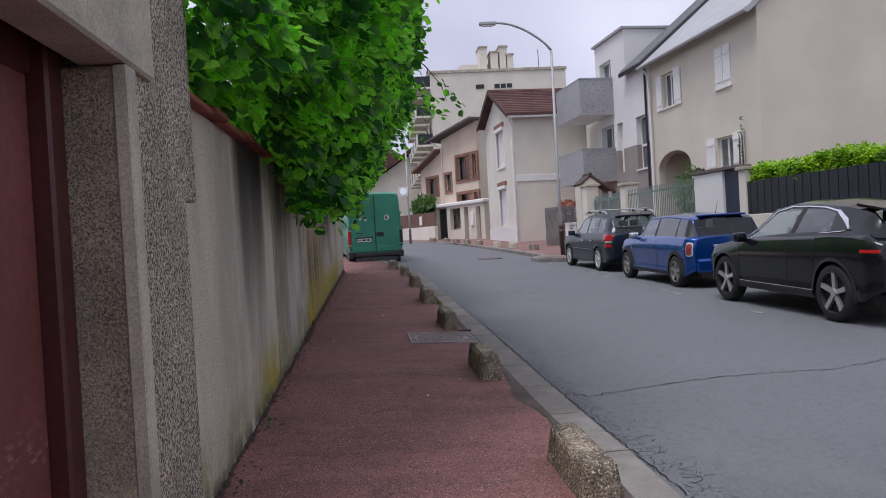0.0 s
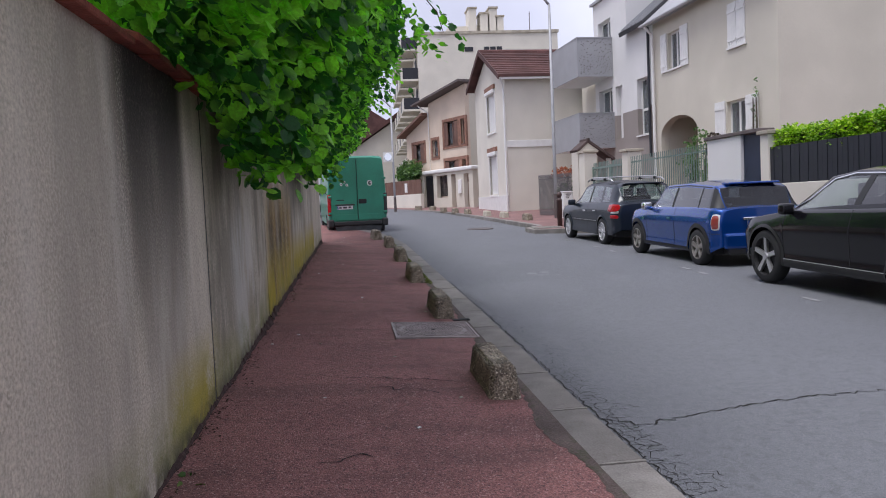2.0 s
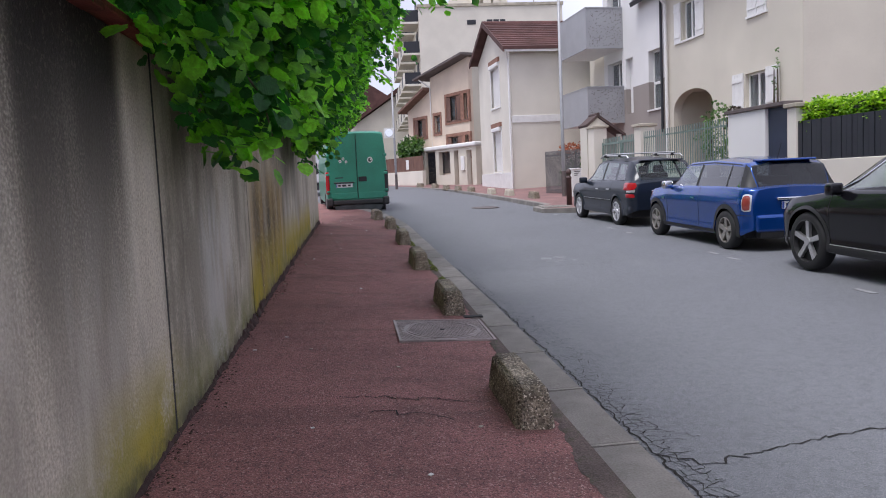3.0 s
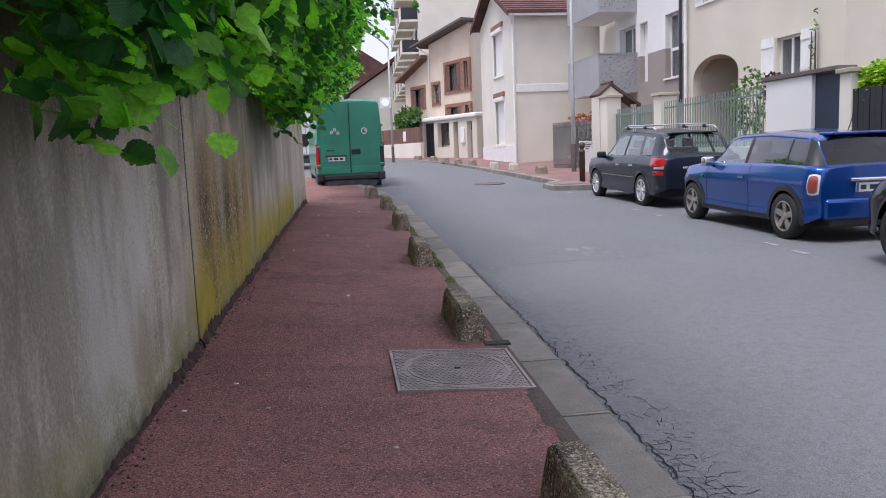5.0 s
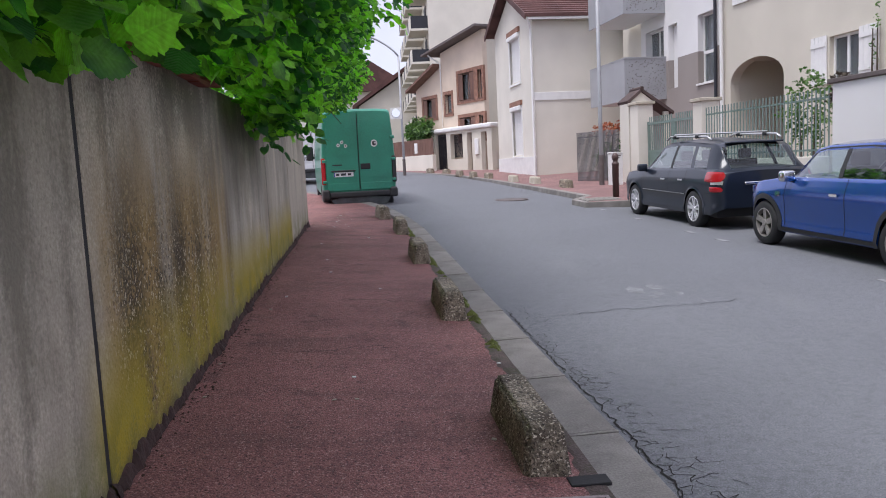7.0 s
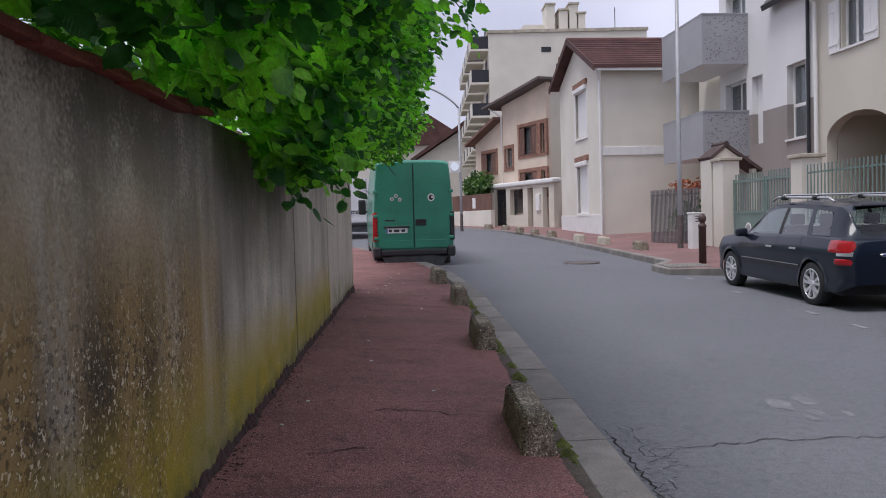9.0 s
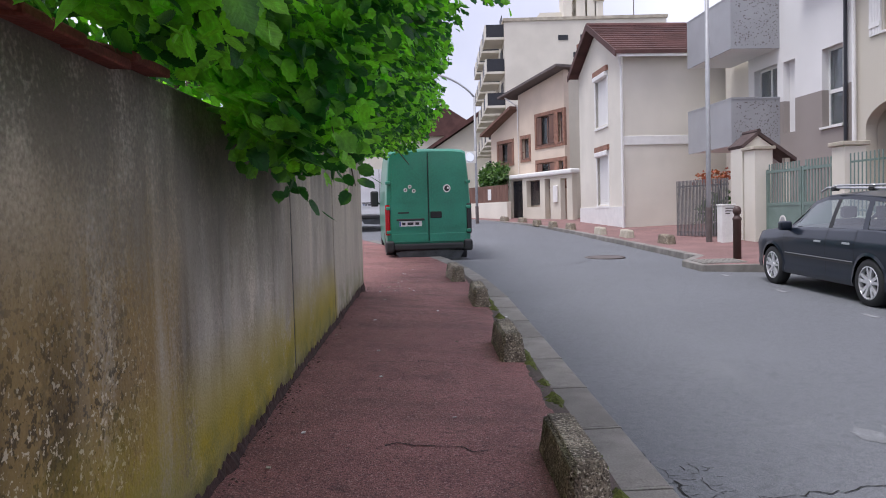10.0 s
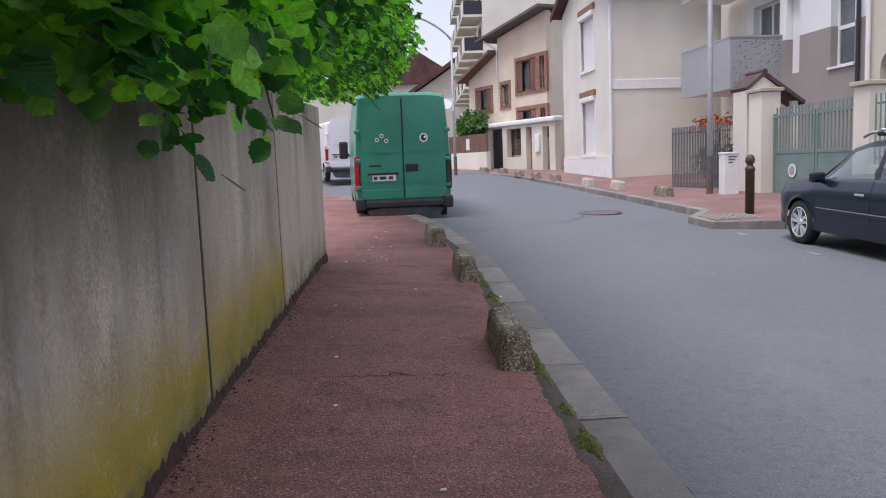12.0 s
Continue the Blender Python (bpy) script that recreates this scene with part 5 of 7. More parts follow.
class Body:
    """A car's shell: rings across the car at stations along its length."""

    def __init__(s, L, W, top, roof, sill, wheels, r, plan, roof_in=0.2):
        s.L, s.W, s.top, s.roof, s.sill, s.wheels, s.r, s.plan, s.roof_in = L, W, top, roof, sill, wheels, r, plan, roof_in

    def hw(s, y):
        return s.W / 2 * lerp(s.plan, y) * s.end(y, 0.80, 0.68)

    def end(s, y, back, nose):
        """Rounding of the tail and nose: 1 along the middle."""
        d, e = (y + s.L / 2) / 0.26, (s.L / 2 - y) / 0.5
        f = 1.0
        if d < 1:
            f *= back + (1 - back) * math.sqrt(max(0, 1 - (1 - d) ** 2))
        if e < 1:
            f *= nose + (1 - nose) * math.sqrt(max(0, 1 - (1 - e) ** 2))
        return f

    def low(s, y):
        z = lerp(s.sill, y)
        for yc in s.wheels:
            ra = s.r * 1.14
            if abs(y - yc) < ra:
                z = max(z, s.r + math.sqrt(ra * ra - (y - yc) ** 2))
        return z

    def side(s, y, z, off=0.0):
        """Half width at a height below the belt."""
        b, t = lerp(s.sill, y), lerp(s.top, y)
        f = (z - b) / max(t - b, 0.05)
        return s.hw(y) * lerp([(-0.3, 0.955), (0, 0.965), (0.1, 0.99), (0.2, 0.972), (0.36, 0.978), (0.55, 0.992), (0.68, 1.0), (0.76, 0.992), (0.88, 0.962), (1, 0.925)], f) + off

    def glass_edge(s, y, v):
        """Point of the cabin's side: v runs from the belt to the roof's edge."""
        zt, zr = lerp(s.top, y), lerp(s.roof, y)
        w = s.hw(y) * 0.9
        return w - s.roof_in * s.W / 2 * max(v, 0) ** 1.15, zt - 0.02 + (zr - zt) * v

    def roof_z(s, y, x):
        e = s.glass_edge(y, 1.0)[0]
        zt, zr = lerp(s.top, y), lerp(s.roof, y)
        k = min(1, max(0, zr - zt) / 0.25)
        return zr - 0.02 + 0.055 * k * (1 - (x / e) ** 2)

    def shell(s, parent, material):
        ys = sorted(set([round(v, 3) for v in span(-s.L / 2, s.L / 2, 84)] + [p[0] for p in s.top] + [round(-s.L / 2 + 0.26 * v * v, 4) for v in span(0, 1, 9)] + [round(s.L / 2 - 0.5 * v * v, 4) for v in span(0, 1, 9)]))
        bm = B()
        rings = []
        for y in ys:
            zb, zt = s.low(y), lerp(s.top, y)
            k = s.end(y, 0.86, 0.7)
            if k < 1:
                zc = (zb + zt) / 2 - 0.05
                zb, zt = zc + (zb - zc) * k, zc + (zt - zc) * s.end(y, 1.0, 0.7)
            half = [(s.side(y, zb + (zt - zb) * f), zb + (zt - zb) * f) for f in (0, 0.06, 0.12, 0.2, 0.3, 0.42, 0.55, 0.64, 0.71, 0.79, 0.88, 0.95, 1.0)]
            w = half[-1][0]
            half += [(w * 0.95, zt + 0.012), (w * 0.8, zt + 0.025), (w * 0.4, zt + 0.04)]
            full = half + [(0, zt + 0.045)] + [(-x, z) for x, z in half[::-1]]
            rings.append([bm.verts.new((x, y, z)) for x, z in full])
        for a, b in zip(rings, rings[1:]):
            for i in range(len(a) - 1):
                bm.faces.new((a[i], b[i], b[i + 1], a[i + 1]))
        for ring in (rings[0], rings[-1]):
            c = [bm.verts.new(v.co) for v in ring]
            bm.faces.new(c)
        bmesh.ops.recalc_face_normals(bm, faces=list(bm.faces))
        return part("body", bm, material, parent, smooth=True)

    def cabin(s, parent, material):
        """Roof skin and pillars: the cabin's shell without its windows."""
        y0, y1 = s.roof[0][0], s.roof[-1][0]
        ys = sorted(set([round(v, 3) for v in span(y0, y1, 40)] + [p[0] for p in s.roof]))
        bm = B()
        rings = []
        for y in ys:
            half = [s.glass_edge(y, v) for v in (0.86, 0.93, 1.0)]
            e = half[-1][0]
            half += [(e * f, s.roof_z(y, e * f)) for f in (0.95, 0.8, 0.5, 0.2)]
            full = half + [(0, s.roof_z(y, 0))] + [(-x, z) for x, z in half[::-1]]
            rings.append([bm.verts.new((x, y, z)) for x, z in full])
        for a, b in zip(rings, rings[1:]):
            ya, yb = a[0].co.y, b[0].co.y
            mid = (ya + yb) / 2
            for i in range(len(a) - 1):
                xm = abs((a[i].co.x + a[i + 1].co.x) / 2)
                if (mid > s.wind or mid < s.rear) and xm < s.glass_edge(mid, 1.0)[0] * 0.93:
                    continue
                bm.faces.new((a[i], b[i], b[i + 1], a[i + 1]))
        bmesh.ops.recalc_face_normals(bm, faces=list(bm.faces))
        return part("roof", bm, material, parent, smooth=True)

    def side_patch(s, name, quad, material, parent, off=0.004, sides=(-1, 1), label=""):
        """quad: (y, v) corners at the belt rear, belt front, top front, top rear."""
        out = []
        for sd in sides:
            def fn(a, b):
                y = (quad[0][0] * (1 - a) + quad[1][0] * a) * (1 - b) + (quad[3][0] * (1 - a) + quad[2][0] * a) * b
                v = (quad[0][1] * (1 - a) + quad[1][1] * a) * (1 - b) + (quad[3][1] * (1 - a) + quad[2][1] * a) * b
                x, z = s.glass_edge(y, v)
                return (sd * (x + off), y, z)
            bm = grid(fn, 10, 5)
            bmesh.ops.recalc_face_normals(bm, faces=list(bm.faces))
            out.append(part(name, bm, material, parent, label, smooth=True))
        return out

    def lamp_patch(s, name, y0, y1, z0, z1, material, parent, off=0.01, sides=(-1, 1)):
        """A lens with rounded corners lying on the body's side."""
        cy, cz, ry, rz = (y0 + y1) / 2, (z0 + z1) / 2, (y1 - y0) / 2, (z1 - z0) / 2

        def fn(a, b, sd):
            a, b = 2 * a - 1, 2 * b - 1
            y, z = cy + ry * a * math.sqrt(1 - 0.22 * b * b), cz + rz * b * math.sqrt(1 - 0.22 * a * a)
            bulge = 0.012 * (1 - max(abs(a), abs(b)) ** 4)
            return (sd * s.side(y, z, off + bulge), y, z)
        for sd in sides:
            bm = grid(lambda a, b: fn(a, b, sd), 10, 10)
            bmesh.ops.recalc_face_normals(bm, faces=list(bm.faces))
            part(name, bm, material, parent, smooth=True)

    def door_patch(s, name, y0, y1, z0, z1, material, parent, off=0.004, sides=(-1, 1), th=0.0, label=""):
        for sd in sides:
            bm = grid(lambda a, b: (sd * s.side(y0 + (y1 - y0) * a, z0 + (z1 - z0) * b, off), y0 + (y1 - y0) * a, z0 + (z1 - z0) * b), 8, 4)
            if th:
                bmesh.ops.solidify(bm, geom=list(bm.faces), thickness=th)
            bmesh.ops.recalc_face_normals(bm, faces=list(bm.faces))
            part(name, bm, material, parent, label, smooth=True)

    def top_patch(s, name, y0, y1, k, material, parent, off=0.006):
        bm = grid(lambda a, b: (s.glass_edge(y0 + (y1 - y0) * a, 1.0)[0] * k * (2 * b - 1), y0 + (y1 - y0) * a, s.roof_z(y0 + (y1 - y0) * a, s.glass_edge(y0 + (y1 - y0) * a, 1.0)[0] * k * (2 * b - 1)) + off), 12, 10)
        bmesh.ops.recalc_face_normals(bm, faces=list(bm.faces))
        return part(name, bm, material, parent, smooth=True)

    def arches(s, parent, material, wd=0.05):
        for yc in s.wheels:
            for sd in (-1, 1):
                ra = s.r * 1.14
                z_end = lerp(s.sill, yc)
                a0 = math.asin(min(1, max(-1, (z_end - s.r) / ra)))

                def fn(a, b):
                    t = a0 + (math.pi - 2 * a0) * a
                    rr = ra - 0.012 + wd * b
                    y, z = yc + rr * math.cos(t), s.r + rr * math.sin(t)
                    return (sd * (s.side(y, z) + 0.012 * (1 - b) + 0.004), y, z)
                bm = grid(fn, 20, 2)
                bmesh.ops.recalc_face_normals(bm, faces=list(bm.faces))
                part("wheel_arch", bm, material, parent, smooth=True)

    def inside(s, parent, seats):
        w = s.W / 2 * 0.84
        zf = lerp(s.sill, 0) + 0.02
        part("underbody", boxes((-w, w, -s.L / 2 + 0.25, s.L / 2 - 0.25, zf - 0.05, zf + 0.1)), M_BLACK, parent)
        for yc in s.wheels:
            part("wheel_housing", boxes((-w * 0.62, w * 0.62, yc - s.r * 1.3, yc + s.r * 1.3, zf, lerp(s.top, yc) - 0.05)), M_BLACK, parent)
        for y in seats:
            for sd in (-1, 1):
                bm = boxes((sd * 0.36 - 0.24, sd * 0.36 + 0.24, y - 0.1, y + 0.04, zf + 0.1, lerp(s.top, y) + 0.14), (sd * 0.36 - 0.12, sd * 0.36 + 0.12, y - 0.09, y, lerp(s.top, y) + 0.15, lerp(s.top, y) + 0.33), bev=0.03, seg=2)
                part("seat", bm, M_SEAT, parent)
        part("dashboard", boxes((-w * 0.95, w * 0.95, s.wind - 0.05, s.wind + 0.5, zf + 0.3, lerp(s.top, s.wind) - 0.01), bev=0.03), M_SEAT, parent)


def mirror(s, parent, y, material, sides=(-1, 1)):
    for sd in sides:
        x, z = s.glass_edge(y, 0.1)
        bm = boxes((sd * (x + 0.14) - 0.1, sd * (x + 0.14) + 0.1, y - 0.04, y + 0.09, z - 0.05, z + 0.1), bev=0.035, seg=3)
        m = part("mirror", bm, material, parent, smooth=True)
        part("mirror_foot", boxes((min(sd * (x - 0.05), sd * (x + 0.08)), max(sd * (x - 0.05), sd * (x + 0.08)), y, y + 0.05, z - 0.06, z - 0.02)), M_PLASTIC, m)


def seams(s, parent, ys, z1f=0.97):
    for y in ys:
        for sd in (-1, 1):
            zb, zt = s.low(y) + 0.08, lerp(s.top, y)
            bm = grid(lambda a, b: (sd * s.side(y, zb + (zt - zb) * b, 0.003), y + 0.01 * (a - 0.5), zb + (zt - zb) * b), 1, 10)
            part("door_seam", bm, M_BLACK, parent)


def wiper(parent, x0, y0, z0, x1, y1, z1):
    part("wiper", pipe([(x0, y0, z0), (x1, y1, z1)], [0.014, 0.008], 6), M_PLASTIC, parent)


# electric crossover, black
ma = thing("black_crossover", pose(6.86, 11.03, road_z(6.8, 11.0), 1.46, 0, 2.0), "glossy black crossover car with chrome window line, parked", "car", "parked cars")
pb = paint("black_paint", (0.006, 0.006, 0.008), 0.18)
FULL = [(-3, 1.0), (3, 1.0)]
s = Body(4.55, 1.88, [(-2.275, 1.02), (-2.0, 1.14), (-1.3, 1.14), (0.9, 1.06), (1.2, 1.02), (1.95, 0.92), (2.2, 0.80), (2.275, 0.72)],
         [(-2.14, 1.12), (-2.0, 1.30), (-1.82, 1.45), (-1.3, 1.54), (-0.7, 1.59), (-0.1, 1.60), (0.4, 1.53), (1.36, 1.03)], [(-2.275, 0.45), (-2.0, 0.32), (-1.2, 0.28), (1.2, 0.28), (2.1, 0.32), (2.275, 0.42)],
         (-1.42, 1.47), 0.385, FULL, 0.27)
s.wind, s.rear = 0.42, -1.8
s.shell(ma, pb)
s.cabin(ma, pb)
s.inside(ma, (0.1, -0.85))
s.side_patch("side_window", [(-0.30, 0.08), (0.98, 0.08), (0.30, 0.86), (-0.36, 0.86)], M_CARGLASS, ma, 0.0)
s.side_patch("side_window", [(-1.25, 0.22), (-0.40, 0.08), (-0.46, 0.86), (-1.15, 0.86)], M_TINTGLASS, ma, 0.0)
s.side_patch("pillar", [(-0.41, 0.02), (-0.29, 0.02), (-0.35, 0.88), (-0.47, 0.88)], M_PLASTIC, ma, 0.003)
s.side_patch("rear_pillar", [(-2.13, 0.0), (-1.24, 0.0), (-1.14, 1.0), (-2.13, 1.0)], pb, ma, 0.002)
s.side_patch("front_pillar", [(0.98, 0.0), (1.36, 0.0), (0.45, 0.95), (0.30, 0.95)], pb, ma, 0.002)
s.side_patch("belt_trim", [(-1.32, 0.0), (1.0, 0.0), (0.95, 0.10), (-1.3, 0.20)], pb, ma, 0.003)
for sd in (-1, 1):
    pts = []
    for y, v in ((1.02, 0.16), (0.7, 0.52), (0.3, 0.9), (-0.1, 0.93), (-0.5, 0.93), (-0.9, 0.92), (-1.2, 0.84), (-1.45, 0.58), (-1.6, 0.30), (-1.45, 0.2), (-1.0, 0.14)):
        x, z = s.glass_edge(y, v)
        pts.append((sd * (x + 0.006), y, z))
    part("chrome_line", pipe(pts, [0.006, 0.011, 0.013, 0.013, 0.015, 0.018, 0.026, 0.036, 0.026, 0.012, 0.006], 6), M_CHROME, ma)
s.top_patch("windscreen", 0.44, 1.34, 0.95, M_CARGLASS, ma)
s.top_patch("rear_window", -2.12, -1.84, 0.95, M_CARGLASS, ma)
part("spoiler", prism([(-2.0, 1.455), (-1.98, 1.49), (-1.5, 1.56), (-1.5, 1.52)], "x", -0.6, 0.6), pb, ma)
s.arches(ma, M_PLASTIC, 0.045)
s.door_patch("sill_trim", -0.95, 1.0, 0.29, 0.38, M_PLASTIC, ma, 0.004)
s.door_patch("sill_line", -1.0, 1.0, 0.385, 0.395, M_ALLOY, ma, 0.006)
seams(s, ma, (-1.0, -0.36, 1.02))
mirror(s, ma, 0.85, pb)
for sd in (-1, 1):
    wheel(ma, sd * 0.83, -1.42, 0.385, sd, 5, M_PLASTIC, 0.22, 0.09, 0.68, M_ALLOY)
    wheel(ma, sd * 0.83, 1.47, 0.385, sd, 5, M_PLASTIC, 0.22, 0.09, 0.68, M_ALLOY)
part("tail_light", boxes((-0.74, -0.12, -2.292, -2.2, 0.945, 0.975), (0.12, 0.74, -2.292, -2.2, 0.945, 0.975), bev=0.006), M_LAMPR, ma)
s.door_patch("tail_light", -2.23, -1.98, 0.94, 0.98, M_LAMPR, ma, 0.006)
part("rear_bumper", boxes((-0.70, 0.70, -2.31, -2.2, 0.40, 0.64), bev=0.04, seg=2), M_PLASTIC, ma)
part("badge", boxes((-0.1, 0.1, -2.285, -2.27, 0.98, 1.0)), M_CHROME, ma)
plate(ma, -0.26, 0.26, -2.279, 0.70, 0.81)

# small blue hatchback
mi = thing("blue_hatchback", pose(6.86, 16.42, road_z(6.9, 16.4), 1.46, 0, 1.6), "metallic blue three-door hatchback with dark roof spoiler, parked", "car", "parked cars")
bl = mat("blue_paint", (0.002, 0.06, 0.30), 0.25, 0.06, 1.5, 300, 0.0, coat=0.9, fvar=0.03, metal=0.55)
s = Body(4.02, 1.76, [(-2.01, 0.98), (-1.85, 1.02), (-1.0, 1.03), (0.8, 1.0), (1.0, 0.99), (1.7, 0.91), (1.93, 0.84), (2.01, 0.78)],
         [(-1.93, 1.0), (-1.88, 1.1), (-1.74, 1.37), (-1.6, 1.43), (-0.6, 1.48), (0.25, 1.45), (0.5, 1.40), (1.04, 0.98)], [(-2.01, 0.33), (-1.8, 0.25), (-1.2, 0.24), (1.2, 0.24), (1.8, 0.27), (2.01, 0.4)],
         (-1.38, 1.38), 0.325, FULL, 0.19)
s.wind, s.rear = 0.52, -1.7
s.shell(mi, bl)
s.cabin(mi, bl)
s.inside(mi, (0.05, -0.8))
s.side_patch("side_window", [(-0.18, 0.06), (0.92, 0.06), (0.44, 0.92), (-0.18, 0.92)], M_CARGLASS, mi, 0.0)
s.side_patch("side_window", [(-1.25, 0.06), (-0.24, 0.06), (-0.24, 0.92), (-1.22, 0.92)], M_TINTGLASS, mi, 0.0)
s.side_patch("side_window", [(-1.72, 0.06), (-1.27, 0.06), (-1.24, 0.92), (-1.62, 0.92)], M_TINTGLASS, mi, 0.0)
s.side_patch("rear_pillar", [(-1.93, 0.05), (-1.70, 0.05), (-1.60, 0.95), (-1.93, 0.95)], M_PLASTIC, mi, 0.003)
s.side_patch("roof_edge", [(-1.72, 0.91), (0.5, 0.91), (0.4, 0.95), (-1.70, 0.95)], M_PLASTIC, mi, 0.003)
s.side_patch("pillar", [(-1.28, 0.03), (-1.24, 0.03), (-1.21, 0.88), (-1.25, 0.88)], M_PLASTIC, mi, 0.003)
s.side_patch("pillar", [(-0.25, 0.03), (-0.17, 0.03), (-0.17, 0.88), (-0.25, 0.88)], M_PLASTIC, mi, 0.003)
s.side_patch("front_pillar", [(0.92, 0.0), (0.98, 0.0), (0.5, 0.88), (0.44, 0.88)], M_PLASTIC, mi, 0.002)
s.side_patch("belt_trim", [(-1.76, -0.01), (0.98, -0.01), (0.96, 0.035), (-1.76, 0.035)], M_BRIGHT, mi, 0.006)
s.top_patch("windscreen", 0.54, 0.99, 0.93, M_CARGLASS, mi)
s.top_patch("rear_window", -1.92, -1.72, 1.0, M_TINTGLASS, mi)
part("spoiler", boxes((-0.47, 0.47, -1.80, -1.5, 1.43, 1.468), bev=0.018, seg=3), bl, mi)
part("rear_bumper", boxes((-0.70, 0.70, -2.06, -1.9, 0.32, 0.6), bev=0.05, seg=3), bl, mi)
part("lower_valance", boxes((-0.62, 0.62, -2.03, -1.85, 0.22, 0.34), bev=0.03, seg=2), M_PLASTIC, mi)
s.arches(mi, M_PLASTIC, 0.075)
s.door_patch("sill_trim", -1.0, 1.0, 0.25, 0.31, M_PLASTIC, mi, 0.006)
seams(s, mi, (-0.42, 0.88))
mirror(s, mi, 0.72, bl)
for o in [o for o in mi.children if o.name.startswith("mirror")]:
    o.data.materials[0] = M_CHROME
for sd in (-1, 1):
    wheel(mi, sd * 0.79, -1.38, 0.325, sd, 5, M_ALLOYD, 0.2, 0.0, 1.0)
    wheel(mi, sd * 0.79, 1.38, 0.325, sd, 5, M_ALLOYD, 0.2, 0.0, 1.0)
s.lamp_patch("lamp_ring", -1.995, -1.862, 0.65, 0.93, M_BRIGHT, mi, 0.002)
s.lamp_patch("lamp_lens", -1.985, -1.877, 0.672, 0.908, M_LAMPO, mi, 0.008)
part("boot_handle", boxes((-0.36, 0.36, -2.06, -2.0, 0.82, 0.87), bev=0.018, seg=2), M_CHROME, mi)
plate(mi, -0.27, 0.27, -2.022, 0.68, 0.80)
s.door_patch("bumper_seam", -1.99, -1.72, 0.585, 0.595, M_BLACK, mi, 0.004)
s.door_patch("door_handle", -0.30, -0.14, 0.80, 0.835, M_CHROME, mi, 0.02)
s.door_patch("side_scuttle", 0.98, 1.10, 0.74, 0.80, M_CHROME, mi, 0.008)
wiper(mi, 0.1, -1.96, 1.0, 0.55, -1.92, 1.03)
part("aerial", pipe([(0, -1.45, 1.48), (0, -1.56, 1.72)], [0.008, 0.004], 5), M_PLASTIC, mi)

# dark grey estate with roof bars
cl3 = thing("grey_estate_car", pose(6.86, 21.75, road_z(6.9, 21.7), 1.46, 0, 1.8), "dark slate-grey estate car with silver roof bars, parked", "car", "parked cars")
gp = paint("slate_paint", (0.010, 0.015, 0.026), 0.35)
s = Body(4.5, 1.84, [(-2.25, 0.98), (-2.08, 1.04), (-1.2, 1.05), (0.95, 1.0), (1.2, 0.98), (1.95, 0.90), (2.18, 0.80), (2.25, 0.74)],
         [(-2.18, 1.0), (-2.1, 1.12), (-1.86, 1.42), (-1.68, 1.50), (-0.5, 1.56), (0.1, 1.54), (0.5, 1.45), (1.34, 0.98)], [(-2.25, 0.36), (-2.0, 0.27), (-1.2, 0.25), (1.2, 0.25), (2.0, 0.28), (2.25, 0.4)],
         (-1.37, 1.40), 0.335, FULL, 0.21)
s.wind, s.rear = 0.52, -1.82
s.shell(cl3, gp)
s.cabin(cl3, gp)
s.inside(cl3, (0.1, -0.8))
s.side_patch("side_window", [(-0.22, 0.06), (0.98, 0.06), (0.4, 0.86), (-0.22, 0.86)], M_CARGLASS, cl3, 0.0)
s.side_patch("side_window", [(-1.10, 0.06), (-0.30, 0.06), (-0.30, 0.86), (-1.0, 0.86)], M_CARGLASS, cl3, 0.0)
s.side_patch("side_window", [(-1.72, 0.10), (-1.20, 0.06), (-1.10, 0.86), (-1.55, 0.82)], M_CARGLASS, cl3, 0.0)
s.side_patch("pillar", [(-0.31, 0.03), (-0.21, 0.03), (-0.21, 0.88), (-0.31, 0.88)], M_PLASTIC, cl3, 0.003)
s.side_patch("pillar", [(-1.21, 0.03), (-1.09, 0.03), (-0.99, 0.88), (-1.11, 0.88)], gp, cl3, 0.003)
s.side_patch("rear_pillar", [(-2.18, 0.0), (-1.71, 0.0), (-1.54, 1.0), (-2.18, 1.0)], gp, cl3, 0.003)
s.side_patch("front_pillar", [(0.98, 0.0), (1.2, 0.0), (0.5, 0.88), (0.4, 0.88)], gp, cl3, 0.002)
s.side_patch("belt_trim", [(-1.8, 0.0), (1.1, 0.0), (1.05, 0.06), (-1.78, 0.06)], M_PLASTIC, cl3, 0.003)
s.top_patch("windscreen", 0.54, 1.28, 0.93, M_CARGLASS, cl3)
s.top_patch("rear_window", -2.16, -1.85, 0.985, M_CARGLASS, cl3)
part("spoiler", boxes((-0.5, 0.5, -1.92, -1.72, 1.485, 1.515), bev=0.012), gp, cl3)
for sd in (-1, 1):
    part("roof_rail", pipe([(sd * 0.66, -1.55, 1.56), (sd * 0.66, -1.4, 1.62), (sd * 0.66, 0.1, 1.64), (sd * 0.66, 0.28, 1.58)], [0.02] * 4, 8), M_ALLOY, cl3, smooth=True)
for y in (-1.05, -0.1):
    rb = part("roof_bar", boxes((-0.68, 0.68, y - 0.04, y + 0.04, 1.655, 1.685), bev=0.012), M_ALLOY, cl3)
    for sd in (-1, 1):
        part("clamp", boxes((sd * 0.66 - 0.05, sd * 0.66 + 0.05, y - 0.05, y + 0.05, 1.59, 1.654), bev=0.015), M_PLASTIC, rb)
s.arches(cl3, gp, 0.05)
s.door_patch("rub_strip", -1.0, 0.95, 0.55, 0.585, M_PLASTIC, cl3, 0.012)
s.door_patch("strip_line", -1.0, 0.95, 0.587, 0.6, M_ALLOY, cl3, 0.013)
seams(s, cl3, (-1.02, -0.27, 1.02))
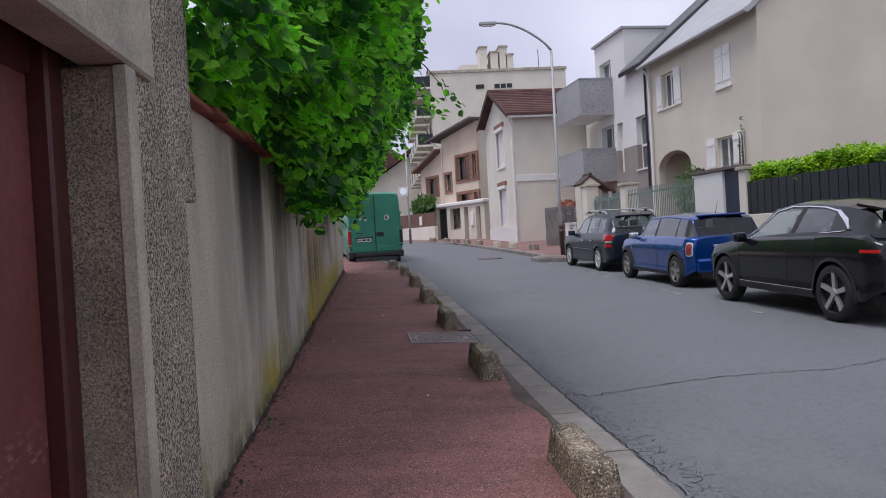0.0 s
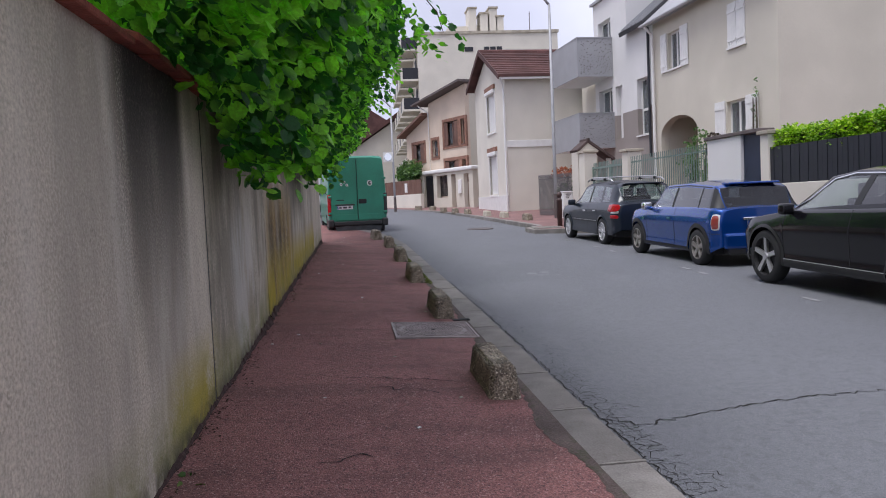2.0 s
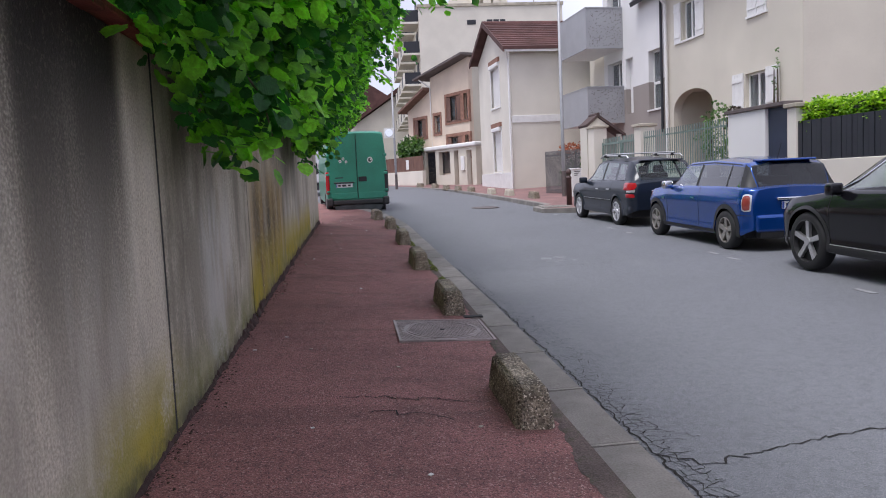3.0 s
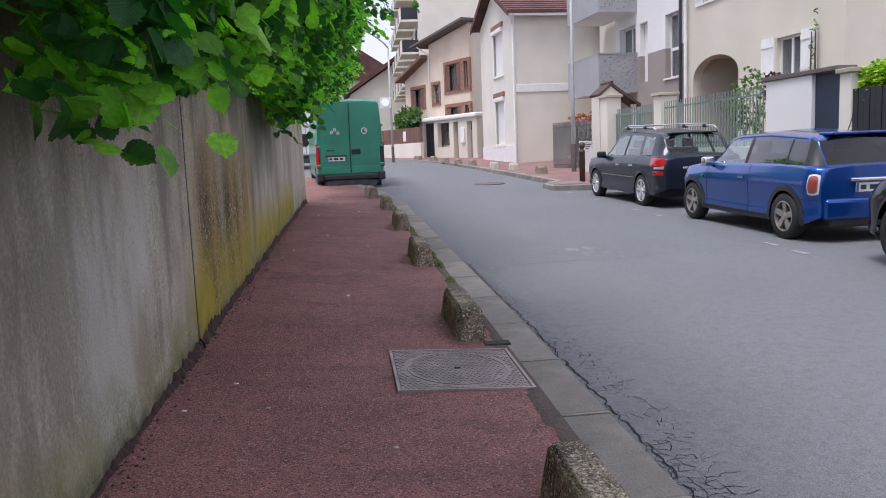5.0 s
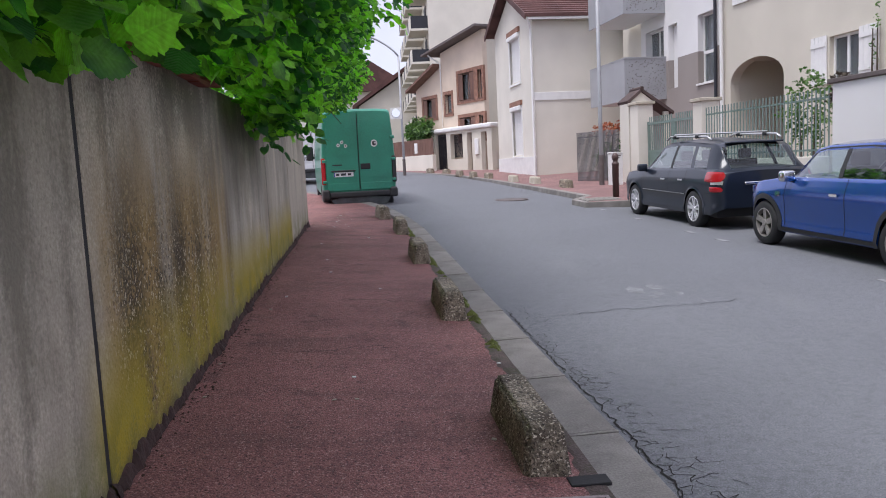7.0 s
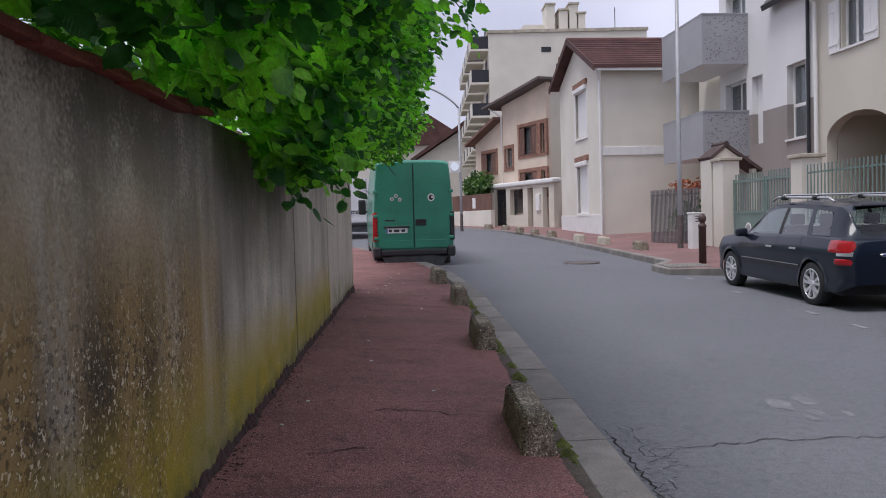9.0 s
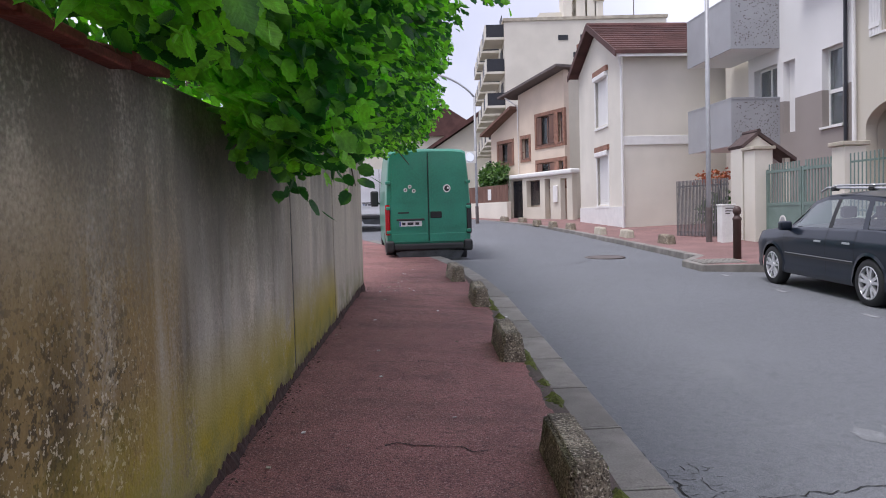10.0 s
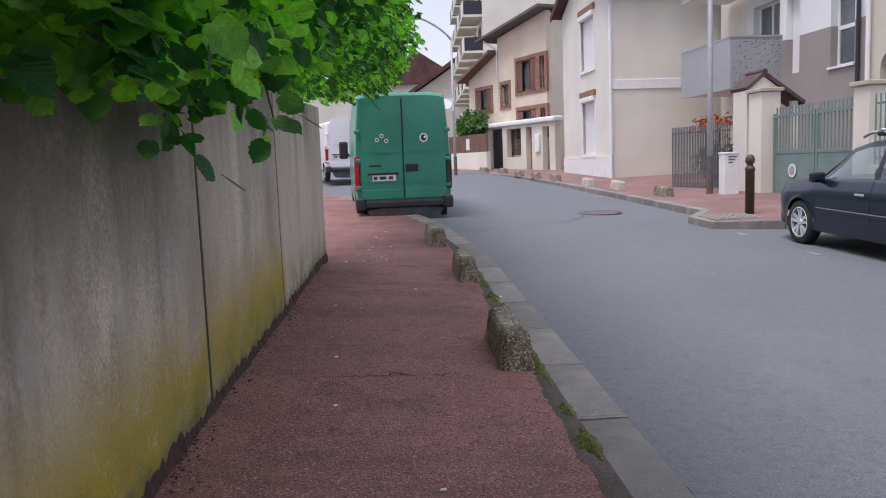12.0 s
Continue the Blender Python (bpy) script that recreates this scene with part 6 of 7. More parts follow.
s.door_patch("door_handle", -0.18, 0.02, 0.82, 0.85, M_ALLOY, cl3, 0.02)
s.door_patch("door_handle", -0.95, -0.75, 0.83, 0.86, M_ALLOY, cl3, 0.02)
mirror(s, cl3, 0.85, gp)
for sd in (-1, 1):
    wheel(cl3, sd * 0.82, -1.37, 0.335, sd, 5, M_BRIGHT, 0.2, 0.03, 0.55, None, 0.22)
    wheel(cl3, sd * 0.82, 1.40, 0.335, sd, 5, M_BRIGHT, 0.2, 0.03, 0.55, None, 0.22)
s.lamp_patch("tail_light", -2.24, -1.80, 0.84, 1.02, M_LAMPR, cl3, 0.006)
s.lamp_patch("tail_light", -2.235, -1.98, 0.67, 0.76, M_LAMPR, cl3, 0.006)
s.door_patch("reverse_light", -2.235, -2.03, 0.80, 0.86, M_ALLOY, cl3, 0.003)
part("boot_strip", boxes((-0.42, 0.42, -2.29, -2.24, 0.79, 0.835), bev=0.012), M_CHROME, cl3)
plate(cl3, -0.27, 0.27, -2.262, 0.66, 0.77)
s.door_patch("bumper_seam", -2.22, -1.8, 0.64, 0.65, M_BLACK, cl3, 0.004)
wiper(cl3, 0.0, -2.2, 1.02, 0.45, -2.17, 1.05)


# green van, and the white one farther on
def van(m, body_mat, label, full=True, L=5.6, W=2.0, H=2.5):
    v = thing("panel_van", m, label, "van", "vans")
    ys = [-L / 2, -L / 2 + 0.02, -L / 2 + 0.06] + span(-L / 2 + 0.12, L / 2, 60)
    top = [(-L / 2, H - 0.06), (-L / 2 + 0.1, H), (0.9, H), (1.4, H - 0.2), (2.0, 1.35), (2.5, 1.12), (L / 2, 0.75)]
    bm = B()
    rings = []
    wys, r = (-L / 2 + 0.95, L / 2 - 0.85), 0.34
    for y in ys:
        zt = lerp(top, y)
        zb = 0.42
        for yc in wys:
            if abs(y - yc) < r * 1.15:
                zb = max(zb, r + math.sqrt((r * 1.15) ** 2 - (y - yc) ** 2))
        hw = W / 2 * lerp([(-L / 2, 0.965), (-L / 2 + 0.06, 0.99), (-L / 2 + 0.3, 1), (1.8, 1), (2.5, 0.93), (L / 2, 0.75)], y)
        sd = []
        for f in (0, 0.15, 0.35, 0.5, 0.7, 0.85, 0.95):
            z = zb + (zt - 0.12 - zb) * f
            sd.append((hw * lerp([(0.4, 0.97), (0.9, 1.0), (1.5, 0.985), (2.0, 0.94), (2.5, 0.89)], z), z))
        e = sd[-1][0]
        sd += [(e * 0.975, zt - 0.05), (e * 0.9, zt - 0.01), (e * 0.6, zt + 0.015)]
        rings.append([bm.verts.new((x, y, z)) for x, z in sd + [(0, zt + 0.02)] + [(-x, z) for x, z in sd[::-1]]])
    for a, b in zip(rings, rings[1:]):
        for i in range(len(a) - 1):
            bm.faces.new((a[i], b[i], b[i + 1], a[i + 1]))
    for ring in (rings[0], rings[-1]):
        bm.faces.new([bm.verts.new(q.co) for q in ring])
    bmesh.ops.recalc_face_normals(bm, faces=list(bm.faces))
    part("body", bm, body_mat, v, smooth=True)
    part("underbody", boxes((-W * 0.42, W * 0.42, -L / 2 + 0.15, L / 2 - 0.2, 0.36, 0.5)), M_BLACK, v)
    for yc in wys:
        part("wheel_housing", boxes((-W * 0.36, W * 0.36, yc - 0.42, yc + 0.42, 0.4, 0.85)), M_BLACK, v)
        for s2 in (-1, 1):
            wheel(v, s2 * (W / 2 - 0.13), yc, r, s2, 6, M_ALLOYD, 0.2)
    yr = -L / 2
    xe = [(0.55, 0.93), (1.5, 0.92), (2.0, 0.88), (2.38, 0.83)]
    for s2 in (-1, 1):
        # each rear door: a slightly proud skin with a pressed upper and lower field
        pts = [(s2 * 0.012, 0.56), (s2 * 0.86, 0.56), (s2 * 0.87, 1.0), (s2 * 0.86, 1.6), (s2 * 0.82, 2.05), (s2 * 0.765, 2.36), (s2 * 0.72, 2.40), (s2 * 0.012, 2.42)]
        bm = prism(pts, "y", yr - 0.03, yr + 0.02)
        bmesh.ops.bevel(bm, geom=[e for e in bm.edges if abs(e.verts[0].co.y - e.verts[1].co.y) < 1e-4], offset=0.01, segments=2, affect="EDGES")
        d = part("rear_door", bm, body_mat, v)
        bm = prism([(s2 * 0.09, 1.42), (s2 * 0.76, 1.42), (s2 * 0.73, 1.95), (s2 * 0.68, 2.28), (s2 * 0.09, 2.30)], "y", yr - 0.042, yr - 0.028)
        bmesh.ops.bevel(bm, geom=list(bm.edges), offset=0.006, segments=2, affect="EDGES")
        part("window_blank", bm, body_mat, d)
        bm = prism([(s2 * 0.10, 0.86), (s2 * 0.78, 0.86), (s2 * 0.78, 1.12), (s2 * 0.10, 1.12)], "y", yr - 0.038, yr - 0.028)
        bmesh.ops.bevel(bm, geom=list(bm.edges), offset=0.005, segments=2, affect="EDGES")
        part("pressed_panel", bm, body_mat, d)
        part("door_foot", boxes((min(s2 * 0.02, s2 * 0.86), max(s2 * 0.02, s2 * 0.86), yr - 0.045, yr - 0.031, 0.565, 0.74), bev=0.004), body_mat, d)
        for z in (0.75, 1.25, 1.78):
            part("hinge", boxes((min(s2 * 0.86, s2 * 0.975), max(s2 * 0.86, s2 * 0.975), yr - 0.05, yr + 0.02, z, z + 0.07), bev=0.012), body_mat, d)
        lamp = part("tail_light", boxes((min(s2 * 0.885, s2 * 0.995), max(s2 * 0.885, s2 * 0.995), yr - 0.035, yr + 0.12, 0.72, 1.36), bev=0.025, seg=2), M_LAMPR if s2 < 0 else M_PLASTIC, v)
        part("side_window", boxes((min(s2 * 0.935, s2 * 0.965), max(s2 * 0.935, s2 * 0.965), 1.0, 1.75, 1.3, 1.9), bev=0.01), M_CARGLASS, v)
        mi2 = part("wing_mirror", boxes((min(s2 * 1.03, s2 * 1.25), max(s2 * 1.03, s2 * 1.25), 1.45, 1.6, 1.25, 1.65), bev=0.04, seg=2), M_PLASTIC, v)
        part("mirror_arm", pipe([(s2 * 0.95, 1.55, 1.3), (s2 * 1.06, 1.53, 1.35)], [0.025, 0.025], 6), M_PLASTIC, mi2)
        part("bumper_corner", boxes((min(s2 * 0.80, s2 * 1.0), max(s2 * 0.80, s2 * 1.0), yr - 0.12, yr + 0.3, 0.36, 0.60), bev=0.05, seg=3), M_PLASTIC, v)
    part("bumper_step", boxes((-0.80, 0.80, yr - 0.1, yr + 0.05, 0.40, 0.53), bev=0.03, seg=2), M_PLASTIC, v)
    skirt = prism([(-0.66, 0.17), (-0.2, 0.14), (0.2, 0.14), (0.70, 0.19), (0.80, 0.36), (0.4, 0.39), (-0.5, 0.39), (-0.78, 0.35)], "y", yr - 0.05, yr - 0.03)
    part("underrun_skirt", skirt, mat("scuffed_grey_plastic", (0.06, 0.065, 0.07), 0.6, 0.4, 5, 40, 0.2), v, "scuffed grey plastic skirt under the bumper")
    part("door_gap", boxes((-0.006, 0.006, yr - 0.029, yr - 0.02, 0.6, 2.4)), M_BLACK, v)
    part("handle_recess", boxes((0.04, 0.30, yr - 0.05, yr - 0.031, 1.06, 1.2), bev=0.012), M_BLACK, v)
    part("plate_hood", boxes((-0.74, -0.10, yr - 0.07, yr - 0.031, 1.02, 1.06), bev=0.01), M_PLASTIC, v)
    plate(v, -0.68, -0.16, yr - 0.031, 0.90, 1.01)
    part("windscreen", prism([(-0.9, 0.0), (0.9, 0.0), (0.8, 0.9), (-0.8, 0.9)], "z", 0, 0.01), M_CARGLASS, v).matrix_basis = pose(0, 2.06, 1.32, 118, 0, 180)
    if full:
        bm = B()
        tube(bm, (0.43, yr - 0.044, 1.68), (0.43, yr - 0.048, 1.68), 0.085, seg=28)
        st = part("sticker", bm, M_PAINTW, v, "round white sticker with a dark emblem")
        bm = B()
        tube(bm, (0.43, yr - 0.0485, 1.68), (0.43, yr - 0.051, 1.68), 0.06, seg=24)
        part("emblem", bm, M_PLASTIC, st)
        bm = B()
        tube(bm, (0.455, yr - 0.0515, 1.69), (0.455, yr - 0.053, 1.69), 0.024, seg=12)
        part("emblem_spot", bm, M_PAINTW, st)
        for x, z in ((-0.52, 1.66), (-0.33, 1.64), (-0.42, 1.73)):
            bm = B()
            tube(bm, (x, yr - 0.044, z), (x, yr - 0.048, z), 0.042, seg=16)
            q = part("small_sticker", bm, M_PAINTW, v)
            bm = B()
            tube(bm, (x, yr - 0.0485, z), (x, yr - 0.05, z), 0.022, seg=10)
            part("sticker_mark", bm, M_PLASTIC, q)
        part("badge", boxes((-0.70, -0.45, yr - 0.036, yr - 0.031, 1.17, 1.2)), M_PLASTIC, v)
    return v


M_VANG = mat("green_van_paint", (0.022, 0.235, 0.15), 0.42, 0.18, 1.6, 30, 0.02, coat=0.35)
van(pose(-0.36, 30.33, wall_z(27.5) - 0.30, 1.9, 0, 6.0) @ Matrix.Diagonal((1, 1, 1.09, 1)), M_VANG, "green panel van with stickered rear doors, parked half on footway")
M_VANW = mat("white_van_paint", (0.72, 0.72, 0.73), 0.35, 0.05, 1.6, 30, 0.02, coat=0.4)
van(pose(-2.95, 44.2, wall_z(41) + 0.03, 1.5, 0, 14), M_VANW, "white panel van parked beyond the green one", False, W=1.95, H=2.3)

# ---- planting ----
def crown(name, parent, material, n, size, place, seed, stems=None):
    """Leaves on short drooping twigs; place(rng, n) gives twig tips and the way they grow."""
    r = np.random.default_rng(seed)
    tips, way = place(r, n)
    per = 6
    k = np.tile(np.arange(per), (n, 1)).reshape(-1)
    base = np.repeat(tips, per, 0)
    w = np.repeat(way, per, 0)
    ln = size * 0.75
    sidev = np.cross(w, (0, 0, 1.0))
    sidev /= np.linalg.norm(sidev, axis=1)[:, None] + 1e-6
    alt = np.where(k % 2 == 0, 1.0, -1.0)[:, None]
    pos = base - w * (k[:, None] * ln) + np.array((0, 0, -1.0)) * (0.012 * (per - k)[:, None] ** 1.5) + r.normal(0, size * 0.22, (n * per, 3))
    d = w * 0.7 + sidev * alt * r.uniform(0.3, 1.0, (n * per, 1)) + np.array((0, 0, -0.45)) + r.normal(0, 0.3, (n * per, 3))
    sz = size * r.uniform(0.6, 1.3, n * per)
    if place.keep is not None:
        m = place.keep(pos)
        pos, d, sz = pos[m], d[m], sz[m]
    if place.near is None:
        return leaves(pos, d, sz, r, material, name, parent)
    m = place.near(pos)
    leaves(pos[m], d[m], sz[m] * 1.15, r, material, name, parent, toothed=True)
    return leaves(pos[~m], d[~m], sz[~m], r, material, name, parent)


# low hanging sprays and a branch that reaches out: x, y, z, spread, twigs
SPRAYS = [(-0.42, 7.4, 1.86, 0.16, 26), (-0.40, 15.0, 2.0, 0.15, 24), (-0.42, 14.2, 2.25, 0.35, 40), (-0.55, 7.9, 2.12, 0.3, 34), (-0.5, 8.6, 2.2, 0.35, 44), (-0.45, 9.25, 2.28, 0.35, 44), (-0.3, 8.2, 2.4, 0.4, 30), (0.95, 9.9, 3.3, 0.25, 16), (0.7, 17.6, 3.9, 0.3, 10), (0.6, 14.5, 3.3, 0.3, 14)]


def overhang(y0, y1):
    """The hazels' outer face over the wall: how far it reaches at each height."""
    def fn(r, n):
        y = r.uniform(y0, y1, n)
        z = 1.95 + np.interp((y0 + y1) / 2, [6, 12, 17, 23], [3.0, 3.1, 4.2, 4.8]) * r.beta(1.1, 1.5, n)
        lump = np.array([noise.noise((a * 0.55, b * 0.7, 3.1)) for a, b in zip(y, z)])
        lump2 = np.array([noise.noise((a * 1.7, b * 1.9, 8.1)) for a, b in zip(y, z)])
        reach = np.interp(z, [1.95, 2.2, 2.6, 3.2, 4.0, 5.2, 6.8], [-0.78, -0.5, -0.2, 0.22, 0.6, 0.72, -0.3])
        reach = reach * np.interp(y, [3.8, 5.0, 5.8, 30], [0.0, 0.55, 1, 1]) - np.interp(y, [3.8, 5.6, 10.8, 11.6, 13.0, 13.8, 15.5, 20, 26], [0.75, 0.0, 0.0, 0.3, 0.36, 0.12, 0.3, 0.45, 0.55])
        x = reach + 0.4 * lump + 0.5 * np.minimum(lump2, 0.25)
        depth = r.uniform(0, 1, n) ** 1.9 * 1.3
        x = x - depth
        way = np.stack([r.uniform(0.25, 1.0, n), r.normal(-0.25, 0.6, n), r.normal(-0.25, 0.35, n)], 1)
        way /= np.linalg.norm(way, axis=1)[:, None]
        tips = np.stack([x, y, z], 1)
        for cx, cy, cz, sr, m in SPRAYS:
            if y0 <= cy < y1:
                extra = np.array((cx, cy, cz)) + r.normal(0, 1, (m, 3)) * np.array((0.13, sr, 0.14)) + np.array((0, 0, 0.12))
                tips[:m] = extra
                tips = np.roll(tips, m, 0)
                way = np.roll(way, m, 0)
        return tips, way

    def keep(p):
        top = np.interp(p[:, 1], [3.5, 14, 18, 21.5, 21.6, 30], [2.42, 2.48, 2.58, 2.7, 2.8, 3.2])
        over = p[:, 0] > -0.86
        low = np.array([noise.noise((a * 1.1, 0.0, 5.5)) for a in p[:, 1]])
        floor = np.interp(p[:, 1], [4, 5.5, 6.2, 6.9, 7.5, 8.5, 9.5, 11.2, 12.3, 13.1, 13.7, 15, 16, 20, 24], [2.5, 2.45, 2.3, 2.08, 1.95, 2.1, 2.16, 2.36, 2.43, 2.4, 2.12, 2.08, 2.4, 2.9, 3.1]) - 0.15 * np.clip(low, -1, 1) + 0.85 * np.clip(p[:, 0] + 0.35, 0, 2)
        near = np.zeros(len(p), bool)
        for cx, cy, cz, sr, m in SPRAYS:
            near |= (np.abs(p[:, 1] - cy) < 0.5) & (np.abs(p[:, 0] - cx) < 0.45) & (p[:, 2] > cz - 0.22) & (p[:, 0] > -0.84)
        return (np.where(over, p[:, 2] > floor, p[:, 2] > top) & (p[:, 1] > 3.95)) | near
    fn.keep = keep
    fn.near = lambda p: (p[:, 2] < 2.8) & (p[:, 1] < 18) & (p[:, 0] > -1.1)
    return fn


for i, (ty, y0, y1, n) in enumerate(((6.6, 3.9, 9.3, 2700), (11.4, 8.7, 14.0, 2500), (16.2, 13.4, 19.2, 2500), (21.8, 18.6, 26.6, 2900))):
    tree = thing("hazel_tree", pose(0, 0, 0), "leafy green hazel hanging over the garden wall", "tree", "trees over the wall")
    g = wall_z(ty) - 0.1
    r = random.Random(20 + i)
    part("trunk", pipe([(-2.3, ty, g - 0.2), (-2.2, ty + 0.1, g + 1.2), (-2.0, ty, g + 2.6), (-1.7, ty + 0.2, g + 4.2)], [0.13, 0.1, 0.08, 0.04], 9), M_BARK, tree, smooth=True)
    for k in range(9):
        b = Vector((-2.1, ty, g + r.uniform(0.8, 3.2)))
        e = Vector((r.uniform(-1.1, -0.35), r.uniform(y0 + 0.6, y1 - 0.6), r.uniform(2.6, 4.8)))
        mid = (b + e) / 2 + Vector((0, 0, r.uniform(0.3, 0.7)))
        if mid.z < 3.0:
            mid.z = 3.0
        part("limb", pipe([b, (b + mid) / 2 + Vector((0, 0, 0.15)), mid, (mid + e) / 2 + Vector((0, 0, 0.05)), e], [0.05, 0.04, 0.03, 0.018, 0.006], 6), M_BARK, tree, smooth=True)
    for cx, cy, cz, sr, m in SPRAYS:
        if y0 <= cy < y1:
            part("twig", pipe([(cx - 0.55, cy + 0.25, cz + 0.75), (cx - 0.2, cy + 0.12, cz + 0.5), (cx, cy, cz + 0.2), (cx + 0.05, cy - 0.06, cz - 0.02)], [0.012, 0.009, 0.006, 0.003], 6), M_BARK, tree, smooth=True)
    crown("crown", tree, M_LEAF, int(n * 1.6), 0.078, overhang(y0, y1), 31 + i)


def blob(cx, cy, cz, rx, ry, rz, grow=0.6):
    def fn(r, n):
        d = r.normal(0, 1, (n, 3))
        d /= np.linalg.norm(d, axis=1)[:, None]
        lump = np.array([1 + 0.35 * noise.noise((v[0] * 1.6 + cx, v[1] * 1.6 + cy, v[2] * 1.6)) for v in d])
        f = (lump * r.uniform(0.55, 1.0, n))[:, None]
        return np.array((cx, cy, cz)) + d * f * np.array((rx, ry, rz)), d * grow + np.array((0, 0, 0.3))
    fn.keep = fn.near = None
    return fn


hedge = thing("hedge", front, "clipped bright green hedge above the slat fence", "hedge")


def hedge_fn(r, n):
    u = r.uniform(-26, -8.3, n)
    f = r.uniform(0, 1, n)
    x = np.where(f < 0.6, 0.14 + r.uniform(0, 0.1, n), r.uniform(0.14, 0.9, n))
    z = np.where(f < 0.6, r.uniform(1.6, 2.26, n), 2.26 + r.normal(0, 0.05, n)) + 0.06 * np.sin(u * 2.1)
    way = np.stack([-0.6 + r.normal(0, 0.4, n), r.normal(0, 0.5, n), r.uniform(0.1, 1, n)], 1)
    return np.stack([x, u, z], 1), way / np.linalg.norm(way, axis=1)[:, None]


hedge_fn.keep = hedge_fn.near = None
crown("foliage", hedge, M_HEDGE, 6500, 0.055, hedge_fn, 5)
part("stems", boxes((0.3, 0.8, -26, -8.4, 0.3, 2.05)), M_SLATE, hedge)


def shrub(name, m, label, material, n, size, c, rad, seed, stem=True):
    ob = thing(name, m, label, "shrub")
    crown("foliage", ob, material, n, size, blob(*c, *rad), seed)
    if stem:
        for k in range(4):
            a = k * 1.7 + seed
            part("stem", pipe([(c[0] + 0.1 * math.cos(a), c[1] + 0.1 * math.sin(a), -0.1), (c[0] + rad[0] * 0.4 * math.cos(a), c[1] + rad[1] * 0.4 * math.sin(a), c[2])], [0.03, 0.012], 6), M_BARK, ob)
    return ob


shrub("garden_shrub", front, "feathery green shrub behind the picket fence", M_SHRUB, 260, 0.055, (0.9, -3.6, 1.9), (0.5, 0.8, 1.0), 3)
shrub("garden_shrub", front, "bare-twigged climbing shrub on the entrance wall", M_BARK, 70, 0.06, (0.25, -5.5, 2.2), (0.2, 0.35, 0.4), 8)
shrub("climbing_rose", SETBACK, "sparse climbing plant against the house wall", M_SHRUB, 12, 0.05, (-0.15, -4.95, 3.4), (0.1, 0.2, 0.9), 9)
shrub("flower_bush", pose(8.45, 31.9, 0.86, 0, 0, 24.5), "orange-flowering bush behind the bar fence", M_FLOWER, 90, 0.06, (0.6, 1.1, 1.95), (0.4, 0.9, 0.3), 12)
shrub("garden_shrub", pose(8.45, 31.9, 0.86, 0, 0, 24.5), "green bush behind the bar fence", M_SHRUB, 220, 0.07, (0.7, 1.0, 0.9), (0.4, 0.9, 0.7), 13)
shrub("garden_tree", pose(7.3, 50, 1.35, 0, 0, 24), "rounded green tree above the board fence", M_SHRUB, 700, 0.13, (-0.7, 7.6, 2.75), (0.55, 2.0, 0.95), 14)
shrub("garden_shrub", pose(7.3, 50, 1.25, 0, 0, 24), "green shrub behind the front wall opening", M_SHRUB, 160, 0.09, (0.5, 3.2, 1.5), (0.4, 0.7, 0.7), 15)
shrub("garden_tree", pose(18, 58, 1.5), "grey-green tree behind the apartment house", M_SHRUB, 700, 0.16, (0, 0, 9.5), (2.2, 2.2, 2.6), 16)

# ---- things on the footway and road ----
mh = thing("manhole_cover", pose(0.755, 9.83, left_foot(0.755, 9.83) + 0.004, 2.0, 3.2, 1.5), "rectangular cast-iron manhole cover with scale pattern", "manhole cover")
part("frame", boxes((-0.42, 0.42, -0.42, -0.40, -0.03, 0.014), (-0.42, 0.42, 0.40, 0.42, -0.03, 0.014), (-0.42, -0.40, -0.40, 0.40, -0.03, 0.014), (0.40, 0.42, -0.40, 0.40, -0.03, 0.014)), M_COVER, mh)
part("lid", boxes((-0.397, 0.397, -0.397, 0.397, -0.03, 0.008), bev=0.003), M_COVER, mh)
bm = B()
for i in range(24):
    for j in range(24):
        x, y = -0.38 + 0.033 * i + (0.016 if j % 2 else 0), -0.38 + 0.033 * j
        if abs(math.hypot(x, y) - 0.33) < 0.025 or x > 0.385 or math.hypot(x, y) < 0.03:
            continue
        box(bm, x - 0.009, x + 0.009, y - 0.011, y + 0.011, 0.008, 0.013, Matrix.Translation((x, y, 0)) @ Matrix.Rotation(0.7 if (i + j) % 2 else -0.7, 4, "Z") @ Matrix.Translation((-x, -y, 0)))
q = part("stud", bm, M_COVER, mh)
q["kind"] = "stuff"
bm = lathe([(0.315, 0.008), (0.315, 0.014), (0.33, 0.014), (0.33, 0.008)], 40)
part("ring", bm, M_COVER, mh)
part("keyhole", boxes((-0.02, 0.02, -0.012, 0.012, 0.0085, 0.0145)), M_BLACK, mh)
rm = thing("road_manhole", pose(4.15, 28.3, road_z(4.15, 28.3) + 0.004, 1.4), "round dark iron manhole cover in the road", "manhole cover")
part("lid", lathe([(0, 0.012), (0.40, 0.012), (0.42, 0.0), (0.42, -0.05)], 28), M_IRON, rm)
part("ring", lathe([(0.425, -0.05), (0.425, 0.014), (0.48, 0.014), (0.48, -0.05)], 28), M_IRON, rm)
dr = thing("drain_slot", pose(1.13, 10.42, left_foot(1.13, 10.42) + 0.014), "dark drain opening beside the kerb", "drain")
part("slot", boxes((-0.1, 0.09, -0.05, 0.05, -0.02, 0.004), bev=0.003), M_BLACK, dr)


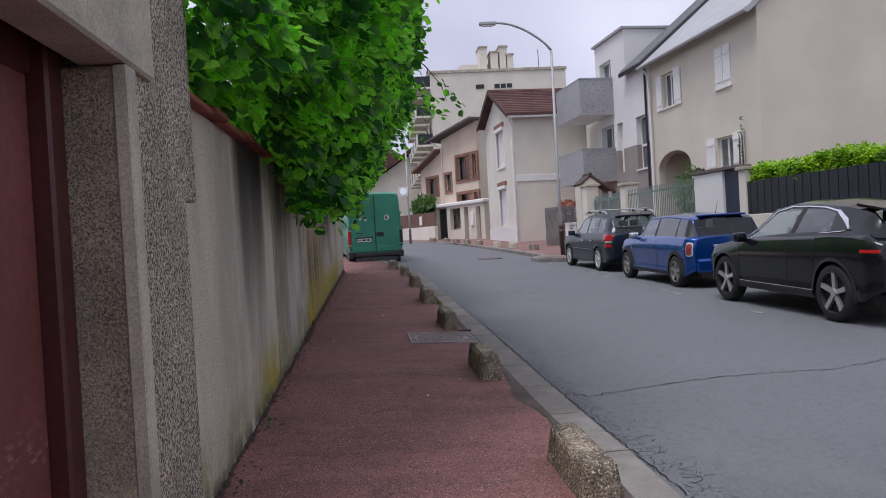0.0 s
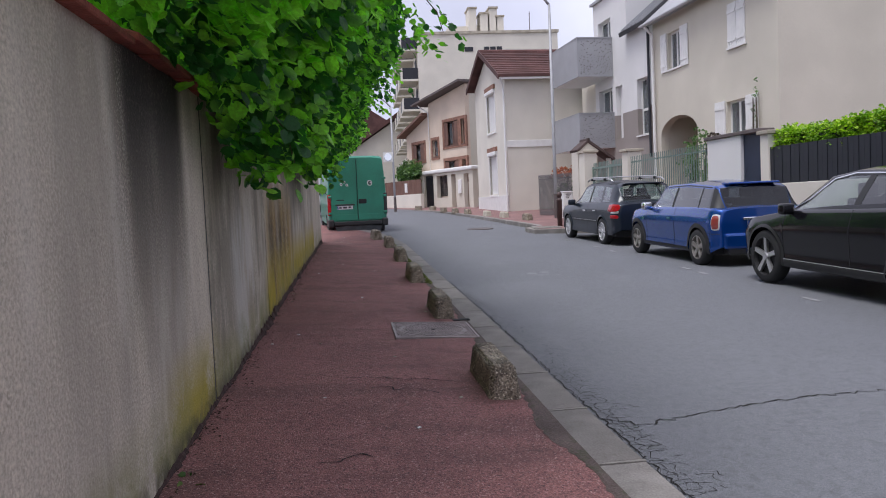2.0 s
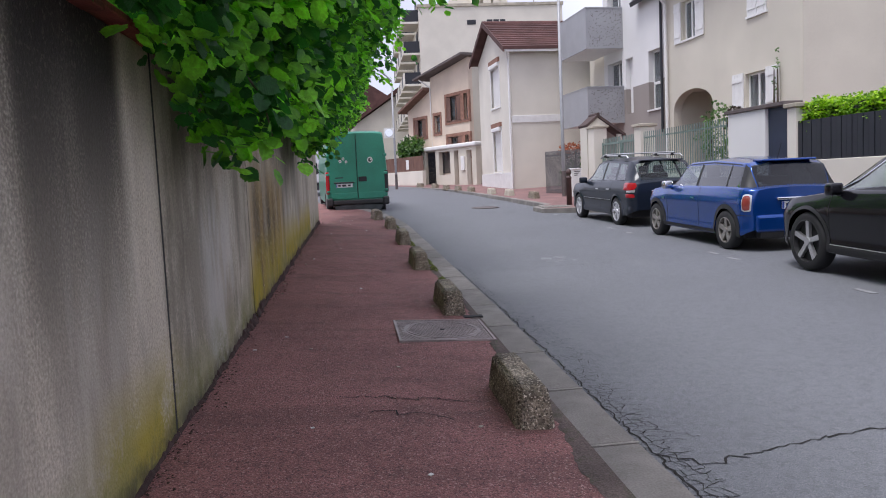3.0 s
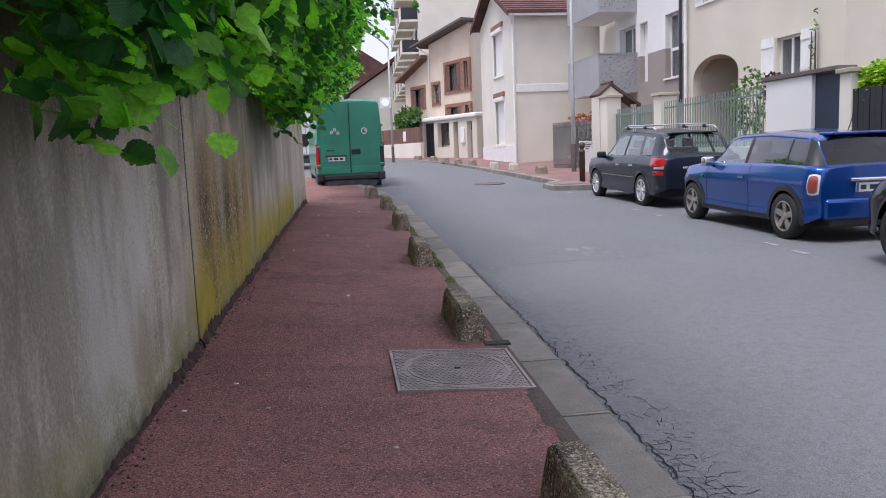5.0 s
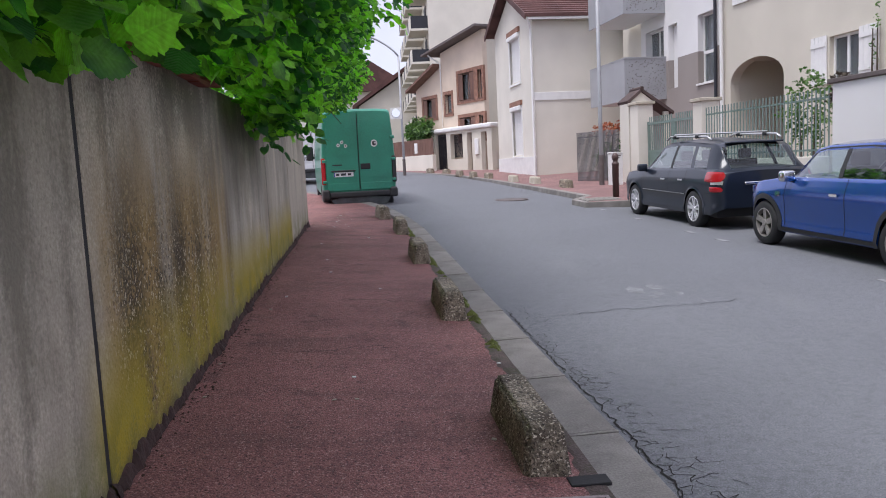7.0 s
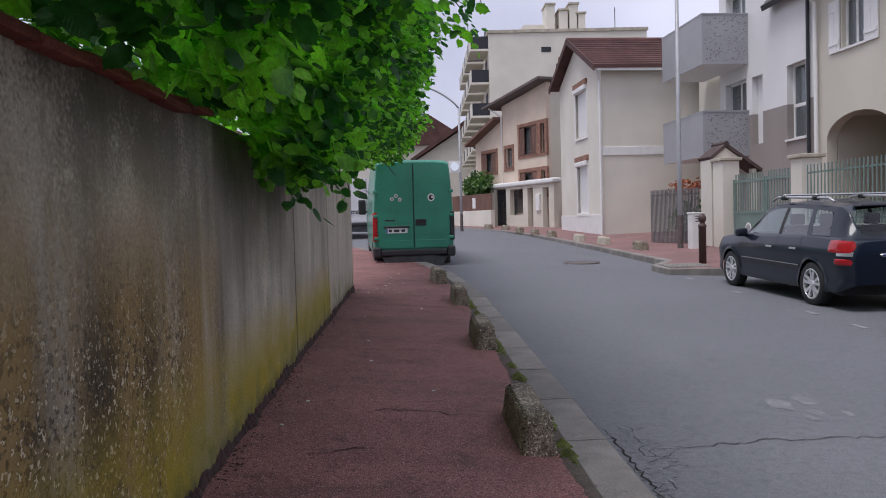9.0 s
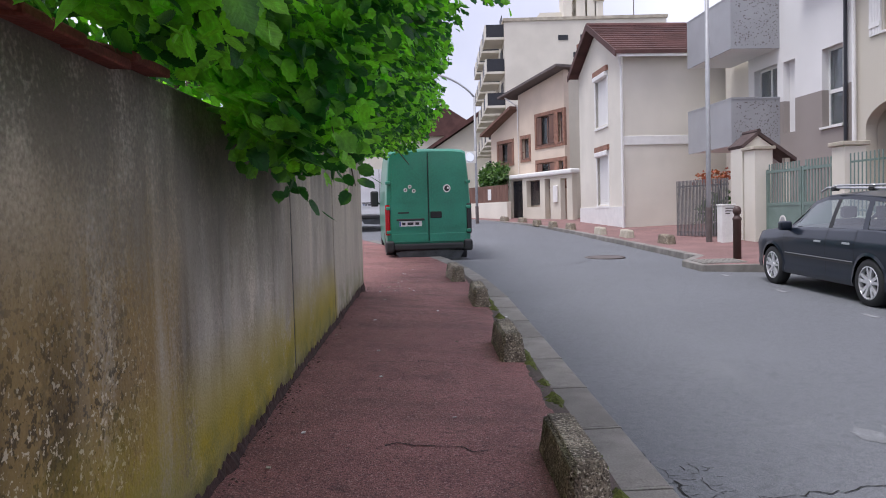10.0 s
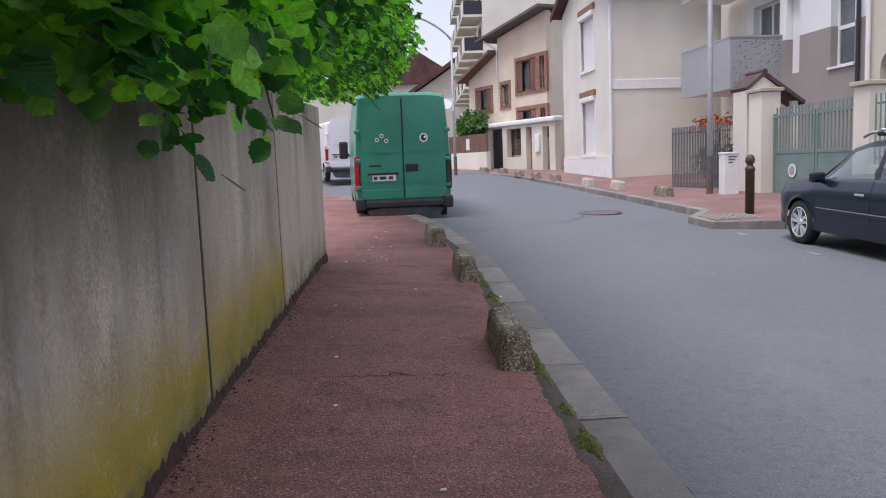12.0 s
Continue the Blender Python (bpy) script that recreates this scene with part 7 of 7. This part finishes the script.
def crack(pts, w, zf, material, name, label, seed, wob=0.035, rough=0.012):
    """A jagged thin crack along a line of points on the ground."""
    r = random.Random(seed)
    line = []
    for p, q in zip(pts, pts[1:]):
        n = max(2, int(math.hypot(q[0] - p[0], q[1] - p[1]) / 0.05))
        for k in range(n):
            f = k / n
            line.append((p[0] + (q[0] - p[0]) * f + r.uniform(-wob, wob), p[1] + (q[1] - p[1]) * f + r.uniform(-wob, wob)))
    bm = B()
    prev = None
    for i, (x, y) in enumerate(line):
        x2, y2 = line[min(i + 1, len(line) - 1)]
        x1, y1 = line[max(i - 1, 0)]
        d = Vector((x2 - x1, y2 - y1)).normalized()
        h = w * r.uniform(0.35, 1.1) / 2
        a = bm.verts.new((x - d.y * h, y + d.x * h, zf(x, y) + rough * noise.noise((x * 0.7, y * 0.5, 0)) + 0.005))
        b = bm.verts.new((x + d.y * h, y - d.x * h, zf(x, y) + rough * noise.noise((x * 0.7, y * 0.5, 0)) + 0.005))
        if prev:
            bm.faces.new((prev[0], prev[1], b, a))
        prev = (a, b)
    ob = part(name, bm, material, None)
    return tagged(ob, label, "crack", "cracks in the paving", "structure")


M_CRACK = mat("crack_dirt", (0.02, 0.018, 0.017), 0.95, 0.3, 8, 60, 0.2)
crack([(1.7, 7.05), (1.92, 6.9), (2.53, 7.07), (3.3, 7.16), (4.0, 7.11), (4.4, 7.04), (5.1, 7.28), (6.2, 7.3)], 0.016, road_z, M_CRACK, "road_crack", "long dark crack across the asphalt", 1)
crack([(1.0, 25.3), (1.63, 25.73), (2.54, 26.17), (3.19, 26.7), (3.75, 27.9)], 0.022, road_z, M_CRACK, "road_crack", "dark sealed seam across the asphalt", 2)
crack([(1.75, 14.08), (2.5, 14.19), (3.3, 14.18), (3.9, 14.3)], 0.012, road_z, M_CRACK, "road_crack", "fine dark crack across the asphalt", 3)
crack([(2.58, 35.88), (3.55, 36.55), (4.67, 37.23)], 0.04, road_z, M_CRACK, "road_crack", "dark seam across the far asphalt", 4)
crack([(1.24, 22.11), (1.62, 22.25)], 0.014, road_z, M_CRACK, "road_crack", "short dark crack in the asphalt", 5)
# the crumbled edge beside the kerb: a dark seam and a web of fine cracks
for i in range(12):
    y = 2.4 + 2.0 * i
    crack([(lerp(KERB_L, y + 0.25 * k) + (0.125 if y < 13 else 0.06), y + 0.25 * k) for k in range(9)], 0.015, road_z, M_CRACK, "kerb_seam", "dark crumbled seam between kerb and road", 400 + i, 0.02)
def web(y0, y1, seed):
    """Fine crazing of the road's edge: bent cell borders, fewer of them away from the kerb."""
    r = random.Random(seed)
    s = 0.062
    ny = int((y1 - y0) / s)
    pt = {(i, j): (0.1 + s * (i + 0.5 * (j % 2)) + r.uniform(-0.026, 0.026), y0 + s * j + r.uniform(-0.026, 0.026)) for i in range(7) for j in range(ny + 1)}
    bm = B()
    for i in range(6):
        for j in range(ny):
            for di, dj in ((1, 0), (0, 1), (1, 1)):
                patch = 0.5 + noise.noise((i * 0.35, (y0 + j * s) * 0.9, 2.2))
                if (di, dj) == (1, 1) or r.random() > (1.0 - 0.19 * i) * patch * 1.6:
                    continue
                (ox, ya), (px, yb) = pt[(i, j)], pt[(i + di, j + dj)]
                mx, my = (ox + px) / 2 + r.uniform(-0.014, 0.014), (ya + yb) / 2 + r.uniform(-0.014, 0.014)
                prev = None
                for (u, v) in ((ox, ya), (mx, my), (px, yb)):
                    x = lerp(KERB_L, v) + u
                    d = Vector((px - ox, yb - ya)).normalized()
                    h = r.uniform(0.0006, 0.0034)
                    z = road_z(x, v) + 0.012 * noise.noise((x * 0.7, v * 0.5, 0)) + 0.003
                    e = (bm.verts.new((x - d.y * h, v + d.x * h, z)), bm.verts.new((x + d.y * h, v - d.x * h, z)))
                    if prev:
                        bm.faces.new((prev[0], prev[1], e[1], e[0]))
                    prev = e
    return tagged(part("road_crack", bm, M_CRACK, None), "web of fine cracks crazing the road edge", "crack", "cracks in the paving", "structure")


for k in range(6):
    web(2.6 + 2 * k, 4.6 + 2 * k, 77 + k)
for i, (x0, y0, x1, y1) in enumerate(((-0.15, 7.95, 0.75, 7.75), (0.1, 7.6, 0.65, 7.45), (-0.2, 6.1, 0.1, 6.2), (-0.4, 12.7, 0.4, 12.85), (-0.2, 14.55, 0.45, 14.45), (-0.5, 16.6, 0.5, 16.8), (0.1, 18.8, 0.7, 18.7), (-0.6, 19.3, 0.55, 19.45), (-0.3, 21.6, 0.6, 21.7), (-0.5, 13.6, -0.1, 13.75))):
    crack([(x0, y0), ((x0 + x1) / 2, (y0 + y1) / 2 + 0.05), (x1, y1)], 0.013, left_foot, M_CRACK, "footway_crack", "short crack in the red asphalt", 70 + i, 0.045, 0.014)
# weeds and litter by the wall and kerb
M_WEED = leafy("weed_leaf", (0.05, 0.11, 0.02), (0.13, 0.2, 0.04), 0.2)
for i, (x, y, s2) in enumerate(((-0.9, 4.6, 0.1), (-0.88, 5.9, 0.14), (-0.86, 4.1, 0.08), (1.18, 9.35, 0.06), (1.02, 15.2, 0.1), (0.98, 15.9, 0.12), (0.97, 18.4, 0.1), (0.93, 18.9, 0.08), (1.06, 13.0, 0.07))):
    wd = thing("weed", pose(x, y, left_foot(x, y) + 0.02), "small green weed in a joint", "weed", "weeds in the joints")
    crown("leaves", wd, M_WEED, 9, 0.03, blob(0, 0, 0.02, s2, s2 * 1.6, 0.05), 90 + i)
r = random.Random(9)
for i in range(46):
    x, y = (r.uniform(-0.95, 1.2), r.uniform(6, 21)) if i < 26 else (r.uniform(-0.9, -0.2), r.uniform(21.5, 25))
    lt = tagged(part("litter_scrap", boxes((-0.012, 0.014, -0.01, 0.012, 0, 0.006), bev=0.002), M_PAINTW if i % 2 else M_CONC, None), "tiny pale scrap or pebble on the footway", "litter", "scraps on the footway")
    lt.matrix_basis = pose(x, y, left_foot(x, y) + 0.012, r.uniform(-10, 10), r.uniform(-10, 10), r.uniform(0, 360))
M_LINE = mat("worn_line_paint", (0.28, 0.28, 0.29), 0.8, 0.3, 8, 60, 0.1)
for i, (x, y) in enumerate(((5.62, 10.9), (5.6, 13.9), (5.62, 14.6), (5.6, 18.4), (5.6, 19.6), (5.55, 22.0), (5.55, 24.3))):
    ln = tagged(part("parking_line", boxes((-0.04, 0.04, -0.16, 0.16, -0.004, 0.0)), M_LINE, None), "worn white parking bay dash on the asphalt", "road marking", "bay dashes", "structure")
    ln.matrix_basis = pose(x, y, road_z(x, y) + 0.006 + 0.012 * noise.noise((x * 0.7, y * 0.5, 0)), 1.46, 0, 2)

# a worn paint smudge in the road: a few faint thin patches
smudge = thing("paint_smudge", pose(0, 0, 0), "worn pale paint smudge on the asphalt", "road marking", kind="structure")
M_FAINT = mat("faint_paint", (0.20, 0.205, 0.215), 0.8, 0.25, 9, 160, 0.4, fvar=0.4)
rr = random.Random(61)
for cx, cy, rx, ry in ((3.0, 15.05, 0.11, 0.2), (3.17, 14.8, 0.06, 0.12), (3.25, 15.15, 0.1, 0.17), (3.06, 14.66, 0.05, 0.08), (3.38, 14.75, 0.04, 0.09), (3.46, 14.35, 0.02, 0.16), (3.52, 14.05, 0.015, 0.1)):
    ring = [(cx + rx * rr.uniform(0.6, 1.1) * math.cos(t), cy + ry * rr.uniform(0.6, 1.1) * math.sin(t)) for t in span(0, math.tau, 22)[:-1]]
    bm = B()
    bm.faces.new([bm.verts.new((x, y, road_z(x, y) + 0.012 * noise.noise((x * 0.7, y * 0.5, 0)) + 0.003)) for x, y in ring])
    part("patch", bm, M_FAINT, smudge)

# brown crumbs and leaf bits gathered along the wall's foot and behind the kerb
M_CRUMB = mat("brown_crumbs", (0.10, 0.06, 0.045), 0.95, 0.5, 20, 80, 0.2)
rr = random.Random(71)
bm = B()
for k in range(1500):
    y = rr.uniform(3.8, 21.4)
    if rr.random() > 0.35 + 0.9 * max(0.0, noise.noise((y * 1.9, 3.0, 0.2))):
        continue
    x = -0.975 + abs(rr.gauss(0, 0.07))
    z = left_foot(x, y) + 0.014 * noise.noise((x * 0.7, y * 0.5, 0)) + 0.001
    a, h = rr.uniform(0, 6.3), rr.uniform(0.005, 0.016)
    c = [bm.verts.new((x + h * q * math.cos(a + t), y + h * q * math.sin(a + t), z + 0.3 * h * (i % 2))) for i, (t, q) in enumerate(((0, 1.2), (1.4, 0.6), (3.0, 1.0), (4.5, 0.7)))]
    top = bm.verts.new((x, y, z + h * 0.7))
    for i in range(4):
        bm.faces.new((c[i], c[(i + 1) % 4], top))
tagged(part("debris", bm, M_CRUMB, None), "brown crumbs and leaf bits along the wall foot", "debris", kind="stuff")
# leaf litter scattered on the footway before the van
rr = random.Random(72)
bm = B()
for k in range(110):
    x, y = rr.gauss(-0.7, 0.5), rr.uniform(20.5, 27.0)
    if x < -0.95 and y < 21.6:
        continue
    z = left_foot(x, y) + 0.014 * noise.noise((x * 0.7, y * 0.5, 0)) + 0.004
    a, h = rr.uniform(0, 6.3), rr.uniform(0.012, 0.028)
    bm.faces.new([bm.verts.new((x + h * q * math.cos(a + t), y + h * q * math.sin(a + t), z + rr.uniform(0, 0.008))) for t, q in ((0, 1.2), (1.2, 0.7), (2.6, 0.9), (4.0, 0.6), (5.2, 0.9))])
tagged(part("fallen_leaves", bm, mat("dry_leaf", (0.33, 0.25, 0.15), 0.9, 0.4, 12, 60, 0.1), None), "small pale fallen leaf scraps on the red footway", "leaf litter", kind="stuff")

# the pale ribbed tip of the far footway where the bay begins
tip = thing("ribbed_slab", pose(5.9, 25.55, foot_z(5.9, 25.55) + 0.012, 1.46, 0, 0), "pale ribbed concrete slab at the tip of the footway", "slab")
part("slab", boxes((-0.46, 0.42, -0.40, 0.42, -0.05, 0.006), bev=0.006), M_KERB, tip)
for k in range(9):
    rib = part("rib", boxes((-0.03, 0.03, -0.38, 0.38, 0.007, 0.016), bev=0.003), M_MORTAR, tip)
    rib.location.x = -0.40 + 0.096 * k
